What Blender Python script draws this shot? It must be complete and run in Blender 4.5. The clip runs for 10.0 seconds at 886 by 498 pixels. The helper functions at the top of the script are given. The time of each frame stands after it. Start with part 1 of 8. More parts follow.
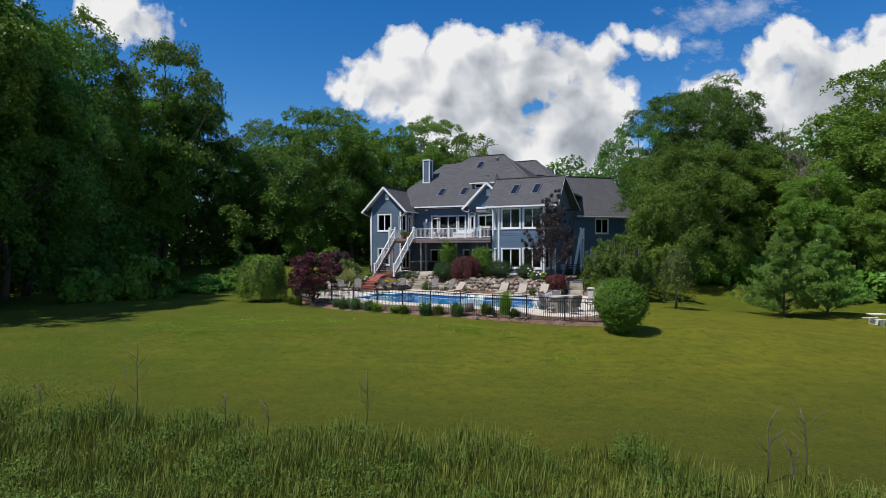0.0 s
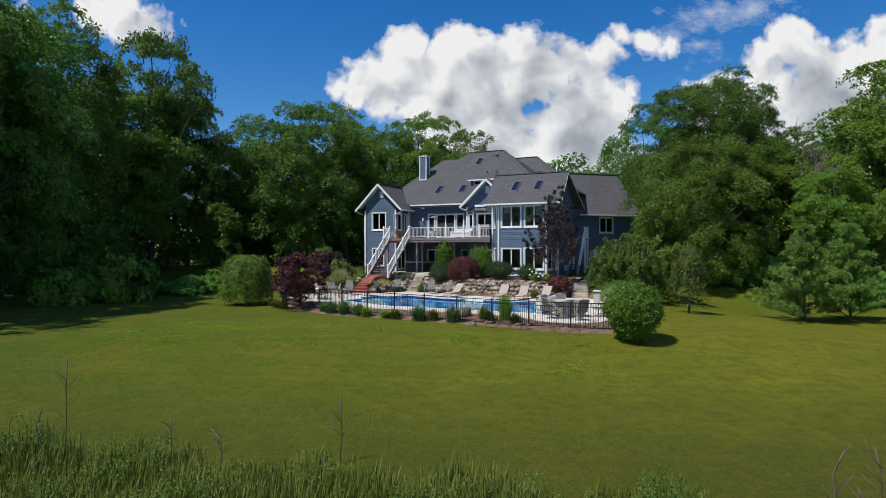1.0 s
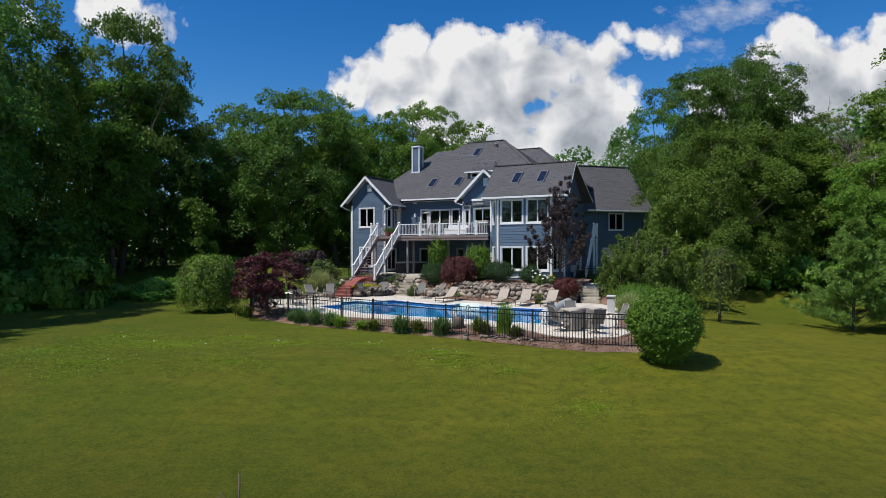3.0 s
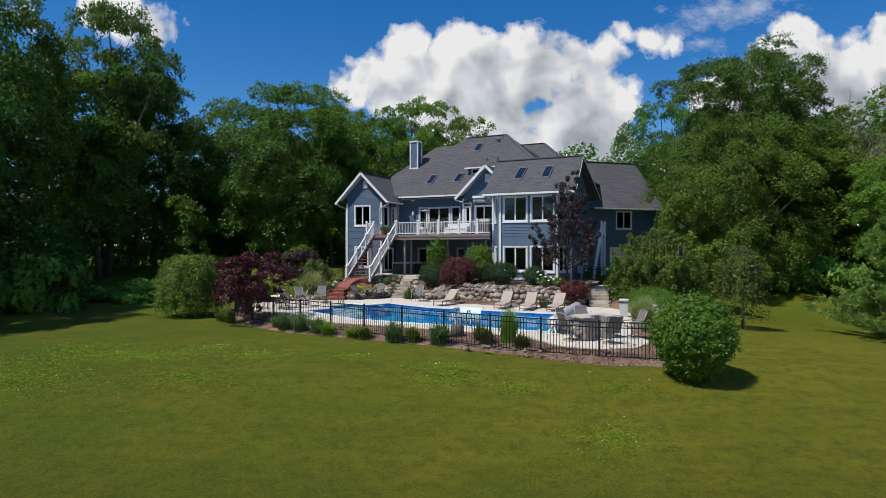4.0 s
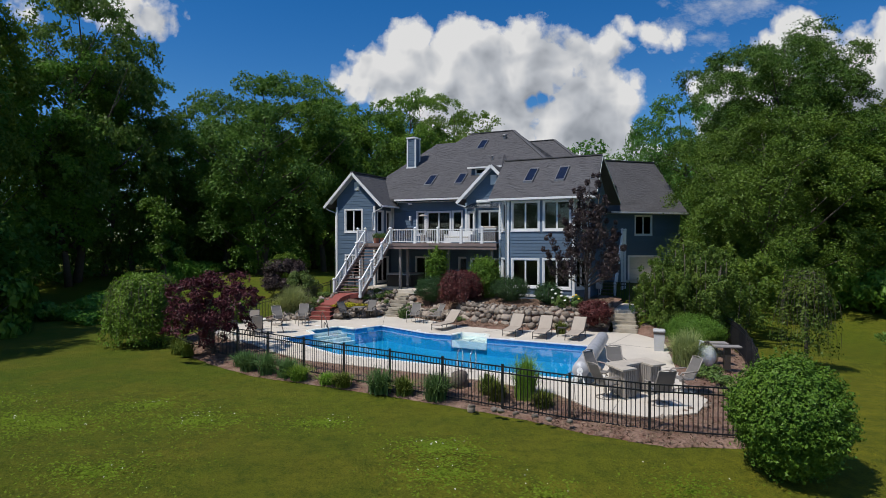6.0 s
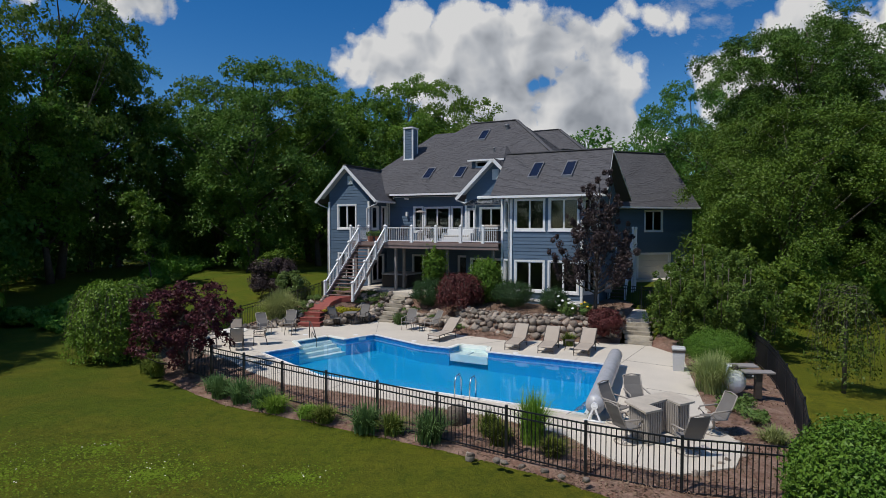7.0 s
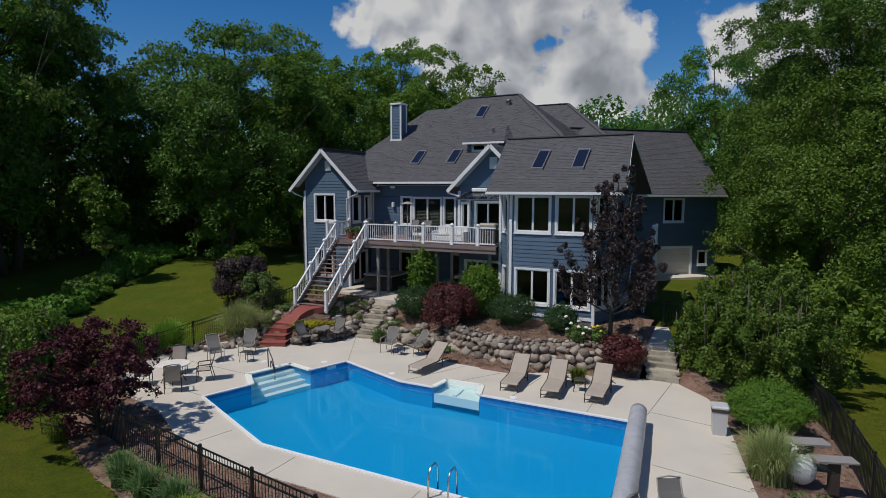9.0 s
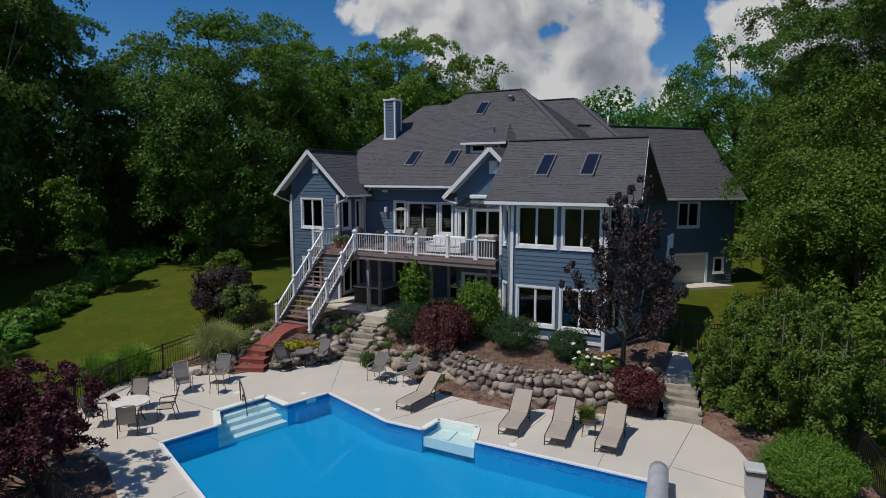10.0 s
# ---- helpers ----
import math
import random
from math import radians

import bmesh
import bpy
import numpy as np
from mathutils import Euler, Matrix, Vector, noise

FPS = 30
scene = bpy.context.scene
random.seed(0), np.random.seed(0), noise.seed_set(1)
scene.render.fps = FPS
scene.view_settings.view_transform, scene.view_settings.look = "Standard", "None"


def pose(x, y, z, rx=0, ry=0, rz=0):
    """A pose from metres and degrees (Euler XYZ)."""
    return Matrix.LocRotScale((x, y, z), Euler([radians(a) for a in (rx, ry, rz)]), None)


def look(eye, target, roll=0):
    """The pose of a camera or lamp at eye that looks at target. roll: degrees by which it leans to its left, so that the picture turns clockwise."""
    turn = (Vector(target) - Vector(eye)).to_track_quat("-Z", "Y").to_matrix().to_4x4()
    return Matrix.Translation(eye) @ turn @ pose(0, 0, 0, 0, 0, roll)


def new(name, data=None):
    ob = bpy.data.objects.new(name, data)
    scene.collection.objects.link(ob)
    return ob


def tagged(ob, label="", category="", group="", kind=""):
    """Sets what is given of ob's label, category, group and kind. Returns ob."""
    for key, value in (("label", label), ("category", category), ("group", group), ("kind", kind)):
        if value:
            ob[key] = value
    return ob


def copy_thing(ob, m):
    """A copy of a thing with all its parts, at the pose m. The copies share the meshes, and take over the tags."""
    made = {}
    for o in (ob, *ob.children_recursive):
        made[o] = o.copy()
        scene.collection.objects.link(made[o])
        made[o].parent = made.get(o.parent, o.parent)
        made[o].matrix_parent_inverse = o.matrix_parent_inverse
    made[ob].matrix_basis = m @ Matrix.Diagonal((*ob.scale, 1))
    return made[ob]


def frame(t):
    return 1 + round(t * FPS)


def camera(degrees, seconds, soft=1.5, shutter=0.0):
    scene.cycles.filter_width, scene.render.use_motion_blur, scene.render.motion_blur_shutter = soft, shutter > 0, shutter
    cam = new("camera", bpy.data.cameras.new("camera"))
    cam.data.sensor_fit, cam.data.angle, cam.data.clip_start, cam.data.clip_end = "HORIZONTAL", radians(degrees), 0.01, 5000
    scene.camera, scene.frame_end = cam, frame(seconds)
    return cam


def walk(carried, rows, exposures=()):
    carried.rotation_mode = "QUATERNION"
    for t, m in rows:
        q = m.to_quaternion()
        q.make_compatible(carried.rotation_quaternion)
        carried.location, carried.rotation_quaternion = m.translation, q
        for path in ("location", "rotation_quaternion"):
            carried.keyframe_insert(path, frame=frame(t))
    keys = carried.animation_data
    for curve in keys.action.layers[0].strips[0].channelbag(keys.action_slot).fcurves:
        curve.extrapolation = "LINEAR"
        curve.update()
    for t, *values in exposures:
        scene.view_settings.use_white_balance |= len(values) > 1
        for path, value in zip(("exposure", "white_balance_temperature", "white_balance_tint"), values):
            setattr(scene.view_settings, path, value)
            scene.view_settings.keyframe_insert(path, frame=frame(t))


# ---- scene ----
cam = camera(74.1, 10.0, soft=0.7)
METRES, EYE, TILT, LEAN, TURN = 27.0, 3.6, 0.0, 0.0, 0.0
ROWS = [
    (0.0, 0.0, 0.0, 0.0, 0.0, 0.0, 0.0),
    (0.5, 0.0052, 0.0502, 0.0, -0.0, -0.01, -0.01),
    (1.0, 0.0105, 0.0997, -0.0005, 0.01, 0.01, 0.0),
    (1.5, 0.0175, 0.1489, -0.0015, 0.05, 0.02, 0.03),
    (2.0, 0.0245, 0.1972, -0.0015, 0.1, 0.01, 0.04),
    (2.5, 0.031, 0.2452, -0.0022, 0.14, -0.02, 0.05),
    (4.0, 0.0397, 0.386, -0.0011, 0.25, -0.11, 0.02),
    (4.5, 0.0399, 0.4329, 0.0043, 0.29, -0.15, 0.01),
    (5.0, 0.0395, 0.4801, 0.0131, 0.3, -0.18, 0.01),
    (5.5, 0.0402, 0.5269, 0.0243, 0.32, -0.28, -0.03),
    (7.0, 0.0477, 0.6673, 0.0724, 0.48, -2.11, -0.09),
    (7.5, 0.0519, 0.7152, 0.0897, 0.44, -3.16, -0.12),
    (8.0, 0.0595, 0.7637, 0.1072, 0.56, -4.1, -0.1),
    (8.5, 0.0677, 0.8121, 0.1252, 0.76, -4.98, -0.07),
    (9.0, 0.0766, 0.8619, 0.1411, 0.89, -5.68, -0.11),
    (9.5, 0.0846, 0.9133, 0.157, 1.22, -6.26, -0.1),
    (10.0, 0.0914, 0.9666, 0.175, 1.3, -6.8, -0.08),
]
walk(cam, [(t, pose(0, 0, EYE, TILT, LEAN, TURN) @ pose(METRES * x, METRES * y, METRES * z, 90 + pitch, roll, yaw)) for t, x, y, z, yaw, pitch, roll in ROWS],
     exposures=[(0.0, -0.06), (4.0, -0.12), (5.5, -0.24), (7.0, -0.46), (8.5, -0.62), (10.0, -0.68)])


# light: high sun from the left and a little behind, blue sky with cumulus
SUN_WAY = Vector((-0.51, -0.29, 1.0)).normalized()
sun = new("sun", bpy.data.lights.new("sun", "SUN"))
sun.data.energy, sun.data.angle, sun.data.color = 5.0, radians(0.55), (1.0, 0.955, 0.88)
sun.matrix_world = look(SUN_WAY * 60, (0, 0, 0))
SKY_STRENGTH = 0.125


def node(tree, kind, **values):
    """A node of that kind; numbered or named inputs and plain attributes by keyword."""
    n = tree.nodes.new(kind)
    for key, value in values.items():
        if key == "op":
            n.operation = value
        elif key == "ins":
            for k, x in value.items():
                if isinstance(x, bpy.types.NodeSocket):
                    tree.links.new(x, n.inputs[k])
                else:
                    n.inputs[k].default_value = x
    return n


def math_node(tree, op, a, b=0.0, c=0.0):
    return node(tree, "ShaderNodeMath", op=op, ins={0: a, 1: b, 2: c}).outputs[0]


def cloud_field(tree, px, pz, puffs):
    """The height of a heap of round puffs over the sky's plane coordinates px, pz."""
    field = None
    for x, z, r in puffs:
        dx = math_node(tree, "SUBTRACT", px, x)
        dz = math_node(tree, "SUBTRACT", pz, z)
        d = math_node(tree, "ADD", math_node(tree, "MULTIPLY", dx, dx), math_node(tree, "MULTIPLY", dz, dz))
        h = math_node(tree, "MULTIPLY_ADD", math_node(tree, "SQRT", d), -1.0 / 0.07, r / 0.07)
        field = h if field is None else math_node(tree, "MAXIMUM", field, h)
    return field


def build_sky():
    world = bpy.data.worlds.new("sky")
    scene.world = world
    world.use_nodes = True
    t = world.node_tree
    t.nodes.clear()
    sky = t.nodes.new("ShaderNodeTexSky")
    sky.sky_type, sky.sun_disc = "NISHITA", False
    sky.sun_elevation = math.asin(SUN_WAY.z)
    sky.sun_rotation = math.atan2(SUN_WAY.x, SUN_WAY.y)
    sky.altitude, sky.air_density, sky.dust_density, sky.ozone_density = 300, 1.0, 0.2, 4.0
    co = t.nodes.new("ShaderNodeTexCoord").outputs["Generated"]
    sep = node(t, "ShaderNodeSeparateXYZ", ins={0: co})
    ahead = math_node(t, "MAXIMUM", math_node(t, "ABSOLUTE", sep.outputs[1]), 0.12)
    px = math_node(t, "DIVIDE", sep.outputs[0], ahead)
    pz = math_node(t, "DIVIDE", sep.outputs[2], ahead)
    flat = node(t, "ShaderNodeCombineXYZ", ins={0: px, 1: pz, 2: 0.0}).outputs[0]

    big = node(t, "ShaderNodeTexNoise", ins={"Vector": flat, "Scale": 11.0, "Detail": 2.0, "Roughness": 0.5})
    fine = node(t, "ShaderNodeTexNoise", ins={"Vector": flat, "Scale": 30.0, "Detail": 7.0, "Roughness": 0.62})
    wob = node(t, "ShaderNodeSeparateXYZ", ins={0: big.outputs["Color"]})
    x = math_node(t, "MULTIPLY_ADD", math_node(t, "SUBTRACT", wob.outputs[0], 0.5), 0.045, px)
    z = math_node(t, "MULTIPLY_ADD", math_node(t, "SUBTRACT", wob.outputs[1], 0.5), 0.045, pz)
    heap = cloud_field(t, x, z, PUFFS)
    heap = math_node(t, "MINIMUM", heap, math_node(t, "MULTIPLY", cloud_field(t, x, z, GAPS), -2.2))

    # rounded billows heaped on the puffs, worn to shreds at the edge
    def billow(off_x, off_z):
        moved = node(t, "ShaderNodeVectorMath", op="ADD", ins={0: node(t, "ShaderNodeCombineXYZ", ins={0: x, 1: z}).outputs[0], 1: (off_x, off_z, 0.0)}).outputs[0]
        lumps = node(t, "ShaderNodeTexVoronoi", ins={"Vector": moved, "Scale": 22.0, "Detail": 2.0, "Roughness": 0.5})
        lumps.feature = "SMOOTH_F1"
        lumps.inputs["Smoothness"].default_value = 0.4
        soft = node(t, "ShaderNodeTexNoise", ins={"Vector": moved, "Scale": 8.0, "Detail": 2.0, "Roughness": 0.5})
        return math_node(t, "MULTIPLY_ADD", lumps.outputs["Distance"], -0.20, soft.outputs["Fac"])
    here = billow(0.0, 0.0)
    edge = math_node(t, "MULTIPLY_ADD", math_node(t, "SUBTRACT", here, 0.40), 1.3, math_node(t, "ADD", heap, 0.24))
    edge = math_node(t, "MULTIPLY_ADD", math_node(t, "SUBTRACT", fine.outputs["Fac"], 0.5), 0.75, edge)
    cover = node(t, "ShaderNodeMapRange", ins={0: edge, 1: -0.02, 2: 0.24}).outputs[0]
    # puffs facing the sun are white, hollows and undersides grey
    relief = math_node(t, "SUBTRACT", here, billow(-0.022, 0.032))
    slope = math_node(t, "SUBTRACT", heap, cloud_field(t, math_node(t, "ADD", x, -0.02), math_node(t, "ADD", z, 0.035), PUFFS))
    low = node(t, "ShaderNodeMapRange", ins={0: pz, 1: 0.19, 2: 0.35, 3: 1.0, 4: 0.15}).outputs[0]
    inner = node(t, "ShaderNodeMapRange", ins={0: math_node(t, "MULTIPLY_ADD", math_node(t, "SUBTRACT", here, 0.4), 1.5, heap), 1: 0.1, 2: 1.1, 3: 0.0, 4: 0.82}).outputs[0]
    lit = math_node(t, "MULTIPLY_ADD", relief, 2.3, 0.80)
    lit = math_node(t, "MULTIPLY_ADD", slope, 0.16, lit)
    lit = math_node(t, "SUBTRACT", lit, math_node(t, "MULTIPLY", inner, low))
    thick = node(t, "ShaderNodeMapRange", ins={0: math_node(t, "MULTIPLY_ADD", math_node(t, "SUBTRACT", here, 0.4), 2.5, cloud_field(t, x, z, BELLIES)), 1: -0.75, 2: 0.85, 3: 0.0, 4: 0.62}).outputs[0]
    lit = math_node(t, "SUBTRACT", lit, thick)
    ramp = node(t, "ShaderNodeValToRGB", ins={0: lit})
    e = ramp.color_ramp.elements
    e[0].position, e[0].color = 0.0, (0.36, 0.39, 0.44, 1)
    e[1].position, e[1].color = 0.8, (0.93, 0.93, 0.93, 1)
    mid = ramp.color_ramp.elements.new(0.4)
    mid.color = (0.60, 0.63, 0.68, 1)
    deep = node(t, "ShaderNodeHueSaturation", ins={"Color": sky.outputs[0], "Saturation": 1.38, "Hue": 0.506})
    blue = node(t, "ShaderNodeBackground", ins={0: deep.outputs[0], 1: SKY_STRENGTH})
    streak = node(t, "ShaderNodeTexNoise", ins={"Vector": node(t, "ShaderNodeVectorMath", op="MULTIPLY", ins={0: flat, 1: (1.0, 1.7, 1.0)}).outputs[0], "Scale": 14.0, "Detail": 8.0, "Roughness": 0.65})
    veil = node(t, "ShaderNodeMapRange", ins={0: math_node(t, "MULTIPLY_ADD", math_node(t, "SUBTRACT", streak.outputs["Fac"], 0.5), 4.5, cloud_field(t, x, z, WISPS)), 1: -0.1, 2: 1.5, 3: 0.0, 4: 0.6}).outputs[0]
    cover = math_node(t, "MAXIMUM", cover, veil)
    white = node(t, "ShaderNodeBackground", ins={0: ramp.outputs[0], 1: 0.96})
    mix = node(t, "ShaderNodeMixShader", ins={0: cover, 1: blue.outputs[0], 2: white.outputs[0]})
    out = t.nodes.new("ShaderNodeOutputWorld")
    t.links.new(mix.outputs[0], out.inputs[0])


PUFFS = [(-0.179, 0.280, 0.017), (-0.153, 0.266, 0.023), (-0.117, 0.295, 0.031), (-0.091, 0.266, 0.039), (-0.060, 0.336, 0.046), (-0.038, 0.280, 0.064),
         (0.015, 0.319, 0.056), (0.015, 0.242, 0.072), (0.083, 0.314, 0.050), (0.123, 0.338, 0.042), (0.112, 0.246, 0.077), (0.171, 0.304, 0.044), (0.208,
         0.321, 0.031), (0.246, 0.299, 0.044), (0.283, 0.336, 0.035), (0.308, 0.363, 0.027), (0.261, 0.246, 0.069), (0.322, 0.272, 0.019), (0.350, 0.351,
         0.023), (0.381, 0.353, 0.013), (0.208, 0.179, 0.082), (0.092, 0.165, 0.087), (-0.023, 0.213, 0.048), (0.280, 0.165, 0.048), (0.343, 0.143, 0.039),
         (0.437, 0.263, 0.021), (0.487, 0.275, 0.035), (0.540, 0.307, 0.040), (0.545, 0.237, 0.077), (0.593, 0.348, 0.037), (0.641, 0.304, 0.050), (0.699,
         0.336, 0.037), (0.747, 0.355, 0.044), (0.670, 0.218, 0.106), (0.458, 0.218, 0.039), (0.805, 0.271, 0.125), (-0.557, 0.394, 0.033), (-0.497, 0.378,
         0.023), (-0.601, 0.410, 0.027), (-0.466, 0.375, 0.010), (-0.716, 0.396, 0.019), (-1.5, .5, .3), (1.5, .45, .3), (-2.4, .8, .4), (0.3, 1.5, .35), (2.2, 1.3, .5)]
GAPS = [(0.143, 0.247, 0.006), (0.163, 0.250, 0.009), (0.180, 0.246, 0.004)]
BELLIES = [(0.150, 0.285, 0.055), (0.085, 0.268, 0.045), (0.225, 0.262, 0.040), (0.25, 0.205, 0.025), (0.10, 0.205, 0.025), (0.02, 0.255, 0.025), (0.62, 0.27, 0.05), (0.70, 0.24, 0.06)]
WISPS = [(0.395, 0.365, 0.030), (0.435, 0.385, 0.034), (0.48, 0.400, 0.034), (0.53, 0.418, 0.032), (0.575, 0.432, 0.026), (0.44, 0.345, 0.020), (-0.53, 0.40, 0.035)]
build_sky()


# ---- materials ----
def material(name, base, rough=0.7, vary=0.15, scale=3.0, fine=40.0, bump=0.1, metal=0.0, island=0.0, per_object=0.0, tint=None, spec=0.5):
    """A painted, stony or woody surface: base colour, blotches of tint at `scale`, grain at `fine`, and relief."""
    m = bpy.data.materials.new(name)
    m.use_nodes = True
    t = m.node_tree
    b = t.nodes["Principled BSDF"]
    co = t.nodes.new("ShaderNodeTexCoord").outputs["Object"]
    n1 = node(t, "ShaderNodeTexNoise", ins={"Vector": co, "Scale": scale, "Detail": 5.0, "Roughness": 0.6})
    n2 = node(t, "ShaderNodeTexNoise", ins={"Vector": co, "Scale": fine, "Detail": 3.0, "Roughness": 0.6})
    tint = tint or tuple(c * 0.55 for c in base)
    f = node(t, "ShaderNodeMapRange", ins={0: n1.outputs["Fac"], 1: 0.35, 2: 0.68}).outputs[0]
    mix = node(t, "ShaderNodeMix", ins={})
    mix.data_type = "RGBA"
    t.links.new(math_node(t, "MULTIPLY", f, min(1.0, vary * 2.5)), mix.inputs["Factor"])
    mix.inputs["A"].default_value, mix.inputs["B"].default_value = (*base, 1), (*tint, 1)
    value = math_node(t, "MULTIPLY_ADD", math_node(t, "SUBTRACT", n2.outputs["Fac"], 0.5), vary * 2.0, 1.0)
    if island:
        geo = t.nodes.new("ShaderNodeNewGeometry")
        value = math_node(t, "ADD", value, math_node(t, "MULTIPLY", math_node(t, "SUBTRACT", geo.outputs["Random Per Island"], 0.5), island * 2))
    if per_object:
        info = t.nodes.new("ShaderNodeObjectInfo")
        f2 = math_node(t, "FRACT", math_node(t, "MULTIPLY", info.outputs["Random"], 7.3))
        t.links.new(math_node(t, "MULTIPLY", math_node(t, "ADD", f, f2), 0.5), mix.inputs["Factor"])
        value = math_node(t, "ADD", value, math_node(t, "MULTIPLY", math_node(t, "SUBTRACT", info.outputs["Random"], 0.5), per_object * 2))
    hsv = node(t, "ShaderNodeHueSaturation", ins={"Color": mix.outputs["Result"], "Value": value})
    t.links.new(hsv.outputs[0], b.inputs["Base Color"])
    b.inputs["Roughness"].default_value, b.inputs["Metallic"].default_value = rough, metal
    b.inputs["Specular IOR Level"].default_value = spec
    if bump:
        bp = node(t, "ShaderNodeBump", ins={"Height": n2.outputs["Fac"], "Strength": bump, "Distance": 0.02})
        t.links.new(bp.outputs[0], b.inputs["Normal"])
    return m


def leaf_material(name, base, second, gloss=0.5, through_light=0.09):
    """Foliage: two greens mixed leaf by leaf, thin enough to let light through."""
    m = bpy.data.materials.new(name)
    m.use_nodes = True
    t = m.node_tree
    b = t.nodes["Principled BSDF"]
    geo = t.nodes.new("ShaderNodeNewGeometry")
    info = t.nodes.new("ShaderNodeObjectInfo")
    co = t.nodes.new("ShaderNodeTexCoord").outputs["Object"]
    n = node(t, "ShaderNodeTexNoise", ins={"Vector": co, "Scale": 0.7, "Detail": 3.0})
    f = math_node(t, "ADD", math_node(t, "MULTIPLY", geo.outputs["Random Per Island"], 0.6), math_node(t, "MULTIPLY_ADD", n.outputs["Fac"], 1.4, -0.5))
    mix = node(t, "ShaderNodeMix")
    mix.data_type = "RGBA"
    mix.clamp_factor = True
    t.links.new(f, mix.inputs["Factor"])
    mix.inputs["A"].default_value, mix.inputs["B"].default_value = (*base, 1), (*second, 1)
    hsv = node(t, "ShaderNodeHueSaturation", ins={"Color": mix.outputs["Result"],
               "Hue": math_node(t, "MULTIPLY_ADD", info.outputs["Random"], 0.03, 0.485),
               "Value": math_node(t, "MULTIPLY_ADD", info.outputs["Random"], 0.3, 0.85)})
    t.links.new(hsv.outputs[0], b.inputs["Base Color"])
    b.inputs["Roughness"].default_value, b.inputs["Specular IOR Level"].default_value = gloss, 0.2
    tr = node(t, "ShaderNodeBsdfTranslucent", ins={0: hsv.outputs[0]})
    ms = node(t, "ShaderNodeMixShader", ins={0: through_light, 1: b.outputs[0], 2: tr.outputs[0]})
    t.links.new(ms.outputs[0], t.nodes["Material Output"].inputs[0])
    return m


def lawn_material():
    """Mown grass: green, dry and darker drifts at several sizes, mowing streaks and fine tufts."""
    m = bpy.data.materials.new("lawn_grass")
    m.use_nodes = True
    t = m.node_tree
    b = t.nodes["Principled BSDF"]
    co = t.nodes.new("ShaderNodeTexCoord").outputs["Object"]
    def noise_at(scale, detail, rough=0.6, lo=0.35, hi=0.65):
        n = node(t, "ShaderNodeTexNoise", ins={"Vector": co, "Scale": scale, "Detail": detail, "Roughness": rough})
        return node(t, "ShaderNodeMapRange", ins={0: n.outputs["Fac"], 1: lo, 2: hi}).outputs[0], n
    def mixed(a, colour, f, amount):
        x = node(t, "ShaderNodeMix")
        x.data_type = "RGBA"
        t.links.new(math_node(t, "MULTIPLY", f, amount), x.inputs["Factor"])
        if isinstance(a, tuple):
            x.inputs["A"].default_value = (*a, 1)
        else:
            t.links.new(a, x.inputs["A"])
        x.inputs["B"].default_value = (*colour, 1)
        return x.outputs["Result"]
    wide, _ = noise_at(0.11, 5.0, 0.6, 0.42, 0.58)
    drift, _ = noise_at(0.33, 7.0, 0.72, 0.45, 0.61)
    tuft, _ = noise_at(2.6, 6.0, 0.75, 0.46, 0.62)
    blade, fine = noise_at(11.0, 7.0, 0.9, 0.43, 0.58)
    c = mixed((0.070, 0.104, 0.006), (0.046, 0.100, 0.005), wide, 0.95)
    c = mixed(c, (0.150, 0.125, 0.014), drift, 0.6)
    sep = node(t, "ShaderNodeSeparateXYZ", ins={0: co})
    east = math_node(t, "MULTIPLY_ADD", sep.outputs[1], -0.12, math_node(t, "MULTIPLY_ADD", wide, 4.0, sep.outputs[0]))
    dry = node(t, "ShaderNodeMapRange", ins={0: east, 1: -16.0, 2: 12.0}).outputs[0]
    dry = math_node(t, "MULTIPLY", dry, node(t, "ShaderNodeMapRange", ins={0: sep.outputs[1], 1: 34.0, 2: 46.0, 3: 1.0, 4: 0.25}).outputs[0])
    mown = node(t, "ShaderNodeMapRange", ins={0: sep.outputs[1], 1: 12.0, 2: 24.0, 3: 0.35, 4: 1.0}).outputs[0]
    c = mixed(c, (0.225, 0.200, 0.012), math_node(t, "MULTIPLY", dry, mown), 0.74)
    rank = node(t, "ShaderNodeMapRange", ins={0: math_node(t, "MULTIPLY_ADD", drift, 2.0, sep.outputs[1]), 1: 15.0, 2: 25.0, 3: 1.0, 4: 0.0}).outputs[0]
    c = mixed(c, (0.058, 0.058, 0.008), rank, 0.8)
    swath = node(t, "ShaderNodeTexNoise", ins={"Vector": node(t, "ShaderNodeVectorMath", op="MULTIPLY", ins={0: co, 1: (0.16, 1.1, 1.0)}).outputs[0], "Scale": 1.0, "Detail": 6.0, "Roughness": 0.7})
    c = mixed(c, (0.036, 0.074, 0.003), node(t, "ShaderNodeMapRange", ins={0: swath.outputs["Fac"], 1: 0.44, 2: 0.62}).outputs[0], 0.32)
    patch, _ = noise_at(0.75, 7.0, 0.75, 0.46, 0.60)
    c = mixed(c, (0.036, 0.058, 0.004), patch, 0.26)
    c = mixed(c, (0.034, 0.062, 0.004), tuft, 0.6)
    c = mixed(c, (0.175, 0.172, 0.014), blade, 0.45)
    speck, _ = noise_at(23.0, 4.0, 0.8, 0.48, 0.62)
    c = mixed(c, (0.030, 0.052, 0.004), speck, 0.5)
    t.links.new(c, b.inputs["Base Color"])
    b.inputs["Roughness"].default_value, b.inputs["Specular IOR Level"].default_value = 0.9, 0.15
    h = math_node(t, "MULTIPLY_ADD", tuft, 0.25, fine.outputs["Fac"])
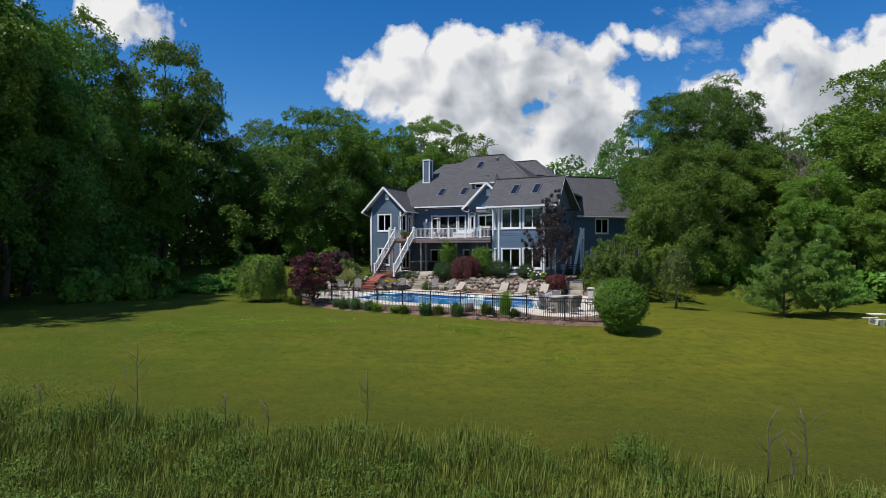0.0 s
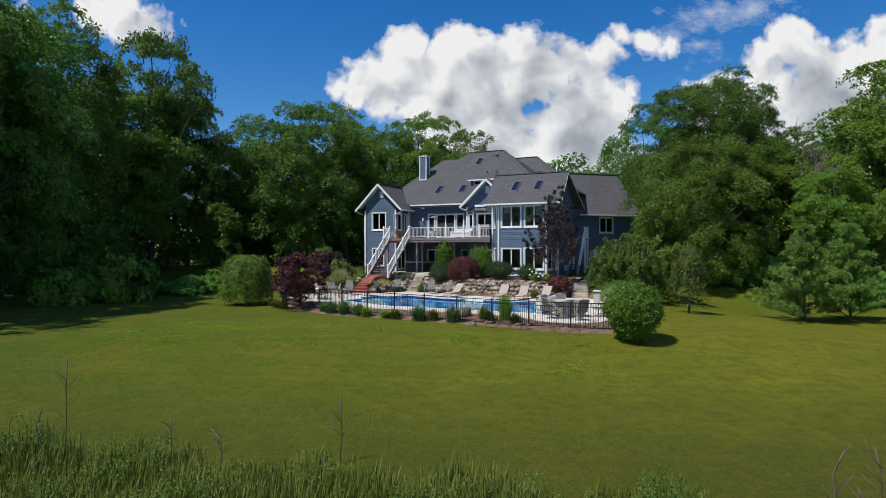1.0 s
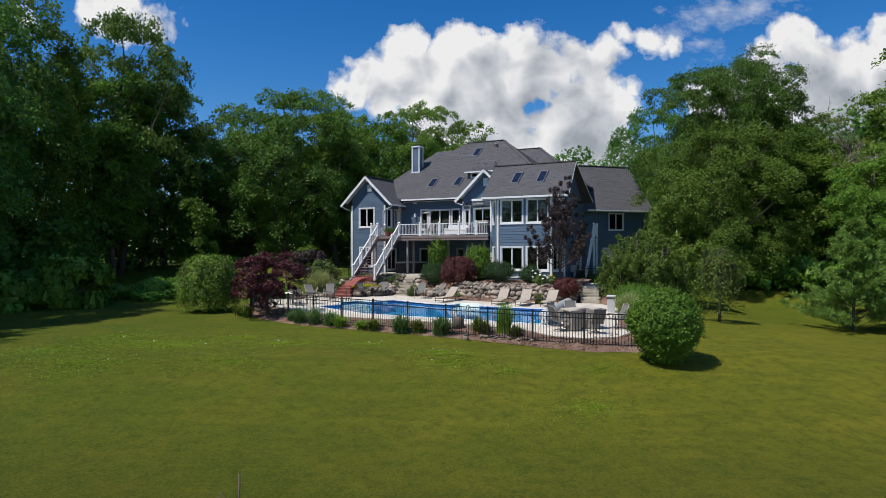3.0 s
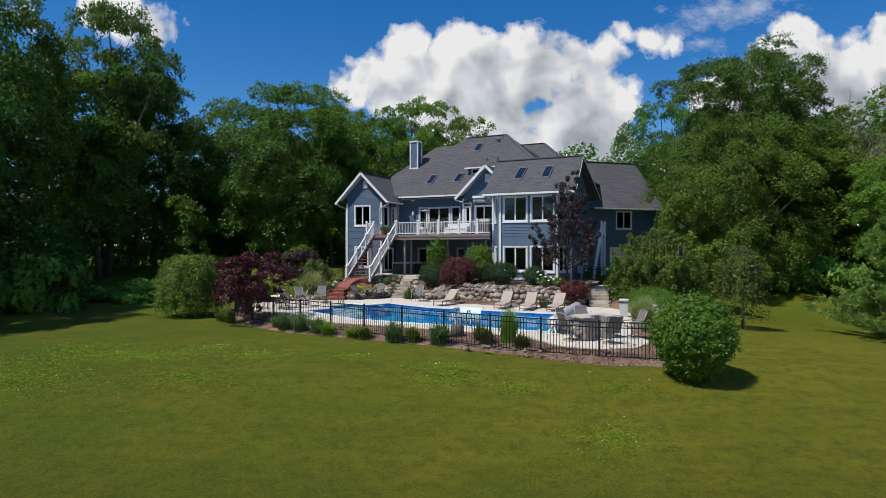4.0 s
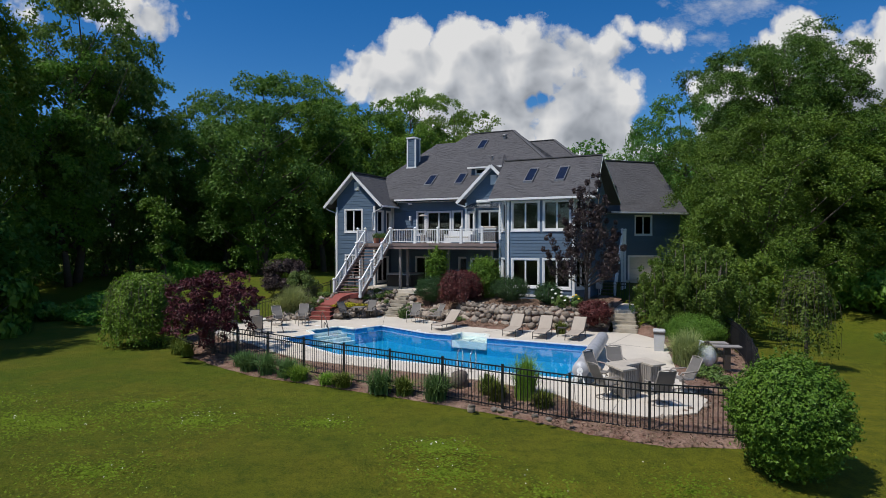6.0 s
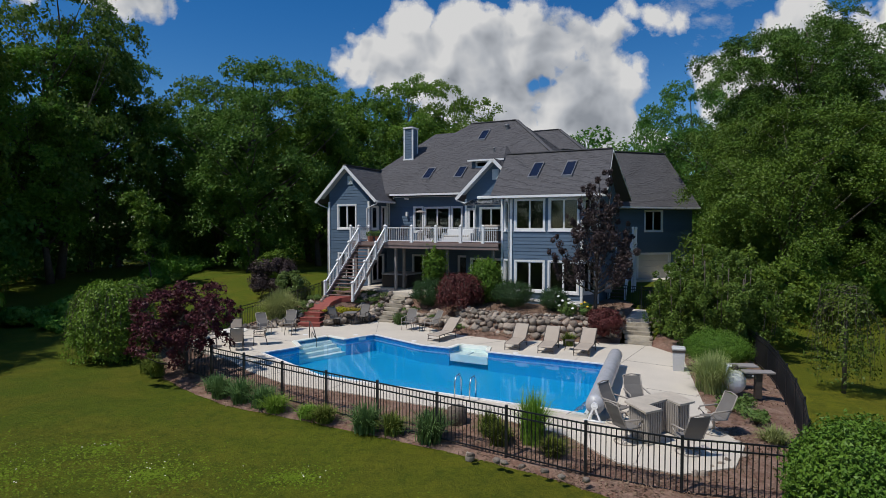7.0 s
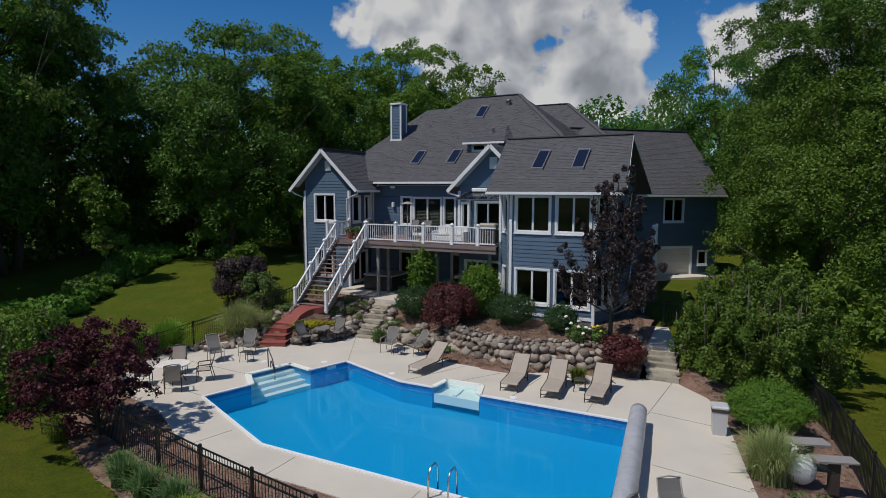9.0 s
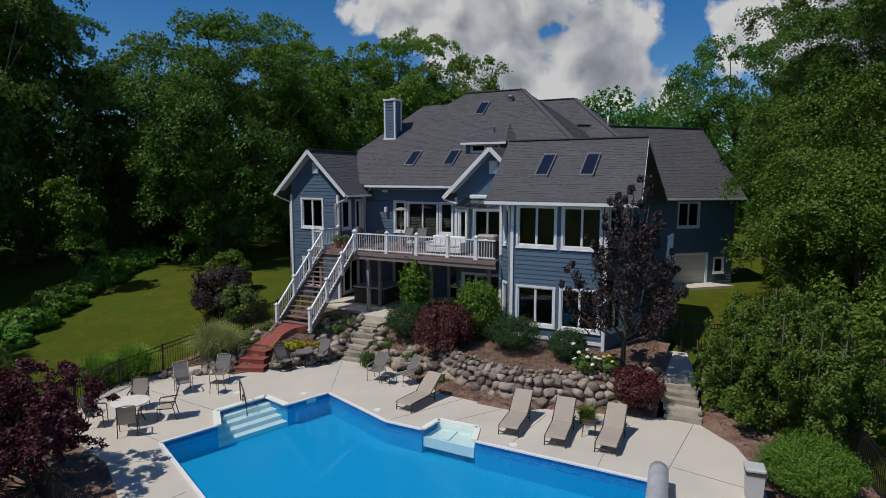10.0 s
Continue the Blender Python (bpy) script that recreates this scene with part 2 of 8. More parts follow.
    bp = node(t, "ShaderNodeBump", ins={"Height": h, "Strength": 1.0, "Distance": 0.06})
    t.links.new(bp.outputs[0], b.inputs["Normal"])
    return m


def roof_material():
    m = material("asphalt_shingles", (0.097, 0.096, 0.103), 0.9, 0.25, 0.8, 60.0, 0.4, tint=(0.078, 0.075, 0.080), island=0.10, spec=0.25)
    return m


def glass_material(name, tint, rough=0.0, ior=1.5, ripple=0.0):
    """Clear sheet: lets light through with a tint, and mirrors more at a glancing angle."""
    m = bpy.data.materials.new(name)
    m.use_nodes = True
    t = m.node_tree
    t.nodes.remove(t.nodes["Principled BSDF"])
    clear = node(t, "ShaderNodeBsdfTransparent", ins={0: (*tint, 1)})
    gloss = node(t, "ShaderNodeBsdfGlossy", ins={"Color": (1, 1, 1, 1), "Roughness": rough})
    fres = node(t, "ShaderNodeFresnel", ins={"IOR": ior})
    if ripple:
        co = t.nodes.new("ShaderNodeTexCoord").outputs["Object"]
        n = node(t, "ShaderNodeTexNoise", ins={"Vector": co, "Scale": 2.2, "Detail": 3.0})
        bp = node(t, "ShaderNodeBump", ins={"Height": n.outputs["Fac"], "Strength": ripple, "Distance": 0.05})
        t.links.new(bp.outputs[0], gloss.inputs["Normal"])
        t.links.new(bp.outputs[0], fres.inputs["Normal"])
    mix = node(t, "ShaderNodeMixShader", ins={0: fres.outputs[0], 1: clear.outputs[0], 2: gloss.outputs[0]})
    t.links.new(mix.outputs[0], t.nodes["Material Output"].inputs[0])
    return m


def water_material():
    """Pool water: clear with a blue cast, a little milky, mirroring at a glancing angle."""
    m = glass_material("pool_water", (0.82, 0.96, 0.93), 0.05, 1.17, 0.03)
    t = m.node_tree
    out = t.nodes["Material Output"]
    surface = out.inputs[0].links[0].from_node
    clear = surface.inputs[1].links[0].from_socket
    milk = node(t, "ShaderNodeBsdfDiffuse", ins={0: (0.0, 0.22, 0.54, 1)})
    body = node(t, "ShaderNodeMixShader", ins={0: 0.24, 1: clear, 2: milk.outputs[0]})
    t.links.new(body.outputs[0], surface.inputs[1])
    return m


MAT = {
    "lawn": lawn_material(),
    "siding": material("blue_lap_siding", (0.088, 0.140, 0.208), 0.6, 0.12, 0.9, 25.0, 0.05, tint=(0.068, 0.11, 0.168), island=0.06),
    "white": material("white_paint", (0.78, 0.79, 0.80), 0.5, 0.06, 2.0, 30.0, 0.04),
    "rail_white": material("white_vinyl", (0.80, 0.81, 0.82), 0.45, 0.05, 3.0, 30.0, 0.02),
    "roof": roof_material(),
    "concrete": material("pale_concrete", (0.60, 0.545, 0.465), 0.85, 0.17, 0.4, 30.0, 0.15, tint=(0.42, 0.385, 0.335)),
    "coping": material("white_coping", (0.78, 0.78, 0.77), 0.5, 0.06, 2.0, 30.0, 0.03),
    "deckwood": material("red_brown_deck_boards", (0.20, 0.13, 0.115), 0.75, 0.2, 1.5, 30.0, 0.2),
    "fascia": material("weathered_deck_fascia", (0.24, 0.18, 0.165), 0.75, 0.2, 1.5, 30.0, 0.2),
    "darkmetal": material("black_metal", (0.012, 0.013, 0.017), 0.35, 0.1, 5.0, 60.0, 0.0),
    "bark": material("bark", (0.10, 0.085, 0.07), 0.95, 0.3, 3.0, 20.0, 0.8),
    "mulch": material("shredded_bark_mulch", (0.145, 0.075, 0.050), 0.95, 0.8, 2.5, 17.0, 1.0, tint=(0.25, 0.165, 0.125)),
    "glass": glass_material("window_glass", (0.55, 0.6, 0.6)),
    "water": water_material(),
    "frosted": glass_material("canopy_glass", (0.55, 0.62, 0.66), 0.12),
    "skyglass": material("skylight_glass", (0.012, 0.015, 0.03), 0.15, 0.05, 1.0, 5.0, 0.0),
    "skyframe": material("grey_metal", (0.22, 0.22, 0.23), 0.45, 0.1, 3.0, 30.0, 0.0, metal=0.6),
    # soffits: one even mid grey, darker than the white trim
    "soffit": material("grey_soffit", (0.42, 0.44, 0.47), 0.6, 0.06, 2.0, 20.0, 0.02),
    "blind": material("pale_blind", (0.55, 0.53, 0.48), 0.7, 0.06, 2.0, 20.0, 0.0),
    "plaster": material("room_plaster", (0.35, 0.33, 0.30), 0.9, 0.05, 1.0, 20.0, 0.0),
    "oakfloor": material("oak_floor", (0.20, 0.13, 0.08), 0.5, 0.1, 1.0, 20.0, 0.0),
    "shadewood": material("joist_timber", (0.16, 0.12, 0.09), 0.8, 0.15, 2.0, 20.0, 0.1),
    "greypost": material("weathered_grey_timber", (0.27, 0.25, 0.24), 0.8, 0.15, 2.0, 25.0, 0.2),
    "redwood": material("red_stained_boards", (0.27, 0.065, 0.05), 0.7, 0.15, 2.0, 25.0, 0.15),
    "vinyl": material("blue_pool_vinyl", (0.002, 0.31, 0.60), 0.5, 0.05, 0.6, 8.0, 0.0, tint=(0.003, 0.25, 0.54)),
    "vinylband": material("dark_blue_pool_border", (0.006, 0.12, 0.40), 0.4, 0.4, 5.0, 14.0, 0.0, tint=(0.04, 0.27, 0.52)),
    "acrylic": material("white_pool_step", (0.86, 0.88, 0.80), 0.35, 0.05, 1.5, 20.0, 0.0),
    "boulder": material("fieldstone", (0.34, 0.30, 0.25), 0.9, 0.35, 2.2, 14.0, 0.8, per_object=0.55, tint=(0.16, 0.115, 0.09)),
    "slabstone": material("limestone_slab", (0.42, 0.375, 0.30), 0.85, 0.25, 2.0, 12.0, 0.5, per_object=0.15, tint=(0.26, 0.23, 0.18)),
    "sling": material("taupe_sling_fabric", (0.40, 0.34, 0.28), 0.85, 0.08, 3.0, 80.0, 0.2),
    "slinggrey": material("grey_sling_fabric", (0.165, 0.155, 0.145), 0.85, 0.1, 3.0, 80.0, 0.2),
    "bronze": material("bronze_tube", (0.055, 0.045, 0.04), 0.45, 0.1, 3.0, 40.0, 0.0),
    "palegrey": material("pale_grey_metal", (0.33, 0.295, 0.26), 0.5, 0.1, 3.0, 40.0, 0.0),
    "tabletop": material("pale_stone_top", (0.78, 0.74, 0.66), 0.6, 0.15, 4.0, 30.0, 0.1),
    "bartop": material("taupe_table_top", (0.52, 0.46, 0.38), 0.6, 0.15, 4.0, 30.0, 0.1),
    "plastic": material("grey_plastic", (0.50, 0.50, 0.50), 0.5, 0.06, 2.0, 30.0, 0.0),
    "cover": material("grey_solar_cover", (0.46, 0.47, 0.50), 0.35, 0.2, 3.0, 30.0, 0.3),
    "film": glass_material("clear_cover_film", (0.70, 0.78, 0.84), 0.25),
    "steel": material("stainless_steel", (0.62, 0.63, 0.64), 0.25, 0.05, 3.0, 30.0, 0.0, metal=1.0),
    "terracotta": material("terracotta", (0.33, 0.13, 0.08), 0.8, 0.15, 3.0, 30.0, 0.1),
    "petal_white": material("white_petals", (0.80, 0.80, 0.74), 0.7, 0.05, 3.0, 30.0, 0.0),
    "petal_yellow": material("yellow_petals", (0.70, 0.50, 0.04), 0.7, 0.1, 3.0, 30.0, 0.0),
    "leaf_yellow": leaf_material("golden_groundcover", (0.30, 0.30, 0.015), (0.42, 0.36, 0.02)),
    "leaf_olive": leaf_material("dull_green_leaves", (0.075, 0.14, 0.03), (0.14, 0.20, 0.05)),
    "leaf_yew": leaf_material("dark_yew_needles", (0.022, 0.055, 0.016), (0.05, 0.095, 0.03)),
    "leaf_service": leaf_material("serviceberry_leaves", (0.052, 0.112, 0.014), (0.128, 0.190, 0.030), 0.5, 0.2),
    "leaf_weep": leaf_material("pale_green_leaves", (0.085, 0.175, 0.016), (0.165, 0.270, 0.030), 0.5, 0.2),
    "bladeblue": leaf_material("blue_green_blades", (0.075, 0.155, 0.045), (0.17, 0.27, 0.095), 0.6, 0.3),
    "variegated": leaf_material("striped_grass_blades", (0.27, 0.34, 0.11), (0.46, 0.52, 0.23), 0.6, 0.4),
    "blade_bright": leaf_material("fresh_green_blades", (0.15, 0.27, 0.03), (0.26, 0.38, 0.06), 0.6, 0.35),
    "chips": leaf_material("bark_chips", (0.10, 0.055, 0.036), (0.27, 0.19, 0.14), 0.9, 0.0),
    "clover": leaf_material("clover_leaves", (0.120, 0.215, 0.010), (0.170, 0.265, 0.020), 0.9, 0.2),
    "twig": material("dry_twig", (0.12, 0.085, 0.07), 0.9, 0.2, 3.0, 30.0, 0.2),
    "leaf": leaf_material("wood_leaves", (0.086, 0.186, 0.022), (0.200, 0.310, 0.044), 0.5, 0.38),
    "leaf_dark": leaf_material("oak_leaves", (0.056, 0.145, 0.024), (0.146, 0.250, 0.044), 0.5, 0.38),
    "leaf_deep": leaf_material("deep_green_leaves", (0.042, 0.104, 0.013), (0.116, 0.196, 0.028), 0.5, 0.2),
    "leaf_maple": leaf_material("bright_maple_leaves", (0.052, 0.122, 0.013), (0.140, 0.230, 0.030), 0.45, 0.2),
    "deadwood": material("grey_dead_wood", (0.26, 0.23, 0.20), 0.9, 0.2, 2.0, 20.0, 0.3),
    "leaf_shrub": leaf_material("shrub_leaves", (0.055, 0.150, 0.016), (0.140, 0.265, 0.030)),
    "leaf_red": leaf_material("purple_red_leaves", (0.048, 0.013, 0.015), (0.130, 0.032, 0.032)),
    "leaf_plum": leaf_material("dusky_plum_leaves", (0.030, 0.020, 0.022), (0.085, 0.062, 0.058)),
    "needle": leaf_material("pine_needles", (0.12, 0.23, 0.04), (0.23, 0.35, 0.08), 0.6, 0.3),
    "blade": leaf_material("grass_blades", (0.076, 0.122, 0.013), (0.185, 0.205, 0.042), 0.6),
    "meadow": leaf_material("meadow_weeds", (0.042, 0.105, 0.014), (0.130, 0.160, 0.022), 0.6),
}


# ---- building helpers ----
FRAME = Matrix.Translation((0, 48, 0)) @ pose(0, 0, 0, 0, 0, -26.5)   # house and pool stand turned to the lawn


def spot(u, v, z=0.0, turn=0.0):
    """A pose in the house's frame."""
    return FRAME @ pose(u, v, z, 0, 0, turn)


def local(x, y):
    c, s = math.cos(radians(26.5)), math.sin(radians(26.5))
    return x * c - (y - 48) * s, x * s + (y - 48) * c


def mesh_from(name, verts, faces, mat, smooth=False):
    me = bpy.data.meshes.new(name)
    me.from_pydata(verts, [], faces)
    me.materials.append(mat)
    if smooth:
        me.shade_smooth()
    me.update()
    return me


def part(name, bm, mat, parent=None, label=""):
    """Links a bmesh, a mesh or (verts, faces) as one object, under parent if given."""
    if isinstance(bm, tuple):
        me = mesh_from(name, bm[0], bm[1], mat)
    elif isinstance(bm, bpy.types.Mesh):
        me = bm
    else:
        me = bpy.data.meshes.new(name)
        bm.normal_update()
        bm.to_mesh(me)
        bm.free()
        me.materials.append(mat)
    ob = new(name, me)
    ob.parent = parent
    if label:
        ob["label"] = label
    return ob


def thing(name, m, label, category, group="", kind=""):
    ob = new(name)
    ob.empty_display_size = 0.2
    ob.matrix_world = m
    return tagged(ob, label, category, group, kind)


def box(bm, x0, x1, y0, y1, z0, z1, m=None, bevel=0.0):
    """A box with slightly eased edges, added to bm."""
    r = bmesh.ops.create_cube(bm, size=1.0)
    vs = r["verts"]
    t = Matrix.Translation(((x0 + x1) / 2, (y0 + y1) / 2, (z0 + z1) / 2)) @ Matrix.Diagonal((x1 - x0, y1 - y0, z1 - z0, 1))
    bmesh.ops.transform(bm, matrix=(m @ t) if m else t, verts=vs)
    if bevel:
        es = list({e for v in vs for e in v.link_edges})
        bmesh.ops.bevel(bm, geom=es, offset=bevel, segments=1, affect="EDGES", clamp_overlap=True)
    return bm


def boxed(*args, **kw):
    return box(bmesh.new(), *args, **kw)


def prism(pts, z0, z1):
    """An upright prism over the plan polygon pts, as (verts, faces)."""
    n = len(pts)
    vs = [(x, y, z0) for x, y in pts] + [(x, y, z1) for x, y in pts]
    fs = [tuple(range(n))[::-1], tuple(range(n, 2 * n))] + [(i, (i + 1) % n, n + (i + 1) % n, n + i) for i in range(n)]
    return vs, fs


def tube(verts, faces, pts, radii, sides=6):
    """Adds a tapered tube along pts to the lists."""
    base = len(verts)
    for i, p in enumerate(pts):
        a = Vector(pts[min(i + 1, len(pts) - 1)]) - Vector(pts[max(i - 1, 0)])
        q = a.to_track_quat("Z", "Y") if a.length else Vector((0, 0, 1)).to_track_quat("Z", "Y")
        for k in range(sides):
            w = 2 * math.pi * k / sides
            verts.append(tuple(Vector(p) + q @ Vector((math.cos(w) * radii[i], math.sin(w) * radii[i], 0))))
    for i in range(len(pts) - 1):
        for k in range(sides):
            faces.append((base + i * sides + k, base + i * sides + (k + 1) % sides, base + (i + 1) * sides + (k + 1) % sides, base + (i + 1) * sides + k))
    faces.append(tuple(base + k for k in range(sides))[::-1])
    faces.append(tuple(base + (len(pts) - 1) * sides + k for k in range(sides)))


def smoothstep(a, b, x):
    t = min(1.0, max(0.0, (x - a) / (b - a)))
    return t * t * (3 - 2 * t)


# ---- ground ----
def ground_z(x, y):
    u, v = local(x, y)
    d = max(0.0, 29.0 - y - 0.12 * max(0.0, -x))
    z = -0.28 - 2.1 * (1 - math.exp(-d / 13.0))
    z -= 0.75 * smoothstep(13, 25, x) * (1 - smoothstep(46, 62, y)) * smoothstep(10, 30, y)
    lo = -4 + 13 * smoothstep(11, 18, u)
    z += 1.75 * smoothstep(lo, lo + 16, v)
    z += 0.05 * noise.noise((x * 0.11, y * 0.11, 3.1)) + 0.02 * noise.noise((x * 0.5, y * 0.5, 1.0))
    far = math.hypot(x, y - 30)
    return z + 1.0 * smoothstep(120, 500, far)


PATIO = [(-10.6, -3.9), (-9.6, -0.9), (-7.3, -1.2), (-4.9, 2.7), (-2.2, 2.9), (0.4, 1.6), (1.8, 1.0), (4.6, 0.8), (6.2, 1.8), (8.9, 2.3), (9.6, 2.6),
         (10.85, 2.6), (11.9, 1.4), (12.5, -0.1), (13.0, -3.0), (13.9, -8.2), (14.7, -9.6), (14.5, -11.2), (13.4, -12.2), (12.0, -12.15), (10.4, -10.9),
         (8.0, -10.35), (3.0, -10.3), (0.2, -10.4), (-2.4, -9.6), (-4.4, -8.6), (-6.9, -8.1), (-9.2, -6.6)]
POOL = [(-4.22, -6.99), (0.57, -8.98), (10.5, -8.98), (9.95, -2.18), (4.55, -2.2), (4.2, -1.22), (2.72, -1.28), (2.6, -2.21), (1.2, -2.22),
        (-2.31, -0.99), (-2.86, -2.7), (-4.2, -2.42), (-4.72, -4.33), (-3.66, -5.2)]
BED = [(-10.9, -1.0), (-9.6, -1.1), (-7.3, -1.4), (-4.9, 2.5), (-2.2, 2.7), (0.4, 1.4), (1.8, 0.8), (4.6, 0.6), (6.2, 1.6), (8.9, 2.1), (9.5, 2.4),
       (9.35, 4.2), (8.6, 8.2), (7.4, 9.0), (-9.2, 9.0), (-10.9, 3.0)]


INNER = [(-9.5, -0.9), (-10.5, -3.9), (-9.1, -6.6), (-6.8, -8.0), (-4.4, -8.5), (-2.4, -9.5), (0.2, -10.3), (3, -10.2), (8, -10.25), (10.4, -10.8), (12, -12.0), (13.3, -12.1), (14.4, -11.1),
         (14.6, -9.6), (13.8, -8.2), (12.9, -3.0), (12.4, -0.1), (11.8, 1.4), (10.75, 2.6)]
OUTER = [(-10.9, -0.5), (-11.4, -3.9), (-10.4, -7.2), (-8.4, -9.7), (-6.3, -10.9), (-3.4, -12.0), (-0.5, -12.7), (2.8, -12.75), (7.6, -12.85), (10.3, -13.1), (12, -13.5), (14, -13.6), (16.4, -12.6),
         (16.6, -9.5), (16.4, -7), (16.3, -3), (15.9, 0), (15.3, 3), (13.5, 7.5)]


def inside(p, poly):
    x, y = p
    hit = False
    for (x0, y0), (x1, y1) in zip(poly, poly[1:] + poly[:1]):
        if (y0 > y) != (y1 > y) and x < (x1 - x0) * (y - y0) / (y1 - y0) + x0:
            hit = not hit
    return hit


def axis(near0, near1, step, far):
    a = list(np.arange(near0, near1 + 0.01, step))
    s, lo, hi = step, near0, near1
    while hi < far:
        s *= 1.35
        lo, hi = lo - s, hi + s
        a = [lo] + a + [hi]
    return a


def build_ground():
    xs, ys = axis(-36, 40, 0.6, 2500), axis(-6, 90, 0.6, 2500)
    core = [(u * 0.93 + 0.15, v * 0.93 - 0.3) for u, v in PATIO]
    verts = [(x, y, ground_z(x, y)) for y in ys for x in xs]
    n = len(xs)
    bed = [(max(u, -10.1), v) for u, v in BED]
    house = [(-12.3, 9.2), (7.0, 9.2), (7.0, 11.2), (5.7, 11.2), (5.7, 20.6), (10.0, 24.7), (5.2, 29.6), (3.8, 32.5), (-12.3, 32.5)]
    ring = [(a[0] * 0.5 + b[0] * 0.5, a[1] * 0.5 + b[1] * 0.5) for a, b in zip(OUTER, INNER)] + [(9.5, 4.5), (-9.0, 3.0)]
    walk_pad = [(9.2, 2.4), (10.8, 2.4), (10.4, 4.2), (9.8, 7.9), (8.0, 7.9)]
    faces = []
    for k, (x, y, z) in enumerate(verts):
        if abs(x) < 40 and 20 < y < 95 and any(inside(local(x, y), p) for p in (PATIO, bed, house, walk_pad)):
            verts[k] = (x, y, -2.4 if inside(local(x, y), core) else min(z, -0.5))
        elif abs(x) < 40 and 20 < y < 60 and inside(local(x, y), ring):
            verts[k] = (x, y, z - 0.22)
    for j in range(len(ys) - 1):
        for i in range(n - 1):
            faces.append((j * n + i, j * n + i + 1, (j + 1) * n + i + 1, (j + 1) * n + i))
    me = mesh_from("ground", verts, faces, MAT["lawn"], True)
    tagged(part("ground", me, None), "mown green lawn with dry patches and clover", "lawn", kind="structure")


build_ground()


# ---- plants ----
def leaf_mesh(name, centres, normals, size, mat, rng, slim=0.75, droop=0.0):
    """Small pointed leaves at the centres, as one mesh."""
    n = len(centres)
    c = np.asarray(centres, float)
    nm = np.asarray(normals, float)
    nm /= np.linalg.norm(nm, axis=1, keepdims=True) + 1e-9
    a = rng.normal(size=(n, 3))
    a[:, 2] -= droop
    a -= nm * np.sum(a * nm, axis=1, keepdims=True)
    a /= np.linalg.norm(a, axis=1, keepdims=True) + 1e-9
    b = np.cross(nm, a)
    s = size * rng.uniform(0.65, 1.35, size=(n, 1))
    skew = rng.uniform(-0.25, 0.25, size=(n, 1))
    v = np.stack([c - a * s * 0.5 + b * s * skew, c + a * s * 0.15 + b * s * slim * 0.62, c + a * s * 0.55 - b * s * slim * 0.45], axis=1).reshape(-1, 3)
    me = bpy.data.meshes.new(name)
    me.vertices.add(3 * n)
    me.vertices.foreach_set("co", v.ravel())
    me.loops.add(3 * n)
    me.loops.foreach_set("vertex_index", np.arange(3 * n, dtype=np.int32))
    me.polygons.add(n)
    me.polygons.foreach_set("loop_start", np.arange(0, 3 * n, 3, dtype=np.int32))
    me.materials.append(mat)
    me.update(calc_edges=True)
    return me


def clump_points(rng, centre, radius, count, flat=0.75, up=0.3):
    """Leaf places and facings in one clump, denser towards its skin."""
    d = rng.normal(size=(count, 3))
    d /= np.linalg.norm(d, axis=1, keepdims=True)
    r = radius * rng.uniform(0.35, 1.0, size=(count, 1)) ** 0.6
    p = d * r
    p[:, 2] *= flat
    nm = d + rng.normal(scale=0.75, size=(count, 3))
    nm[:, 2] += up
    return np.asarray(centre) + p, nm


def spray_points(rng, centre, radius, count, facing):
    """Leaf places and facings in one flat bough spray that droops towards its rim."""
    n = np.asarray(facing, float)
    n = n / np.linalg.norm(n)
    a = np.cross(n, rng.normal(size=3))
    a /= np.linalg.norm(a)
    b = np.cross(n, a)
    w = rng.uniform(0, 6.283, size=(count, 1))
    q = rng.uniform(0.0, 1.0, size=(count, 1)) ** 0.55
    reach = 1.0 + 0.28 * np.sin(3 * w + rng.uniform(0, 6.28)) + 0.16 * np.sin(7 * w + rng.uniform(0, 6.28))
    out = a * np.cos(w) + b * np.sin(w)
    p = out * radius * q * reach + n * radius * (rng.normal(scale=0.24, size=(count, 1)) + 0.12 - 0.34 * q ** 2)
    nm = n * 0.8 + out * 0.4 * q + rng.normal(scale=0.7, size=(count, 3))
    return np.asarray(centre) + p, nm


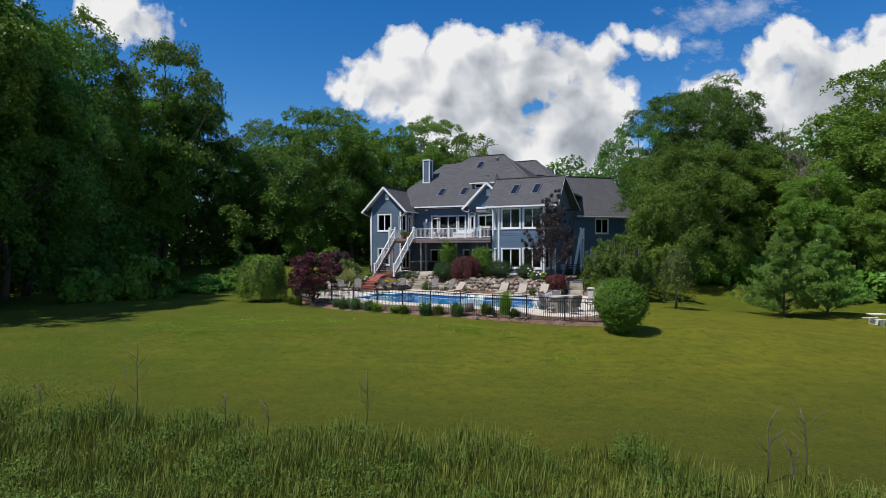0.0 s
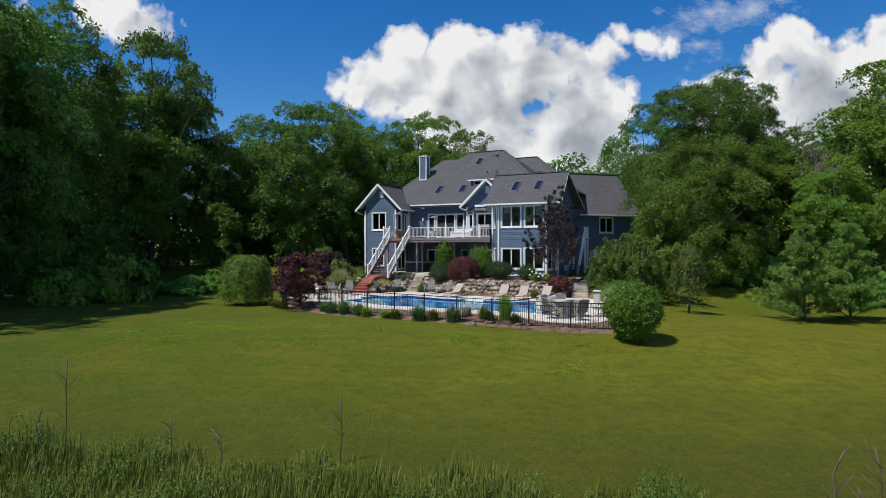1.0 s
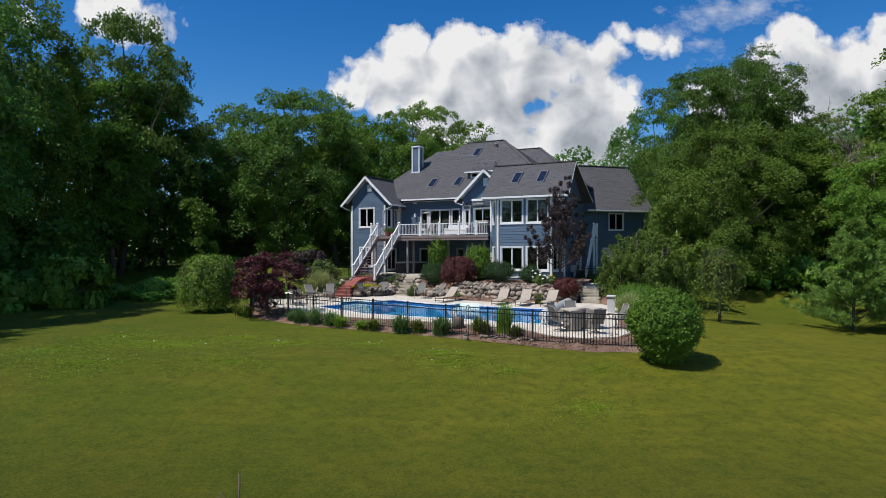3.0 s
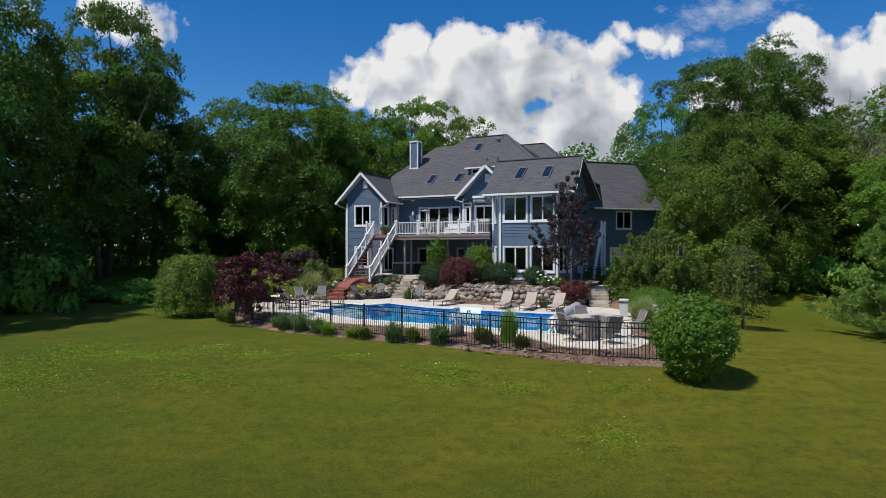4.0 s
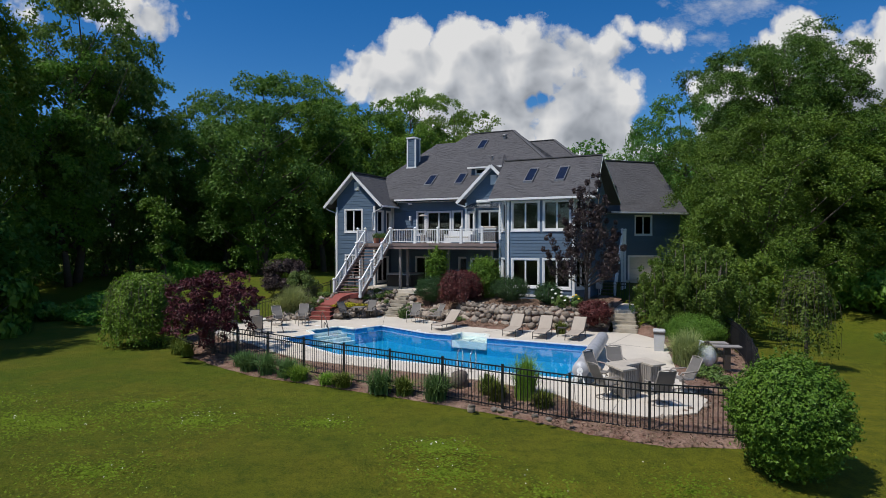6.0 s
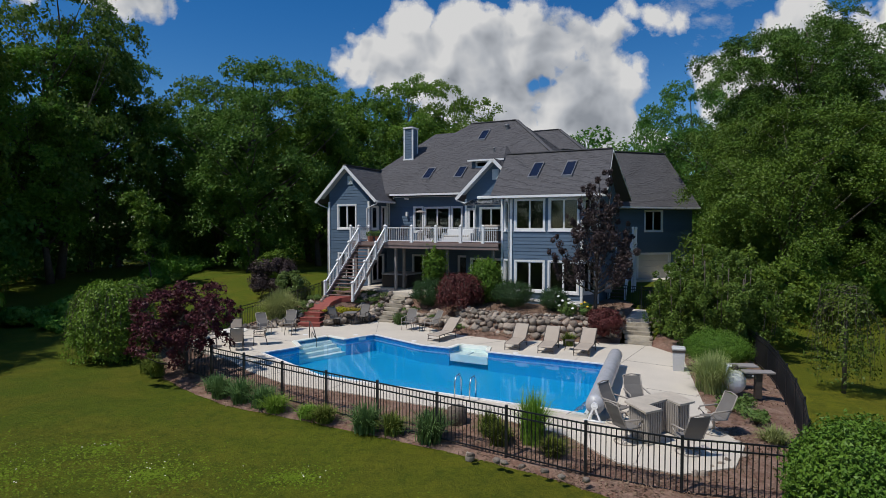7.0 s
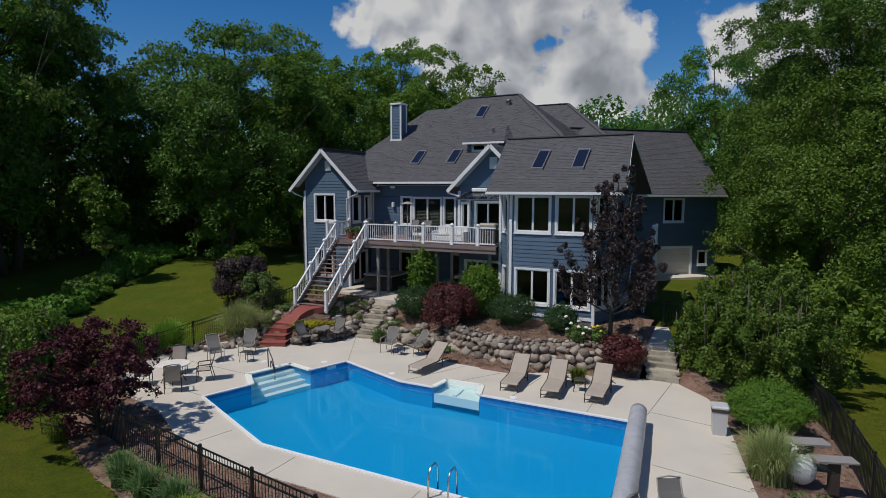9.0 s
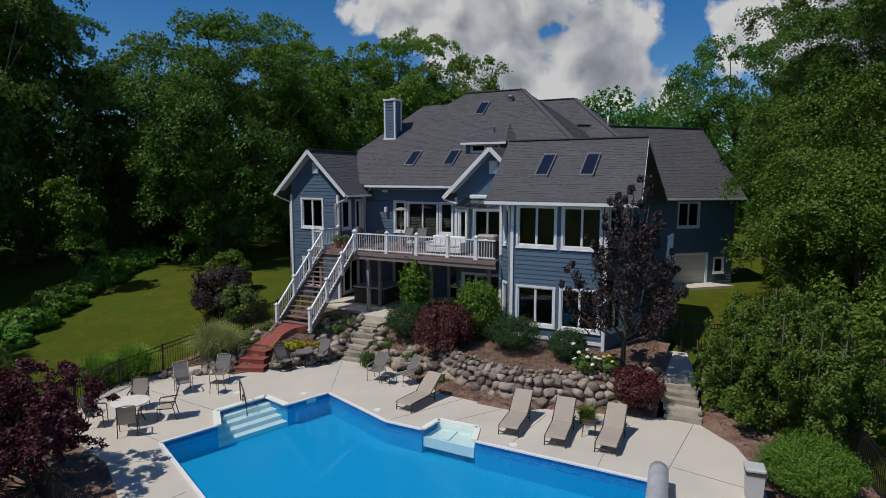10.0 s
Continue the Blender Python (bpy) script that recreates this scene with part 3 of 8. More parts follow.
def crown_points(rng, height, low, radius, clumps, leaves, lump=0.3, clump_size=0.2, top=0.55):
    """Bough sprays spread over an uneven crown; returns leaf places, facings and the spray centres."""
    pts, nms, mids = [], [], []
    zc = low + (height - low) * top
    lobes = rng.normal(size=(12, 3))
    lobes /= np.linalg.norm(lobes, axis=1, keepdims=True)
    weight = rng.uniform(-lump, lump, size=12)
    per = 13
    boughs = max(6, clumps // per)
    up = np.array((0, 0, 1.0))
    for i in range(boughs):
        # boughs spread evenly round the crown, the odd one deeper inside
        z = 1.0 - 2.0 * (i + 0.5) / boughs
        w = i * 2.39996 + rng.normal(scale=0.25)
        d = np.array([math.cos(w) * math.sqrt(1 - z * z), math.sin(w) * math.sqrt(1 - z * z), z]) + rng.normal(scale=0.10, size=3)
        d /= np.linalg.norm(d)
        swell = 1.0 + float(np.sum(weight * np.maximum(0, lobes @ d) ** 4))
        r = swell * (rng.uniform(0.72, 0.95) if i % 4 else rng.uniform(0.3, 0.6))
        vert = (height - zc) if d[2] > 0 else (zc - low)
        m = np.array([d[0] * radius * r, d[1] * radius * r, zc + d[2] * vert * r])
        n = d * 0.55 + up * 0.8 + rng.normal(scale=0.15, size=3)
        n /= np.linalg.norm(n)
        reach = radius * 2.25 / math.sqrt(boughs) * rng.uniform(0.8, 1.25)
        mids.append(m)
        for k in range(per):
            side = np.cross(n, rng.normal(size=3))
            side /= np.linalg.norm(side)
            q = rng.uniform() ** 0.55
            c = m + side * reach * q + n * reach * (rng.normal(scale=0.16) + 0.18 - 0.5 * q * q)
            size = radius * clump_size * rng.uniform(0.55, 1.3)
            p, nm = spray_points(rng, c, size, int(leaves * rng.uniform(0.7, 1.3)), n + side * 0.45 * q + rng.normal(scale=0.25, size=3))
            pts.append(p), nms.append(nm), mids.append(c)
    return np.concatenate(pts), np.concatenate(nms), mids


def trunk_mesh(rng, name, height, girth, mids, limbs, mat, lean=0.03):
    vs, fs = [], []
    n = 7
    line = [Vector((height * lean * math.sin(i * 1.3), height * lean * math.cos(i * 0.9) - height * lean, height * i / n)) for i in range(n + 1)]
    tube(vs, fs, line, [girth * (1.25 if i == 0 else 1.0) * (1 - 0.85 * i / n) for i in range(n + 1)], 8)
    order = rng.permutation(len(mids))[:limbs]
    for k in order:
        m = Vector(mids[k])
        h = max(height * 0.12, min(height * 0.85, m.z - 0.75 * math.hypot(m.x, m.y)))
        i = min(n - 1, int(h / height * n))
        a = line[i].lerp(line[i + 1], h / height * n - i)
        mid = a.lerp(m, 0.5) + Vector((0, 0, -0.06 * (m - a).length))
        g = girth * (1 - 0.85 * h / height) * 0.5
        tube(vs, fs, [a, mid, m], [g, g * 0.6, g * 0.15], 5)
    return mesh_from(name, vs, fs, mat, True)


def tree(name, m, label, height, low, radius, clumps, leaves, leaf, mat, seed, girth=0.25, limbs=30, category="tree", group="", **kw):
    rng = np.random.default_rng(seed)
    ob = thing(name, m, label, category, group)
    p, nm, mids = crown_points(rng, height, low, radius, clumps, leaves, **kw)
    part("trunk", trunk_mesh(rng, "trunk", height * 0.92, girth, mids, limbs, MAT["bark"]), None, ob)
    part("crown", leaf_mesh("crown", p, nm, leaf, MAT[mat], rng), None, ob)
    return ob


def on_ground(x, y, turn=0.0, size=1.0, tall=1.0):
    return Matrix.Translation((x, y, ground_z(x, y) - 0.05)) @ pose(0, 0, 0, 0, 0, turn) @ Matrix.Diagonal((size, size, size * tall, 1))


def build_woods():
    """Edge trees one by one, from five grown models, and the deep wood behind them."""
    g = "trees at the wood's edge"
    kinds = [
        tree("deciduous_tree", on_ground(-34.5, 48.5, 10), "tall leafy maple at the wood's edge, lit on its top", 21, 0.8, 6.2, 780, 52, 0.25, "leaf", 11, 0.3, group=g, clump_size=0.125),
        tree("deciduous_tree", on_ground(-33.2, 74, 80), "tall slender tree with an open airy crown", 25, 3.0, 4.0, 400, 62, 0.21, "leaf_dark", 12, 0.24, group=g, lump=0.45, clump_size=0.15),
        tree("deciduous_tree", on_ground(-17.2, 73, 30), "broad dark green oak behind the house", 20, 1.0, 6.2, 780, 52, 0.25, "leaf_dark", 13, 0.32, group=g, lump=0.4, clump_size=0.125),
        tree("deciduous_tree", on_ground(22.7, 56.3, 0), "dense rounded light green maple beside the house", 13.0, 0.8, 6.9, 1300, 100, 0.125, "leaf_maple", 14, 0.28, group=g, clump_size=0.085),
        tree("deciduous_tree", on_ground(27.3, 61.8, 0), "tall dense green tree towering beside the house", 20.4, 1.5, 7.0, 1800, 92, 0.14, "leaf_deep", 15, 0.32, group=g, clump_size=0.09, lump=0.25, top=0.62),
    ]
    spots = [  # model, x, y, turn, size, height factor
        (0, -31.5, 36, 40, 0.98, 1.15), (2, -33, 44, 0, 0.95, 1.2), (0, -34, 41, 200, 1.1, 1.1), (2, -37, 53, 120, 1.1, 1.15), (0, -37, 59, 250, 1.05, 1.22), (2, -34, 71, 10, 1.05, 1.35),
        (1, -32, 77, 160, 1.0, 1.05), (2, -30, 80, 220, 0.9, 0.95), (0, -33.5, 69, 300, 1.0, 1.0), (0, -31.5, 28, 90, 1.0, 0.95), (2, -36, 34, 30, 1.1, 1.0), 
        (0, -12.2, 79, 140, 0.95, 1.02), (2, -9, 83, 60, 0.95, 1.0), (2, -15, 87, 260, 1.0, 1.05), (0, -3.5, 85, 330, 0.95, 1.06), (0, 2, 88, 100, 0.95, 1.05), (0, 6.8, 91, 30, 0.85, 0.95), (2, -23, 79, 90, 1.0, 0.98),
        (0, 31.5, 70, 20, 1.0, 0.9), (0, 33.4, 62, 250, 1.0, 0.66), (0, 31.5, 57.5, 120, 0.8, 0.68), (2, 26.5, 80, 60, 0.78, 1.25), (2, 36, 67, 200, 0.9, 0.72), (0, 38, 54, 100, 0.82, 0.9), (0, 43, 58, 300, 1.05, 0.95), (0, 47, 52, 10, 1.1, 0.98), (0, 32.5, 51, 240, 0.52, 0.95),
        (2, 46, 45, 80, 1.0, 0.95), (0, 41, 46, 20, 0.6, 0.95), (0, 21.5, 84, 10, 0.8, 0.66), (0, 36, 47, 200, 0.5, 0.9),
    ]
    for k, x, y, turn, size, tall in spots:
        copy_thing(kinds[k], on_ground(x, y, turn, size, tall))
    rng = np.random.default_rng(19)
    pts, nms = [], []
    for x0, x1, y0, y1, n, top in ((-60, -33, 0, 95, 330, 19), (-40, 3, 94, 125, 250, 19), (18, 60, 100, 130, 260, 17), (45, 80, 20, 100, 230, 17), (29, 48, 60, 95, 130, 14), (-36, -23, 80, 98, 110, 8), (-44, -33, 30, 80, 150, 7), (-22, 2, 89, 97, 60, 7)):
        for _ in range(n):
            x, y = rng.uniform(x0, x1), rng.uniform(y0, y1)
            p, nm = clump_points(rng, (x, y, ground_z(x, y) + rng.uniform(0.5, top)), rng.uniform(1.6, 3.2), 170)
            pts.append(p), nms.append(nm)
    wood = part("woodland", leaf_mesh("woodland", np.concatenate(pts), np.concatenate(nms), 0.5, MAT["leaf_dark"], rng), None)
    tagged(wood, "deep green deciduous wood behind the edge trees", "woodland", kind="stuff")


def bare_tree(m, label, height, seed):
    """A dead tree: forking grey limbs and twigs with no leaves."""
    rng = np.random.default_rng(seed)
    ob = thing("dead_tree", m, label, "tree")
    vs, fs = [], []
    def grow(a, d, length, r, depth):
        mid = a + d * length * 0.5 + Vector(rng.normal(scale=length * 0.05, size=3))
        b = a + d * length
        tube(vs, fs, [a, mid, b], [r, r * 0.8, r * 0.55], 5 if depth < 3 else 3)
        if depth < 5:
            for _ in range(3 if depth else 4):
                e = (d + Vector(rng.normal(scale=0.5, size=3)) + Vector((0, 0, 0.15))).normalized()
                grow(a.lerp(b, float(rng.uniform(0.55, 1.0))), e, length * float(rng.uniform(0.5, 0.75)), r * 0.55, depth + 1)
    grow(Vector((0, 0, -0.1)), Vector((0, 0, 1)), height * 0.42, 0.2, 0)
    part("trunk", mesh_from("trunk", vs, fs, MAT["deadwood"], True), None, ob)


build_woods()
bare_tree(on_ground(33.2, 57.2), "grey dead tree with bare forking twigs", 15.0, 16)
bare_tree(on_ground(36.5, 59.5), "grey dead tree with bare forking twigs", 14.0, 17)
tree("sapling", on_ground(-22.3, 64.0, 0), "slim sunlit sapling before the dark wood", 8.6, 2.6, 1.25, 60, 60, 0.2, "leaf_maple", 18, 0.07, 16, group="saplings at the wood's edge", clump_size=0.32)
tree("sapling", on_ground(-16.8, 70.5, 0), "slim sunlit sapling before the dark wood", 11.0, 1.2, 2.0, 110, 60, 0.2, "leaf_maple", 19, 0.09, 20, group="saplings at the wood's edge", clump_size=0.26)


# ---- house ----
def wing(a, b):
    """A place in the garage wing: a along its front, b into the house."""
    return (8.4 + 0.72 * a - 0.69 * b, 22.0 + 0.69 * a + 0.72 * b)


class Side:
    """An upright wall plane from p0 to p1 in the house's plan; outside lies to the right of that way."""

    def __init__(self, p0, p1):
        self.a, b = Vector((*p0, 0)), Vector((*p1, 0))
        self.length = (b - self.a).length
        self.d = (b - self.a).normalized()
        self.n = Vector((self.d.y, -self.d.x, 0))

    def at(self, along, out, z):
        p = self.a + self.d * along + self.n * out
        return (p.x, p.y, z)

    def box(self, verts, faces, a0, a1, z0, z1, o0, o1, lap=0.0):
        """A box between those stretches; lap leans its front outwards at the foot."""
        k = len(verts)
        for z, o in ((z0, o1), (z1, o1 - lap)):
            verts += [self.at(a0, o0, z), self.at(a1, o0, z), self.at(a1, o, z), self.at(a0, o, z)]
        faces += [tuple(k + i for i in f) for f in ((0, 1, 2, 3), (7, 6, 5, 4), (0, 4, 5, 1), (1, 5, 6, 2), (2, 6, 7, 3), (3, 7, 4, 0))]


def siding_wall(parent, side, z0, z1, openings=(), limit=None, course=0.2, name="wall"):
    """Lapped boards from z0 to z1, broken by openings (a0, a1, z0, z1) and by limit(z), the stretch under a gable."""
    cuts = sorted({z0, z1, *[z for o in openings for z in o[2:] if z0 < z < z1], *np.arange(math.ceil(z0 / course) * course, z1, course)})
    vs, fs = [], []
    for za, zb in zip(cuts, cuts[1:]):
        if zb - za < 0.004:
            continue
        mid = (za + zb) / 2
        lo, hi = limit(mid) if limit else (0.0, side.length)
        spans = [(lo, hi)]
        for a0, a1, b0, b1 in openings:
            if b0 < mid < b1:
                spans = [s for l, h in spans for s in ((l, min(h, a0)), (max(l, a1), h)) if s[1] - s[0] > 0.01]
        for l, h in spans:
            side.box(vs, fs, l, h, za, zb, -0.16, 0.026, 0.02)
    return part(name, (vs, fs), MAT["siding"], parent)


def window(parent, side, a0, a1, z0, z1, lights=2, casing=0.10, name="window", bars=0, curtain=False):
    """A cased window: frame with mullions, and a pane of glass in each light."""
    vs, fs = [], []
    for b in ((a0, a1, z1 - casing, z1), (a0, a1, z0, z0 + casing), (a0, a0 + casing, z0 + casing, z1 - casing), (a1 - casing, a1, z0 + casing, z1 - casing)):
        side.box(vs, fs, *b, -0.12, 0.05)
    side.box(vs, fs, a0 - 0.03, a1 + 0.03, z0 - 0.045, z0, -0.05, 0.075)
    ob = part(name, (vs, fs), MAT["white"], parent)
    w = (a1 - a0 - 2 * casing) / lights
    for i in range(lights):
        l, h = a0 + casing + i * w, a0 + casing + (i + 1) * w
        vs, fs = [], []
        s = 0.045
        for b in ((l, h, z1 - casing - s, z1 - casing), (l, h, z0 + casing, z0 + casing + s), (l, l + s, z0 + casing + s, z1 - casing - s), (h - s, h, z0 + casing + s, z1 - casing - s)):
            side.box(vs, fs, *b, -0.09, 0.012)
        for j in range(bars):
            zz = z0 + casing + (z1 - z0 - 2 * casing) * (j + 1) / (bars + 1)
            side.box(vs, fs, l + s, h - s, zz - 0.01, zz + 0.01, -0.07, -0.03)
        part("sash", (vs, fs), MAT["white"], ob)
        vs, fs = [], []
        side.box(vs, fs, l + s - 0.005, h - s + 0.005, z0 + casing + s - 0.005, z1 - casing - s + 0.005, -0.058, -0.05)
        g = part("pane", (vs, fs), MAT["glass"], ob)
        g.visible_shadow = False
        if curtain:
            vs, fs = [], []
            for j in range(int((z1 - z0 - 0.5) / 0.09)):
                zz = z1 - casing - 0.1 - j * 0.09
                side.box(vs, fs, l + 0.02, h - 0.02, zz - 0.035, zz, -0.125, -0.12)
            part("blind", (vs, fs), MAT["blind"], ob, "half-lowered pale slatted blind")
    return ob


def clip_span(poly, y):
    """Where the level line y crosses the convex polygon poly of (x, y): its lowest and highest x."""
    xs = []
    for (x0, y0), (x1, y1) in zip(poly, poly[1:] + poly[:1]):
        if abs(y1 - y0) < 1e-9:
            if abs(y - y0) < 1e-6:
                xs += [x0, x1]
        elif min(y0, y1) - 1e-6 <= y <= max(y0, y1) + 1e-6:
            xs.append(x0 + (x1 - x0) * (y - y0) / (y1 - y0))
    return (min(xs), max(xs)) if xs else (0.0, 0.0)


def shingle_roof(parent, pts, rng, course=0.13, thick=0.16, label=""):
    """One roof slope over the convex corner points: a slab, and rows of shingle tabs on it, each row lapping the one below."""
    pts = [Vector(p) for p in pts]
    n = (pts[1] - pts[0]).cross(pts[2] - pts[0]).normalized()
    if n.z < 0:
        n = -n
    h = Vector((0, 0, 1)).cross(n).normalized()
    s = n.cross(h)
    if s.z < 0:
        s, h = -s, -h
    o = pts[0]
    poly = [((p - o).dot(h), (p - o).dot(s)) for p in pts]
    vs = [tuple(p) for p in pts] + [tuple(p - Vector((0, 0, thick))) for p in pts]
    m = len(pts)
    fs = [tuple(range(m)), tuple(range(2 * m - 1, m - 1, -1))] + [(i, m + i, m + (i + 1) % m, (i + 1) % m) for i in range(m)]
    slab = part("roof", (vs, fs), MAT["roof"], parent, label)
    vs, fs = [], []
    lo, hi = min(y for _, y in poly), max(y for _, y in poly)
    y = lo
    while y < hi - 0.02:
        yt = min(y + course + 0.02, hi)
        l0, h0 = clip_span(poly, y + 1e-4)
        l1, h1 = clip_span(poly, yt - 1e-4)
        w = max(h0 - l0, h1 - l1, 0.01)
        cut = 0.0
        while cut < 1.0:
            nxt = min(1.0, cut + float(rng.uniform(0.12, 0.24)) / w)
            lift = float(rng.choice((0.006, 0.018)))
            q = [o + h * (l0 + (h0 - l0) * cut) + s * y, o + h * (l0 + (h0 - l0) * nxt) + s * y,
                 o + h * (l1 + (h1 - l1) * nxt) + s * yt, o + h * (l1 + (h1 - l1) * cut) + s * yt]
            k = len(vs)
            vs += [tuple(q[0] + n * lift), tuple(q[1] + n * lift), tuple(q[2] + n * 0.006), tuple(q[3] + n * 0.006), tuple(q[0]), tuple(q[1])]
            fs += [(k, k + 1, k + 2, k + 3), (k + 4, k + 5, k + 1, k)]
            cut = nxt
        y += course
    sh = part("shingles", (vs, fs), MAT["roof"], slab)
    sh["kind"] = "stuff"
    return slab


def beam(name, parent, a, b, w, h, mat, label=""):
    """A straight board or bar from a to b, w wide and h high."""
    a, b = Vector(a), Vector(b)
    d = b - a
    q = d.to_track_quat("Y", "Z").to_matrix().to_4x4()
    return part(name, boxed(-w / 2, w / 2, 0, d.length, -h / 2, h / 2, m=Matrix.Translation(a) @ q), mat, parent, label)


def pipe(name, parent, pts, r, mat, sides=8, label=""):
    vs, fs = [], []
    tube(vs, fs, [Vector(p) for p in pts], [r] * len(pts), sides)
    return part(name, mesh_from(name, vs, fs, mat, True), mat, parent, label)


def skylight(parent, u0, u1, v0, v1, roof_z):
    """A glazed frame lying on the roof slope between those plan lines."""
    ob = None
    bm = bmesh.new()
    def quad(a0, a1, b0, b1, l0, l1):
        k = [bm.verts.new((x, y, roof_z(y) + l)) for l in (l0, l1) for x, y in ((a0, b0), (a1, b0), (a1, b1), (a0, b1))]
        for f in ((3, 2, 1, 0), (4, 5, 6, 7), (0, 1, 5, 4), (1, 2, 6, 5), (2, 3, 7, 6), (3, 0, 4, 7)):
            bm.faces.new([k[i] for i in f])
    e = 0.05
    quad(u0, u1, v0, v0 + e, -0.1, 0.14), quad(u0, u1, v1 - e, v1, -0.1, 0.14), quad(u0, u0 + e, v0 + e, v1 - e, -0.1, 0.14), quad(u1 - e, u1, v0 + e, v1 - e, -0.1, 0.14)
    ob = part("skylight", bm, MAT["skyframe"], parent, "skylight with a grey metal frame")
    bm = bmesh.new()
    quad(u0 + e, u1 - e, v0 + e, v1 - e, 0.05, 0.11)
    part("pane", bm, MAT["skyglass"], ob)


def build_house():
    rng = np.random.default_rng(5)
    house = thing("house", FRAME, "large blue-grey lap-sided house with white trim and grey shingle roofs", "house")
    W = MAT["white"]
    # walls, each with its openings
    west = Side((-12.6, 8.6), (-9.1, 8.6))
    def west_gable(z):
        half = min(1.75, (10.0 - 0.15 - z) / 0.962)
        return (1.75 - half, 1.75 + half)
    o = [(0.72, 2.42, 5.42, 7.22), (0.75, 2.2, 1.9, 3.72)]
    siding_wall(house, west, 0.9, 9.75, o, west_gable)
    window(house, west, *o[0]), window(house, west, *o[1])
    turn = Side((-9.1, 8.6), (-9.1, 10.9))
    o = [(0.25, 1.15, 5.38, 7.12), (1.55, 2.2, 4.62, 7.12), (0.3, 1.9, 1.6, 3.6)]
    siding_wall(house, turn, 0.9, 7.6, o)
    window(house, turn, *o[0], lights=1), window(house, turn, *o[1], lights=1, name="door"), window(house, turn, *o[2])
    main = Side((-9.1, 10.9), (-1.4, 10.9))
    o = [(2.3, 3.15, 5.2, 7.07), (3.2, 5.3, 4.62, 7.03), (5.35, 6.26, 5.2, 7.04), (2.2, 4.0, 1.47, 3.6), (5.9, 7.4, 1.47, 3.6)]
    siding_wall(house, main, 0.9, 8.0, o)
    window(house, main, *o[0], lights=1, curtain=True), window(house, main, *o[1], name="door", bars=0, curtain=True), window(house, main, *o[2], lights=1, curtain=True)
    window(house, main, *o[3], name="door"), window(house, main, *o[4], name="door")
    jut = Side((-1.4, 10.9), (-1.4, 8.4))
    siding_wall(house, jut, 0.9, 7.6)
    small = Side((-1.4, 8.4), (1.75, 8.4))
    def small_gable(z):
        return (max(0.0, 1.97 - (9.75 - z) / 0.968), min(3.15, 1.97 + (9.75 - z) / 0.968))
    o = [(0.08, 0.62, 4.62, 6.8), (0.92, 2.5, 5.35, 6.85), (0.3, 2.6, 1.47, 3.6)]
    siding_wall(house, small, 0.9, 9.65, o, small_gable)
    window(house, small, *o[0], lights=1, name="door"), window(house, small, *o[1]), window(house, small, *o[2], lights=3, name="door")
    cheek = Side((1.75, 8.4), (1.75, 6.7))
    siding_wall(house, cheek, 0.9, 7.4)
    bevel = Side((1.75, 6.7), (2.65, 5.8))
    o = [(0.3, 1.0, 5.35, 7.22), (0.3, 1.0, 1.9, 3.7)]
    siding_wall(house, bevel, 0.9, 7.4, o)
    window(house, bevel, *o[0], lights=1), window(house, bevel, *o[1], lights=1)
    front = Side((2.65, 5.8), (6.75, 5.8))
    o = [(0.18, 2.02, 5.37, 7.22), (2.2, 3.95, 5.37, 7.22), (0.2, 2.02, 1.9, 3.7), (2.18, 3.95, 1.88, 3.72)]
    siding_wall(house, front, 0.9, 7.4, o)
    for w in o:
        window(house, front, *w)
    bay = Side((6.75, 5.8), (7.3, 7.2))
    o = [(0.12, 1.38, 5.37, 7.22), (0.12, 1.38, 1.88, 3.72)]
    siding_wall(house, bay, 0.9, 7.4, o)
    for w in o:
        window(house, bay, *w)
    flank = Side((7.3, 7.2), (7.3, 11.4))
    def flank_gable(z):
        return (0.0, 4.2) if z < 7.4 else (max(0.0, 1.9 - (10.05 - z) / 0.73), 1.9 + (10.05 - z) / 0.73)
    siding_wall(house, flank, 0.9, 10.0, (), flank_gable)
    siding_wall(house, Side((7.3, 11.4), (5.9, 11.4)), 0.9, 8.2)
    recess = Side((5.9, 11.4), (5.9, 19.6))
    o = [(6.0, 7.0, 1.6, 3.7)]
    siding_wall(house, recess, 0.9, 9.6, o)
    window(house, recess, *o[0], lights=1, name="door")
    garage = Side(wing(-3.47, 0), wing(3.56, 0))
    o = [(1.95, 5.06, 1.6, 3.62), (2.58, 4.27, 5.25, 6.93), (5.5, 6.35, 2.2, 3.3)]
    siding_wall(house, garage, 0.9, 7.2, o)
    window(house, garage, *o[1]), window(house, garage, *o[2], lights=1)
    vs, fs = [], []
    for b in ((1.95, 5.06, 3.46, 3.62), (1.95, 2.1, 1.6, 3.46), (4.91, 5.06, 1.6, 3.46)):
        garage.box(vs, fs, *b, -0.14, 0.05)
    gd = part("garage_door", (vs, fs), W, house, "white overhead garage door with flat panels")
    for i in range(4):
        vs, fs = [], []
        garage.box(vs, fs, 2.1, 4.91, 1.6 + i * 0.465, 1.6 + i * 0.465 + 0.455, -0.14, -0.1)
        part("panel", (vs, fs), MAT["blind"], gd)
    end = Side(wing(3.56, 0), wing(3.56, 8.0))
    siding_wall(house, end, 0.9, 11.6, (), lambda z: (0.0, 8.0) if z < 7.2 else (max(0.0, (z - 7.5) / 1.04), min(8.0, 8.0 - (z - 7.5) / 1.04)))
    siding_wall(house, Side(wing(3.56, 8.0), (4.0, 33.0)), 0.9, 7.2, name="back_wall")
    siding_wall(house, Side((4.0, 33.0), (-12.6, 33.0)), 0.9, 7.6, name="back_wall")
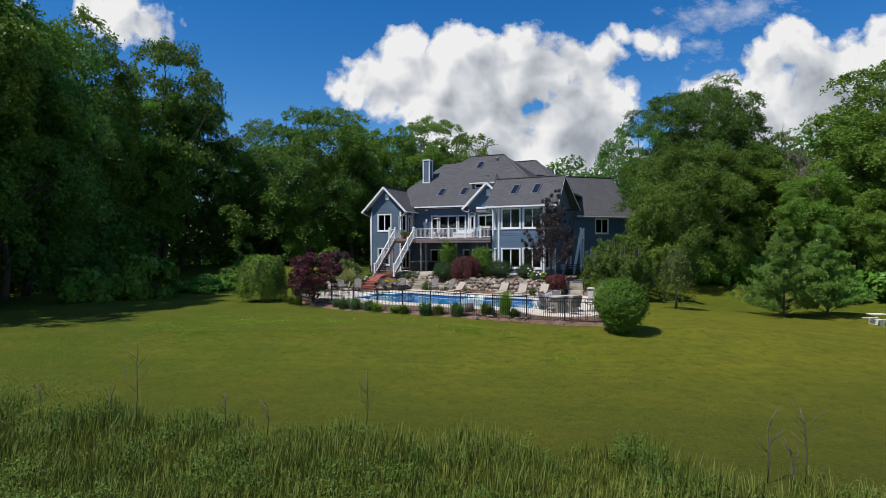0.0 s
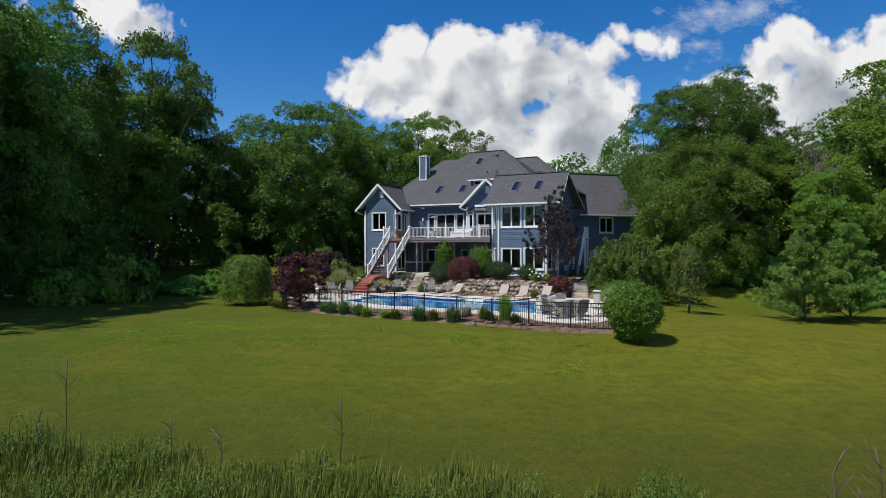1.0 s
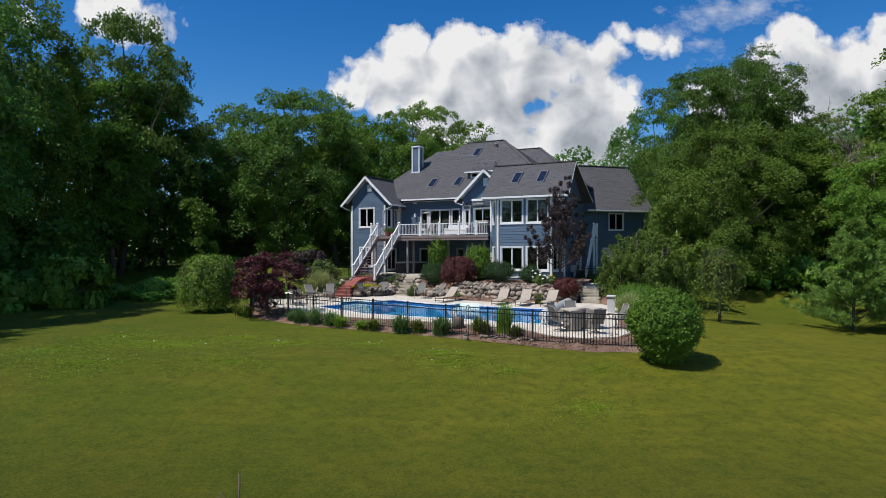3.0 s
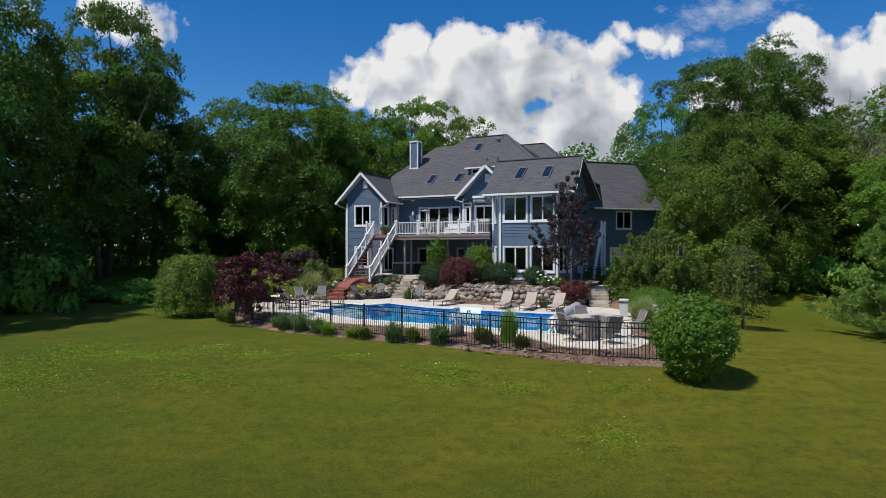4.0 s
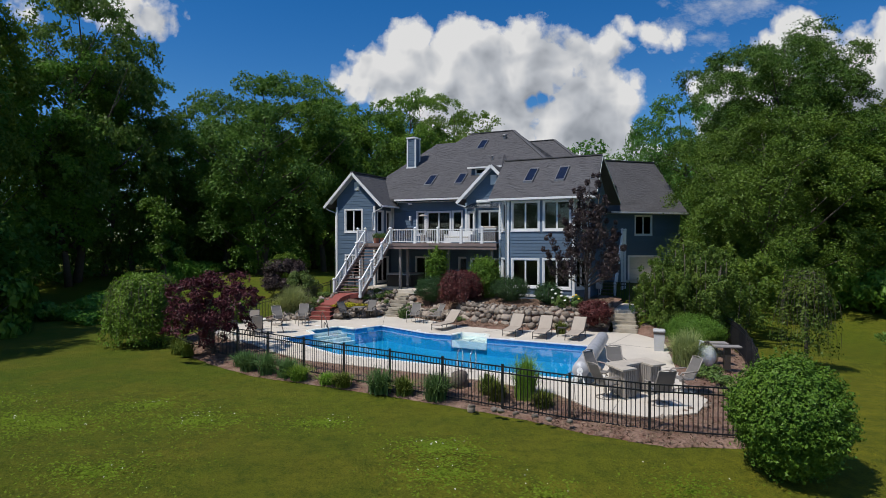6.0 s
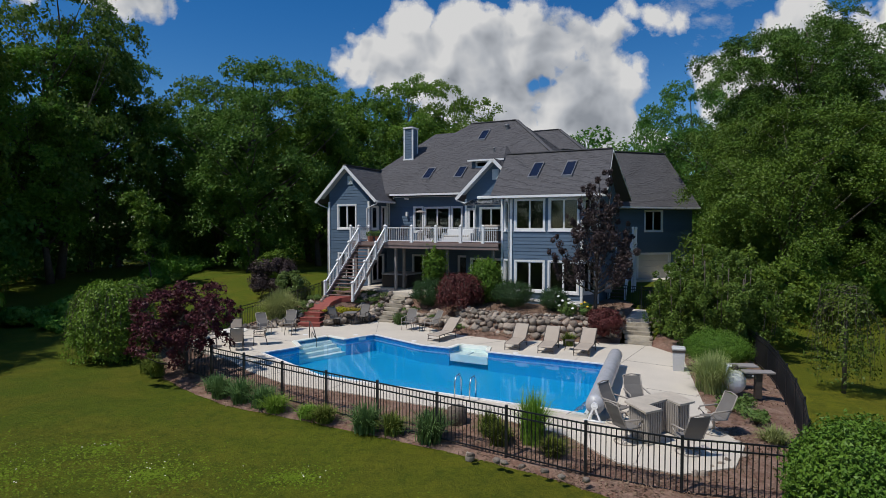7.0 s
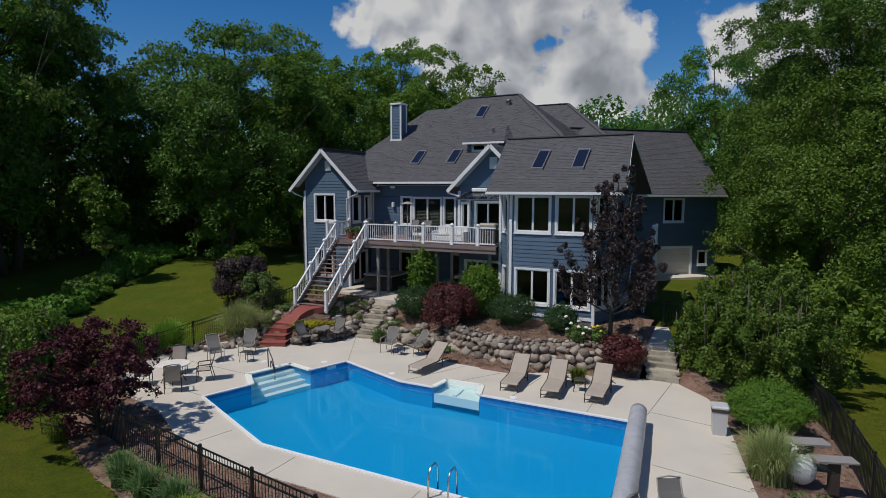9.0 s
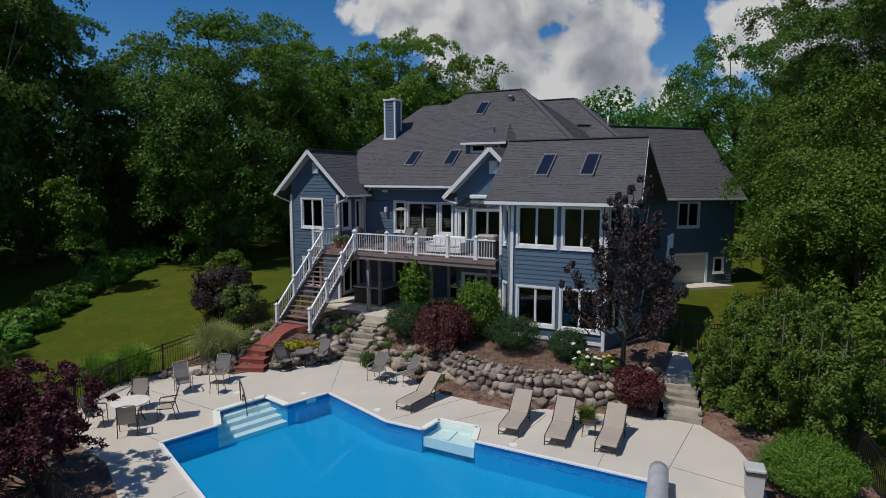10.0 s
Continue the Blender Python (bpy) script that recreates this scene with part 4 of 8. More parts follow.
    siding_wall(house, Side((-12.6, 33.0), (-12.6, 8.6)), 0.9, 7.6, name="back_wall")
    # inside: two floors and a middle wall, so that windows look into dark rooms
    plan = [(-12.4, 8.8), (-9.3, 8.8), (-9.3, 11.1), (-1.2, 11.1), (-1.2, 8.6), (1.9, 8.6), (1.9, 6.8), (2.7, 6.0), (6.6, 6.0), (7.1, 7.2), (7.1, 11.2), (5.7, 11.2), (5.7, 19.7), wing(3.4, 0.2), wing(3.4, 7.8), (3.8, 32.8), (-12.4, 32.8)]
    for z in (1.35, 4.5):
        part("floor_slab", prism(plan, z, z + 0.1), MAT["oakfloor"], house)
    part("ceiling", prism(plan, 7.28, 7.34), W, house)
    part("inner_wall", boxed(-12.3, 5.6, 15.4, 15.6, 1.46, 7.28), MAT["plaster"], house)
    part("inner_wall", boxed(2.0, 7.0, 10.6, 10.75, 1.46, 7.28), MAT["plaster"], house)
    # foundation
    part("foundation", prism([(u * 0.998, v + 0.03) for u, v in plan], 0.3, 1.36), MAT["concrete"], house)
    # roofs
    k = 0.78
    rz = lambda v: 8.0 + k * (v - 10.3)
    shingle_roof(house, [(-12.7, 10.3, 8.0), (4.5, 10.3, 8.0), (4.5, 12.06, rz(12.06)), (-0.47, 17.03, rz(17.03)), (-8.2, 17.03, rz(17.03))], rng)
    shingle_roof(house, [(-6.4, 17.03, rz(17.03)), (-0.47, 17.03, rz(17.03)), (-1.5, 18.06, rz(18.06)), (-5.4, 18.06, rz(18.06))], rng)
    shingle_roof(house, [(-12.7, 10.3, 8.0), (-8.2, 17.03, rz(17.03)), (-8.2, 24, 13.2), (-12.7, 31, 8.0)], rng, 0.3)
    shingle_roof(house, [(-8.2, 17.03, 13.25), (-6.4, 17.03, 13.25), (-6.4, 24, 13.2), (-8.2, 24, 13.2)], rng, 0.3)
    shingle_roof(house, [(-1.5, 18.06, 14.05), (4.5, 12.06, 9.37), (4.5, 24.0, 9.37)], rng)
    shingle_roof(house, [(-5.4, 18.06, 14.05), (-1.5, 18.06, 14.05), (-1.5, 24, 11), (-5.4, 24, 11)], rng, 0.3)
    cz = lambda v: 14.1 - k * (24.2 - v)
    shingle_roof(house, [(-6.0, 18.5, cz(18.5)), (5.9, 18.5, cz(18.5)), (0.2, 24.2, 14.1), (-2.5, 24.2, 14.1)], rng)
    shingle_roof(house, [(0.2, 24.2, 14.1), (6.2, 18.2, cz(18.2)), (6.2, 30.2, cz(18.2))], rng, 0.2)
    shingle_roof(house, [(-2.5, 24.2, 14.1), (0.2, 24.2, 14.1), (6.2, 30.2, 9.42), (-9, 31.6, 8.3)], rng, 0.4)
    g = lambda u: 10.0 - 0.962 * abs(u + 10.9)
    shingle_roof(house, [(-13.55, 8.15, g(-13.55)), (-10.9, 8.15, 10.0), (-10.9, 13.2, 10.0), (-13.55, 13.2, g(-13.55))], rng)
    shingle_roof(house, [(-10.9, 8.15, 10.0), (-8.25, 8.15, g(-8.25)), (-8.25, 12.6, g(-8.25)), (-10.9, 13.2, 10.0)], rng)
    s = lambda u: 9.9 - 0.968 * abs(u - 0.57)
    shingle_roof(house, [(-1.96, 7.95, s(-1.96)), (0.57, 7.95, 9.9), (0.57, 13.3, 9.9), (-1.96, 13.3, s(-1.96))], rng)
    shingle_roof(house, [(0.57, 7.95, 9.9), (1.32, 7.95, s(1.32)), (2.4, 9.1, s(2.4)), (2.4, 13, s(2.4)), (0.57, 13.3, 9.9)], rng)
    wz = lambda v: 7.4 + 0.727 * (v - 5.25)
    shingle_roof(house, [(1.55, 5.25, 7.4), (8.15, 5.25, 7.4), (7.72, 9.1, wz(9.1)), (1.12, 9.1, wz(9.1))], rng)
    shingle_roof(house, [(7.72, 9.1, wz(9.1)), (8.15, 13.0, 7.4), (1.2, 13.0, 7.4), (1.12, 9.1, wz(9.1))], rng)
    wr = lambda a, b, z: (*wing(a, b), z)
    shingle_roof(house, [wr(-6.0, -0.5, 7.2), wr(3.9, -0.5, 7.2), wr(3.9, 4.0, 11.9), wr(-6.0, 4.0, 11.9)], rng)
    shingle_roof(house, [wr(-6.0, 4.0, 11.9), wr(3.9, 4.0, 11.9), wr(3.9, 8.5, 7.2), wr(-6.0, 8.5, 7.2)], rng, 0.4)
    part("roof_wall", boxed(4.5, 5.7, 11.5, 19.4, 7.0, 9.0), MAT["siding"], house)
    # low dormer over the little gable
    dz = lambda v: 10.42 + 0.5 * (v - 12.35)
    shingle_roof(house, [(-3.15, 12.35, 10.42), (-0.35, 12.35, 10.42), (-1.1, 14.8, dz(14.8)), (-2.5, 14.8, dz(14.8))], rng)
    shingle_roof(house, [(-0.35, 12.35, 10.42), (0.15, 13.3, 10.2), (-1.1, 14.8, dz(14.8))], rng)
    dormer = Side((-2.95, 12.7), (-0.55, 12.7))
    siding_wall(house, dormer, 9.3, 10.4, [(0.3, 2.1, 9.85, 10.32)])
    window(house, dormer, 0.3, 2.1, 9.85, 10.32, 2, 0.06)
    beam("fascia", house, (-3.15, 12.34, 10.34), (-0.35, 12.34, 10.34), 0.03, 0.12, W)
    # fascias, gutters, rakes and soffits
    for name, a, b in (("gutter", (-8.4, 10.24, 7.9), (-1.6, 10.24, 7.88)), ("gutter", (1.55, 5.19, 7.3), (8.15, 5.19, 7.3)), ("gutter", wr(-3.4, -0.56, 7.1), wr(3.9, -0.56, 7.1)),
                       ("gutter", (-8.2, 8.2, 7.36), (-8.2, 10.6, 7.36))):
        beam(name, house, a, b, 0.12, 0.13, W)
    for a, b in (((-13.55, 8.12, g(-13.55) - 0.1), (-10.9, 8.12, 9.9)), ((-10.9, 8.12, 9.9), (-8.25, 8.12, g(-8.25) - 0.1)),
                 ((-1.96, 7.92, s(-1.96) - 0.1), (0.57, 7.92, 9.8)), ((0.57, 7.92, 9.8), (1.32, 7.92, s(1.32) - 0.1)),
                 ((8.17, 5.25, 7.3), (7.74, 9.1, wz(9.1) - 0.1)), ((7.74, 9.1, wz(9.1) - 0.1), (8.17, 13.0, 7.3))):
        beam("rake_board", house, a, b, 0.03, 0.2 if a[0] < 7 else 0.07, W)
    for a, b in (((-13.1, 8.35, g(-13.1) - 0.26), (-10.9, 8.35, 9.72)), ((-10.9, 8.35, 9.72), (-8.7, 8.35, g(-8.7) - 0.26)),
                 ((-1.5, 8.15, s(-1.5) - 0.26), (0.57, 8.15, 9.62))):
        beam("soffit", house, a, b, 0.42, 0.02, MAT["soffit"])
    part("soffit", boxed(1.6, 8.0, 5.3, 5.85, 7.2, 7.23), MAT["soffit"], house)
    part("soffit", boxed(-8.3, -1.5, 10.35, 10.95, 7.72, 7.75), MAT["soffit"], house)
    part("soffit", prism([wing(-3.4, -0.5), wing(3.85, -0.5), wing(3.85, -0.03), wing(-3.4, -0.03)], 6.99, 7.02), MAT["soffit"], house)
    part("frieze", boxed(1.8, 8.1, 5.72, 5.8, 7.24, 7.36), W, house)
    # corner boards and downspouts
    for u, v, z0, z1 in ((-12.6, 8.56, 0.95, 7.4), (-9.12, 8.56, 0.95, 7.4), (2.65, 5.76, 0.95, 7.25), (6.75, 5.76, 0.95, 7.25), (1.75, 6.66, 0.95, 7.25), (7.32, 7.18, 0.95, 7.3), (-1.42, 8.36, 4.6, 7.4), (-9.0, 10.86, 4.6, 7.9)):
        part("corner_board", boxed(u - 0.07, u + 0.07, v - 0.04, v + 0.1, z0, z1), W, house)
    pipe("downspout", house, [(-13.4, 8.2, 7.35), (-13.35, 8.4, 7.2), (-12.75, 8.62, 6.95), (-12.72, 8.5, 1.2)], 0.05, W)
    pipe("downspout", house, [(-8.2, 8.2, 7.3), (-8.3, 8.3, 7.2), (-9.2, 8.46, 6.9), (-9.22, 8.46, 4.7)], 0.05, W)
    pipe("downspout", house, [(-8.2, 10.5, 7.8), (-8.5, 10.8, 7.6), (-8.8, 10.8, 7.4), (-8.8, 10.8, 4.7)], 0.05, W)
    pipe("downspout", house, [(-1.95, 8.0, 7.3), (-1.2, 8.2, 7.05), (-0.7, 8.25, 7.0), (-0.72, 8.3, 4.7)], 0.05, W)
    pipe("downspout", house, [(2.6, 5.2, 7.25), (2.5, 5.6, 7.05), (2.48, 5.78, 6.9), (2.48, 5.78, 1.1)], 0.05, W)
    part("water_table", boxed(2.6, 6.8, 5.74, 5.79, 1.36, 1.5), W, house)
    # gable vents, roof vents, lamps
    for u, v, z in ((-10.72, 8.54, 8.95), (0.62, 8.34, 8.9)):
        bm = boxed(u - 0.22, u + 0.22, v, v + 0.05, z - 0.32, z + 0.32)
        for i in range(9):
            box(bm, u - 0.18, u + 0.18, v - 0.03, v, z - 0.28 + i * 0.065, z - 0.25 + i * 0.065)
        part("gable_vent", bm, W, house, "white slatted gable vent")
    for u, v, r in ((-1.9, 17.0, 0.2), (-1.6, 13.6, 0.1)):
        bm = bmesh.new()
        z0 = rz(v) if v > 16 else dz(v)
        bmesh.ops.create_cone(bm, cap_ends=True, segments=14, radius1=r * 0.7, radius2=r * 0.7, depth=0.5, matrix=Matrix.Translation((u, v, z0)))
        bmesh.ops.create_uvsphere(bm, u_segments=14, v_segments=7, radius=r, matrix=Matrix.Translation((u, v, z0 + 0.26)) @ Matrix.Diagonal((1, 1, 0.7, 1)))
        part("roof_vent", bm, MAT["skyframe"], house, "grey metal roof vent")
    pipe("vent_pipe", house, [wr(-3.65, 4.0, 11.8), wr(-3.65, 4.0, 12.55)], 0.06, W)
    beam("ridge_cap", house, (1.15, 9.1, wz(9.1) + 0.02), (7.7, 9.1, wz(9.1) + 0.02), 0.3, 0.06, MAT["roof"])
    beam("ridge_cap", house, (-5.4, 18.06, 14.07), (-1.5, 18.06, 14.07), 0.3, 0.05, MAT["roof"])
    beam("ridge_cap", house, (-1.5, 18.06, 14.07), (4.5, 12.06, 9.39), 0.3, 0.05, MAT["roof"])
    beam("ridge_cap", house, (-2.5, 24.2, 14.12), (0.2, 24.2, 14.12), 0.3, 0.05, MAT["roof"])
    beam("ridge_cap", house, (0.2, 24.2, 14.12), (6.2, 18.2, cz(18.2) + 0.02), 0.3, 0.05, MAT["roof"])
    beam("ridge_cap", house, wr(-6.0, 4.0, 11.92), wr(3.9, 4.0, 11.92), 0.3, 0.05, MAT["roof"])
    beam("ridge_cap", house, (-10.9, 8.15, 10.02), (-10.9, 13.1, 10.02), 0.3, 0.05, MAT["roof"])
    # skylights
    skylight(house, -6.55, -5.9, 11.6, 12.75, rz), skylight(house, -3.95, -3.3, 11.6, 12.75, rz), skylight(house, -3.9, -3.25, 15.75, 16.9, rz)
    skylight(house, 3.32, 3.93, 6.6, 7.95, wz), skylight(house, 5.32, 5.93, 6.6, 7.95, wz)
    # chimney chase with white corners and a flat cap
    ch = part("chimney", boxed(-9.4, -8.65, 14.0, 14.7, 9.9, 13.3), MAT["siding"], house, "blue-sided chimney with white corner boards")
    vs, fs = [], []
    for p0, p1 in (((-9.4, 14.0), (-8.65, 14.0)), ((-8.65, 14.0), (-8.65, 14.7))):
        sd = Side(p0, p1)
        for i in range(17):
            vs, fs = [], []
            sd.box(vs, fs, 0.06, sd.length - 0.06, 9.9 + i * 0.2, 10.09 + i * 0.2, 0.0, 0.03, 0.022)
            part("board", (vs, fs), MAT["siding"], ch)
    for u, v in ((-9.4, 14.0), (-8.65, 14.0), (-8.65, 14.7)):
        part("corner_board", boxed(u - 0.055, u + 0.055, v - 0.05, v + 0.055, 10.0, 13.35), W, ch)
    part("cap", boxed(-9.5, -8.55, 13.9, 14.8, 13.3, 13.42, bevel=0.02), W, ch)
    part("skirt", boxed(-9.5, -8.55, 13.92, 14.0, 10.75, 10.95), W, ch)
    part("flue", boxed(-9.15, -8.9, 14.25, 14.45, 13.42, 13.58), MAT["skyframe"], ch)
    # glass canopy, awning box and lamps over the deck
    can = part("canopy", boxed(-0.95, 1.5, 6.95, 7.0, 6.92, 6.97), MAT["skyframe"], house, "small glass canopy on a metal frame")
    for i in range(5):
        u = -0.95 + i * 0.6
        beam("canopy_rib", can, (u, 6.95, 6.95), (u, 8.35, 7.35), 0.04, 0.04, MAT["skyframe"])
        if i < 4:
            vs = [(u + 0.02, 6.98, 6.96), (u + 0.58, 6.98, 6.96), (u + 0.58, 8.33, 7.36), (u + 0.02, 8.33, 7.36)]
            part("pane", (vs + [(x, y, z + 0.012) for x, y, z in vs], [(3, 2, 1, 0), (4, 5, 6, 7), (0, 1, 5, 4), (1, 2, 6, 5), (2, 3, 7, 6), (3, 0, 4, 7)]), MAT["frosted"], can)
    part("awning_box", boxed(-0.55, 0.45, 8.1, 8.36, 7.36, 7.55, bevel=0.03), W, house, "white folded awning housing")
    part("wall_lamp", boxed(-7.35, -7.2, 10.68, 10.87, 6.35, 6.68, bevel=0.02), MAT["rail_white"], house, "small white wall lantern")
    part("flood_light", boxed(-7.3, -7.0, 10.4, 10.6, 7.55, 7.68, bevel=0.03), W, house)
    return house


build_house()


# ---- deck ----
vs_, fs_ = [], []
tube(vs_, fs_, [(0, 0, 0.1), (0, 0, 0.91)], [0.02, 0.02], 4)
BALUSTER = mesh_from("baluster", vs_, fs_, MAT["rail_white"])


def railing(parent, a, b, posts_at=(0.0, 1.0), top=0.98, foot=0.1, spacing=0.13):
    """A white railing from a to b (feet of the posts): rails, balusters and capped posts."""
    a, b = Vector(a), Vector(b)
    R = MAT["rail_white"]
    beam("top_rail", parent, a + Vector((0, 0, top - 0.06)), b + Vector((0, 0, top - 0.06)), 0.09, 0.06, R)
    beam("bottom_rail", parent, a + Vector((0, 0, foot)), b + Vector((0, 0, foot)), 0.06, 0.06, R)
    n = max(2, int(math.hypot(b.x - a.x, b.y - a.y) / spacing))
    for i in range(1, n):
        part("baluster", BALUSTER, None, parent).location = a.lerp(b, i / n)
    for f in posts_at:
        p = a.lerp(b, f)
        bm = boxed(p.x - 0.065, p.x + 0.065, p.y - 0.065, p.y + 0.065, p.z - 0.12, p.z + top + 0.03)
        box(bm, p.x - 0.095, p.x + 0.095, p.y - 0.095, p.y + 0.095, p.z + top + 0.03, p.z + top + 0.07)
        bmesh.ops.create_cone(bm, cap_ends=True, segments=4, radius1=0.12, radius2=0.01, depth=0.08, matrix=Matrix.Translation((p.x, p.y, p.z + top + 0.11)) @ pose(0, 0, 0, 0, 0, 45))
        box(bm, p.x - 0.09, p.x + 0.09, p.y - 0.09, p.y + 0.09, p.z - 0.02, p.z + 0.06)
        part("rail_post", bm, R, parent)


def build_deck():
    deck = thing("deck", FRAME, "raised timber deck with white vinyl railing and open stairs", "deck")
    D, F = MAT["deckwood"], MAT["fascia"]
    for i in range(33):
        v0 = 6.22 + i * 0.142
        u1 = 1.72 if v0 < 8.3 else -1.45
        part("board", boxed(-9.0, u1, v0, min(v0 + 0.136, 10.85), 4.56, 4.6), D, deck)
    part("rim_joist", boxed(-9.0, 1.72, 6.14, 6.2, 4.2, 4.56), F, deck)
    part("trim_board", boxed(-9.0, 1.72, 6.1, 6.14, 4.4, 4.585), F, deck)
    part("end_joist", boxed(-9.05, -9.0, 6.14, 8.5, 4.2, 4.56), F, deck)
    for u in np.arange(-8.6, 1.6, 0.8):
        part("joist", boxed(u - 0.025, u + 0.025, 6.2, 10.8, 4.28, 4.55), MAT["shadewood"], deck)
    for u, v in ((-8.8, 6.6), (-5.7, 7.7), (-5.6, 6.5), (-1.9, 6.6), (1.2, 6.6)):
        part("support_post", boxed(u - 0.08, u + 0.08, v - 0.08, v + 0.08, 1.3, 4.28, bevel=0.01), MAT["greypost"], deck, "weathered grey timber post")
    cuts = [-6.2, -4.25, -2.51, -0.79, 0.69, 1.66]
    for i, (a, b) in enumerate(zip(cuts, cuts[1:])):
        railing(deck, (a, 6.22, 4.6), (b, 6.22, 4.6), (0.0,) if i < 4 else (0.0,))
    railing(deck, (-9.0, 6.25, 4.6), (-8.3, 6.25, 4.6), (0.0,))
    railing(deck, (-9.0, 6.3, 4.6), (-9.0, 8.4, 4.6), (1.0,))
    # stairs: open risers between two stringers
    n, v0, v1, z0, z1 = 15, 2.75, 6.2, 1.2, 4.6
    for i in range(n):
        z = z0 + (z1 - z0) * (i + 1) / (n + 1)
        v = v0 + (v1 - v0) * (i + 0.5) / n
        part("tread", boxed(-8.22, -6.35, v - 0.15, v + 0.13, z - 0.04, z, bevel=0.008), D, deck)
    for u in (-8.24, -6.33):
        vs = [(u - 0.025, v0 - 0.1, z0), (u - 0.025, v0 + 0.25, z0), (u - 0.025, v1, z1 - 0.35), (u - 0.025, v1, z1 - 0.02), (u - 0.025, v0 - 0.1, z0 + 0.22)]
        vs += [(u + 0.025, y, z) for _, y, z in vs]
        fs = [(0, 1, 2, 3, 4), (9, 8, 7, 6, 5)] + [(i, 5 + i, 5 + (i + 1) % 5, (i + 1) % 5) for i in range(5)]
        part("stringer", (vs, fs), F, deck)
    for u in (-8.32, -6.25):
        for f0, f1, p in ((0.0, 0.36, (0.0,)), (0.36, 0.70, (0.0,)), (0.70, 1.0, (0.0, 1.0))):
            a = (u, v0 - 0.15 + (v1 - v0 + 0.15) * f0, z0 + (z1 - z0) * f0)
            b = (u, v0 - 0.15 + (v1 - v0 + 0.15) * f1, z0 + (z1 - z0) * f1)
            railing(deck, a, b, p)
    return deck


def build_side_stairs():
    """A narrow stair along the east wall up to a small landing."""
    st = thing("side_stairs", FRAME, "narrow white-railed timber stairs along the blue side wall", "stairs")
    v0, v1, z0, z1 = 9.3, 11.9, 1.05, 4.5
    for i in range(16):
        f = (i + 0.5) / 16
        v, z = v0 + (v1 - v0) * f, z0 + (z1 - z0) * (i + 1) / 17
        part("tread", boxed(7.55, 8.4, v - 0.12, v + 0.12, z - 0.04, z), MAT["deckwood"], st)
    for u in (7.52, 8.43):
        beam("stringer", st, (u, v0 - 0.1, z0), (u, v1, z1 - 0.12), 0.05, 0.26, MAT["white"])
    railing(st, (8.46, v0, z0), (8.46, v1, z1), (0.0, 1.0))
    part("landing", boxed(7.5, 8.5, v1, 13.1, 4.42, 4.5), MAT["deckwood"], st)
    railing(st, (8.46, v1, z1), (8.46, 13.05, z1), (1.0,))
    for v in (v1 + 0.06, 13.0):
        part("support_post", boxed(8.38, 8.52, v - 0.07, v + 0.07, 0.9, 4.42), MAT["white"], st)


build_deck()
build_side_stairs()


# ---- pool and patio ----
def widened(poly, d):
    """The plan polygon with each side moved out by d."""
    out, n = [], len(poly)
    for i in range(n):
        p, a, b = Vector(poly[i]), Vector(poly[i - 1]), Vector(poly[(i + 1) % n])
        e, f = (p - a).normalized(), (b - p).normalized()
        k = Vector((e.y + f.y, -e.x - f.x))
        k = k / max(0.4, 1 + e.dot(f))
        out.append((p.x + k.x * d, p.y + k.y * d))
    return out


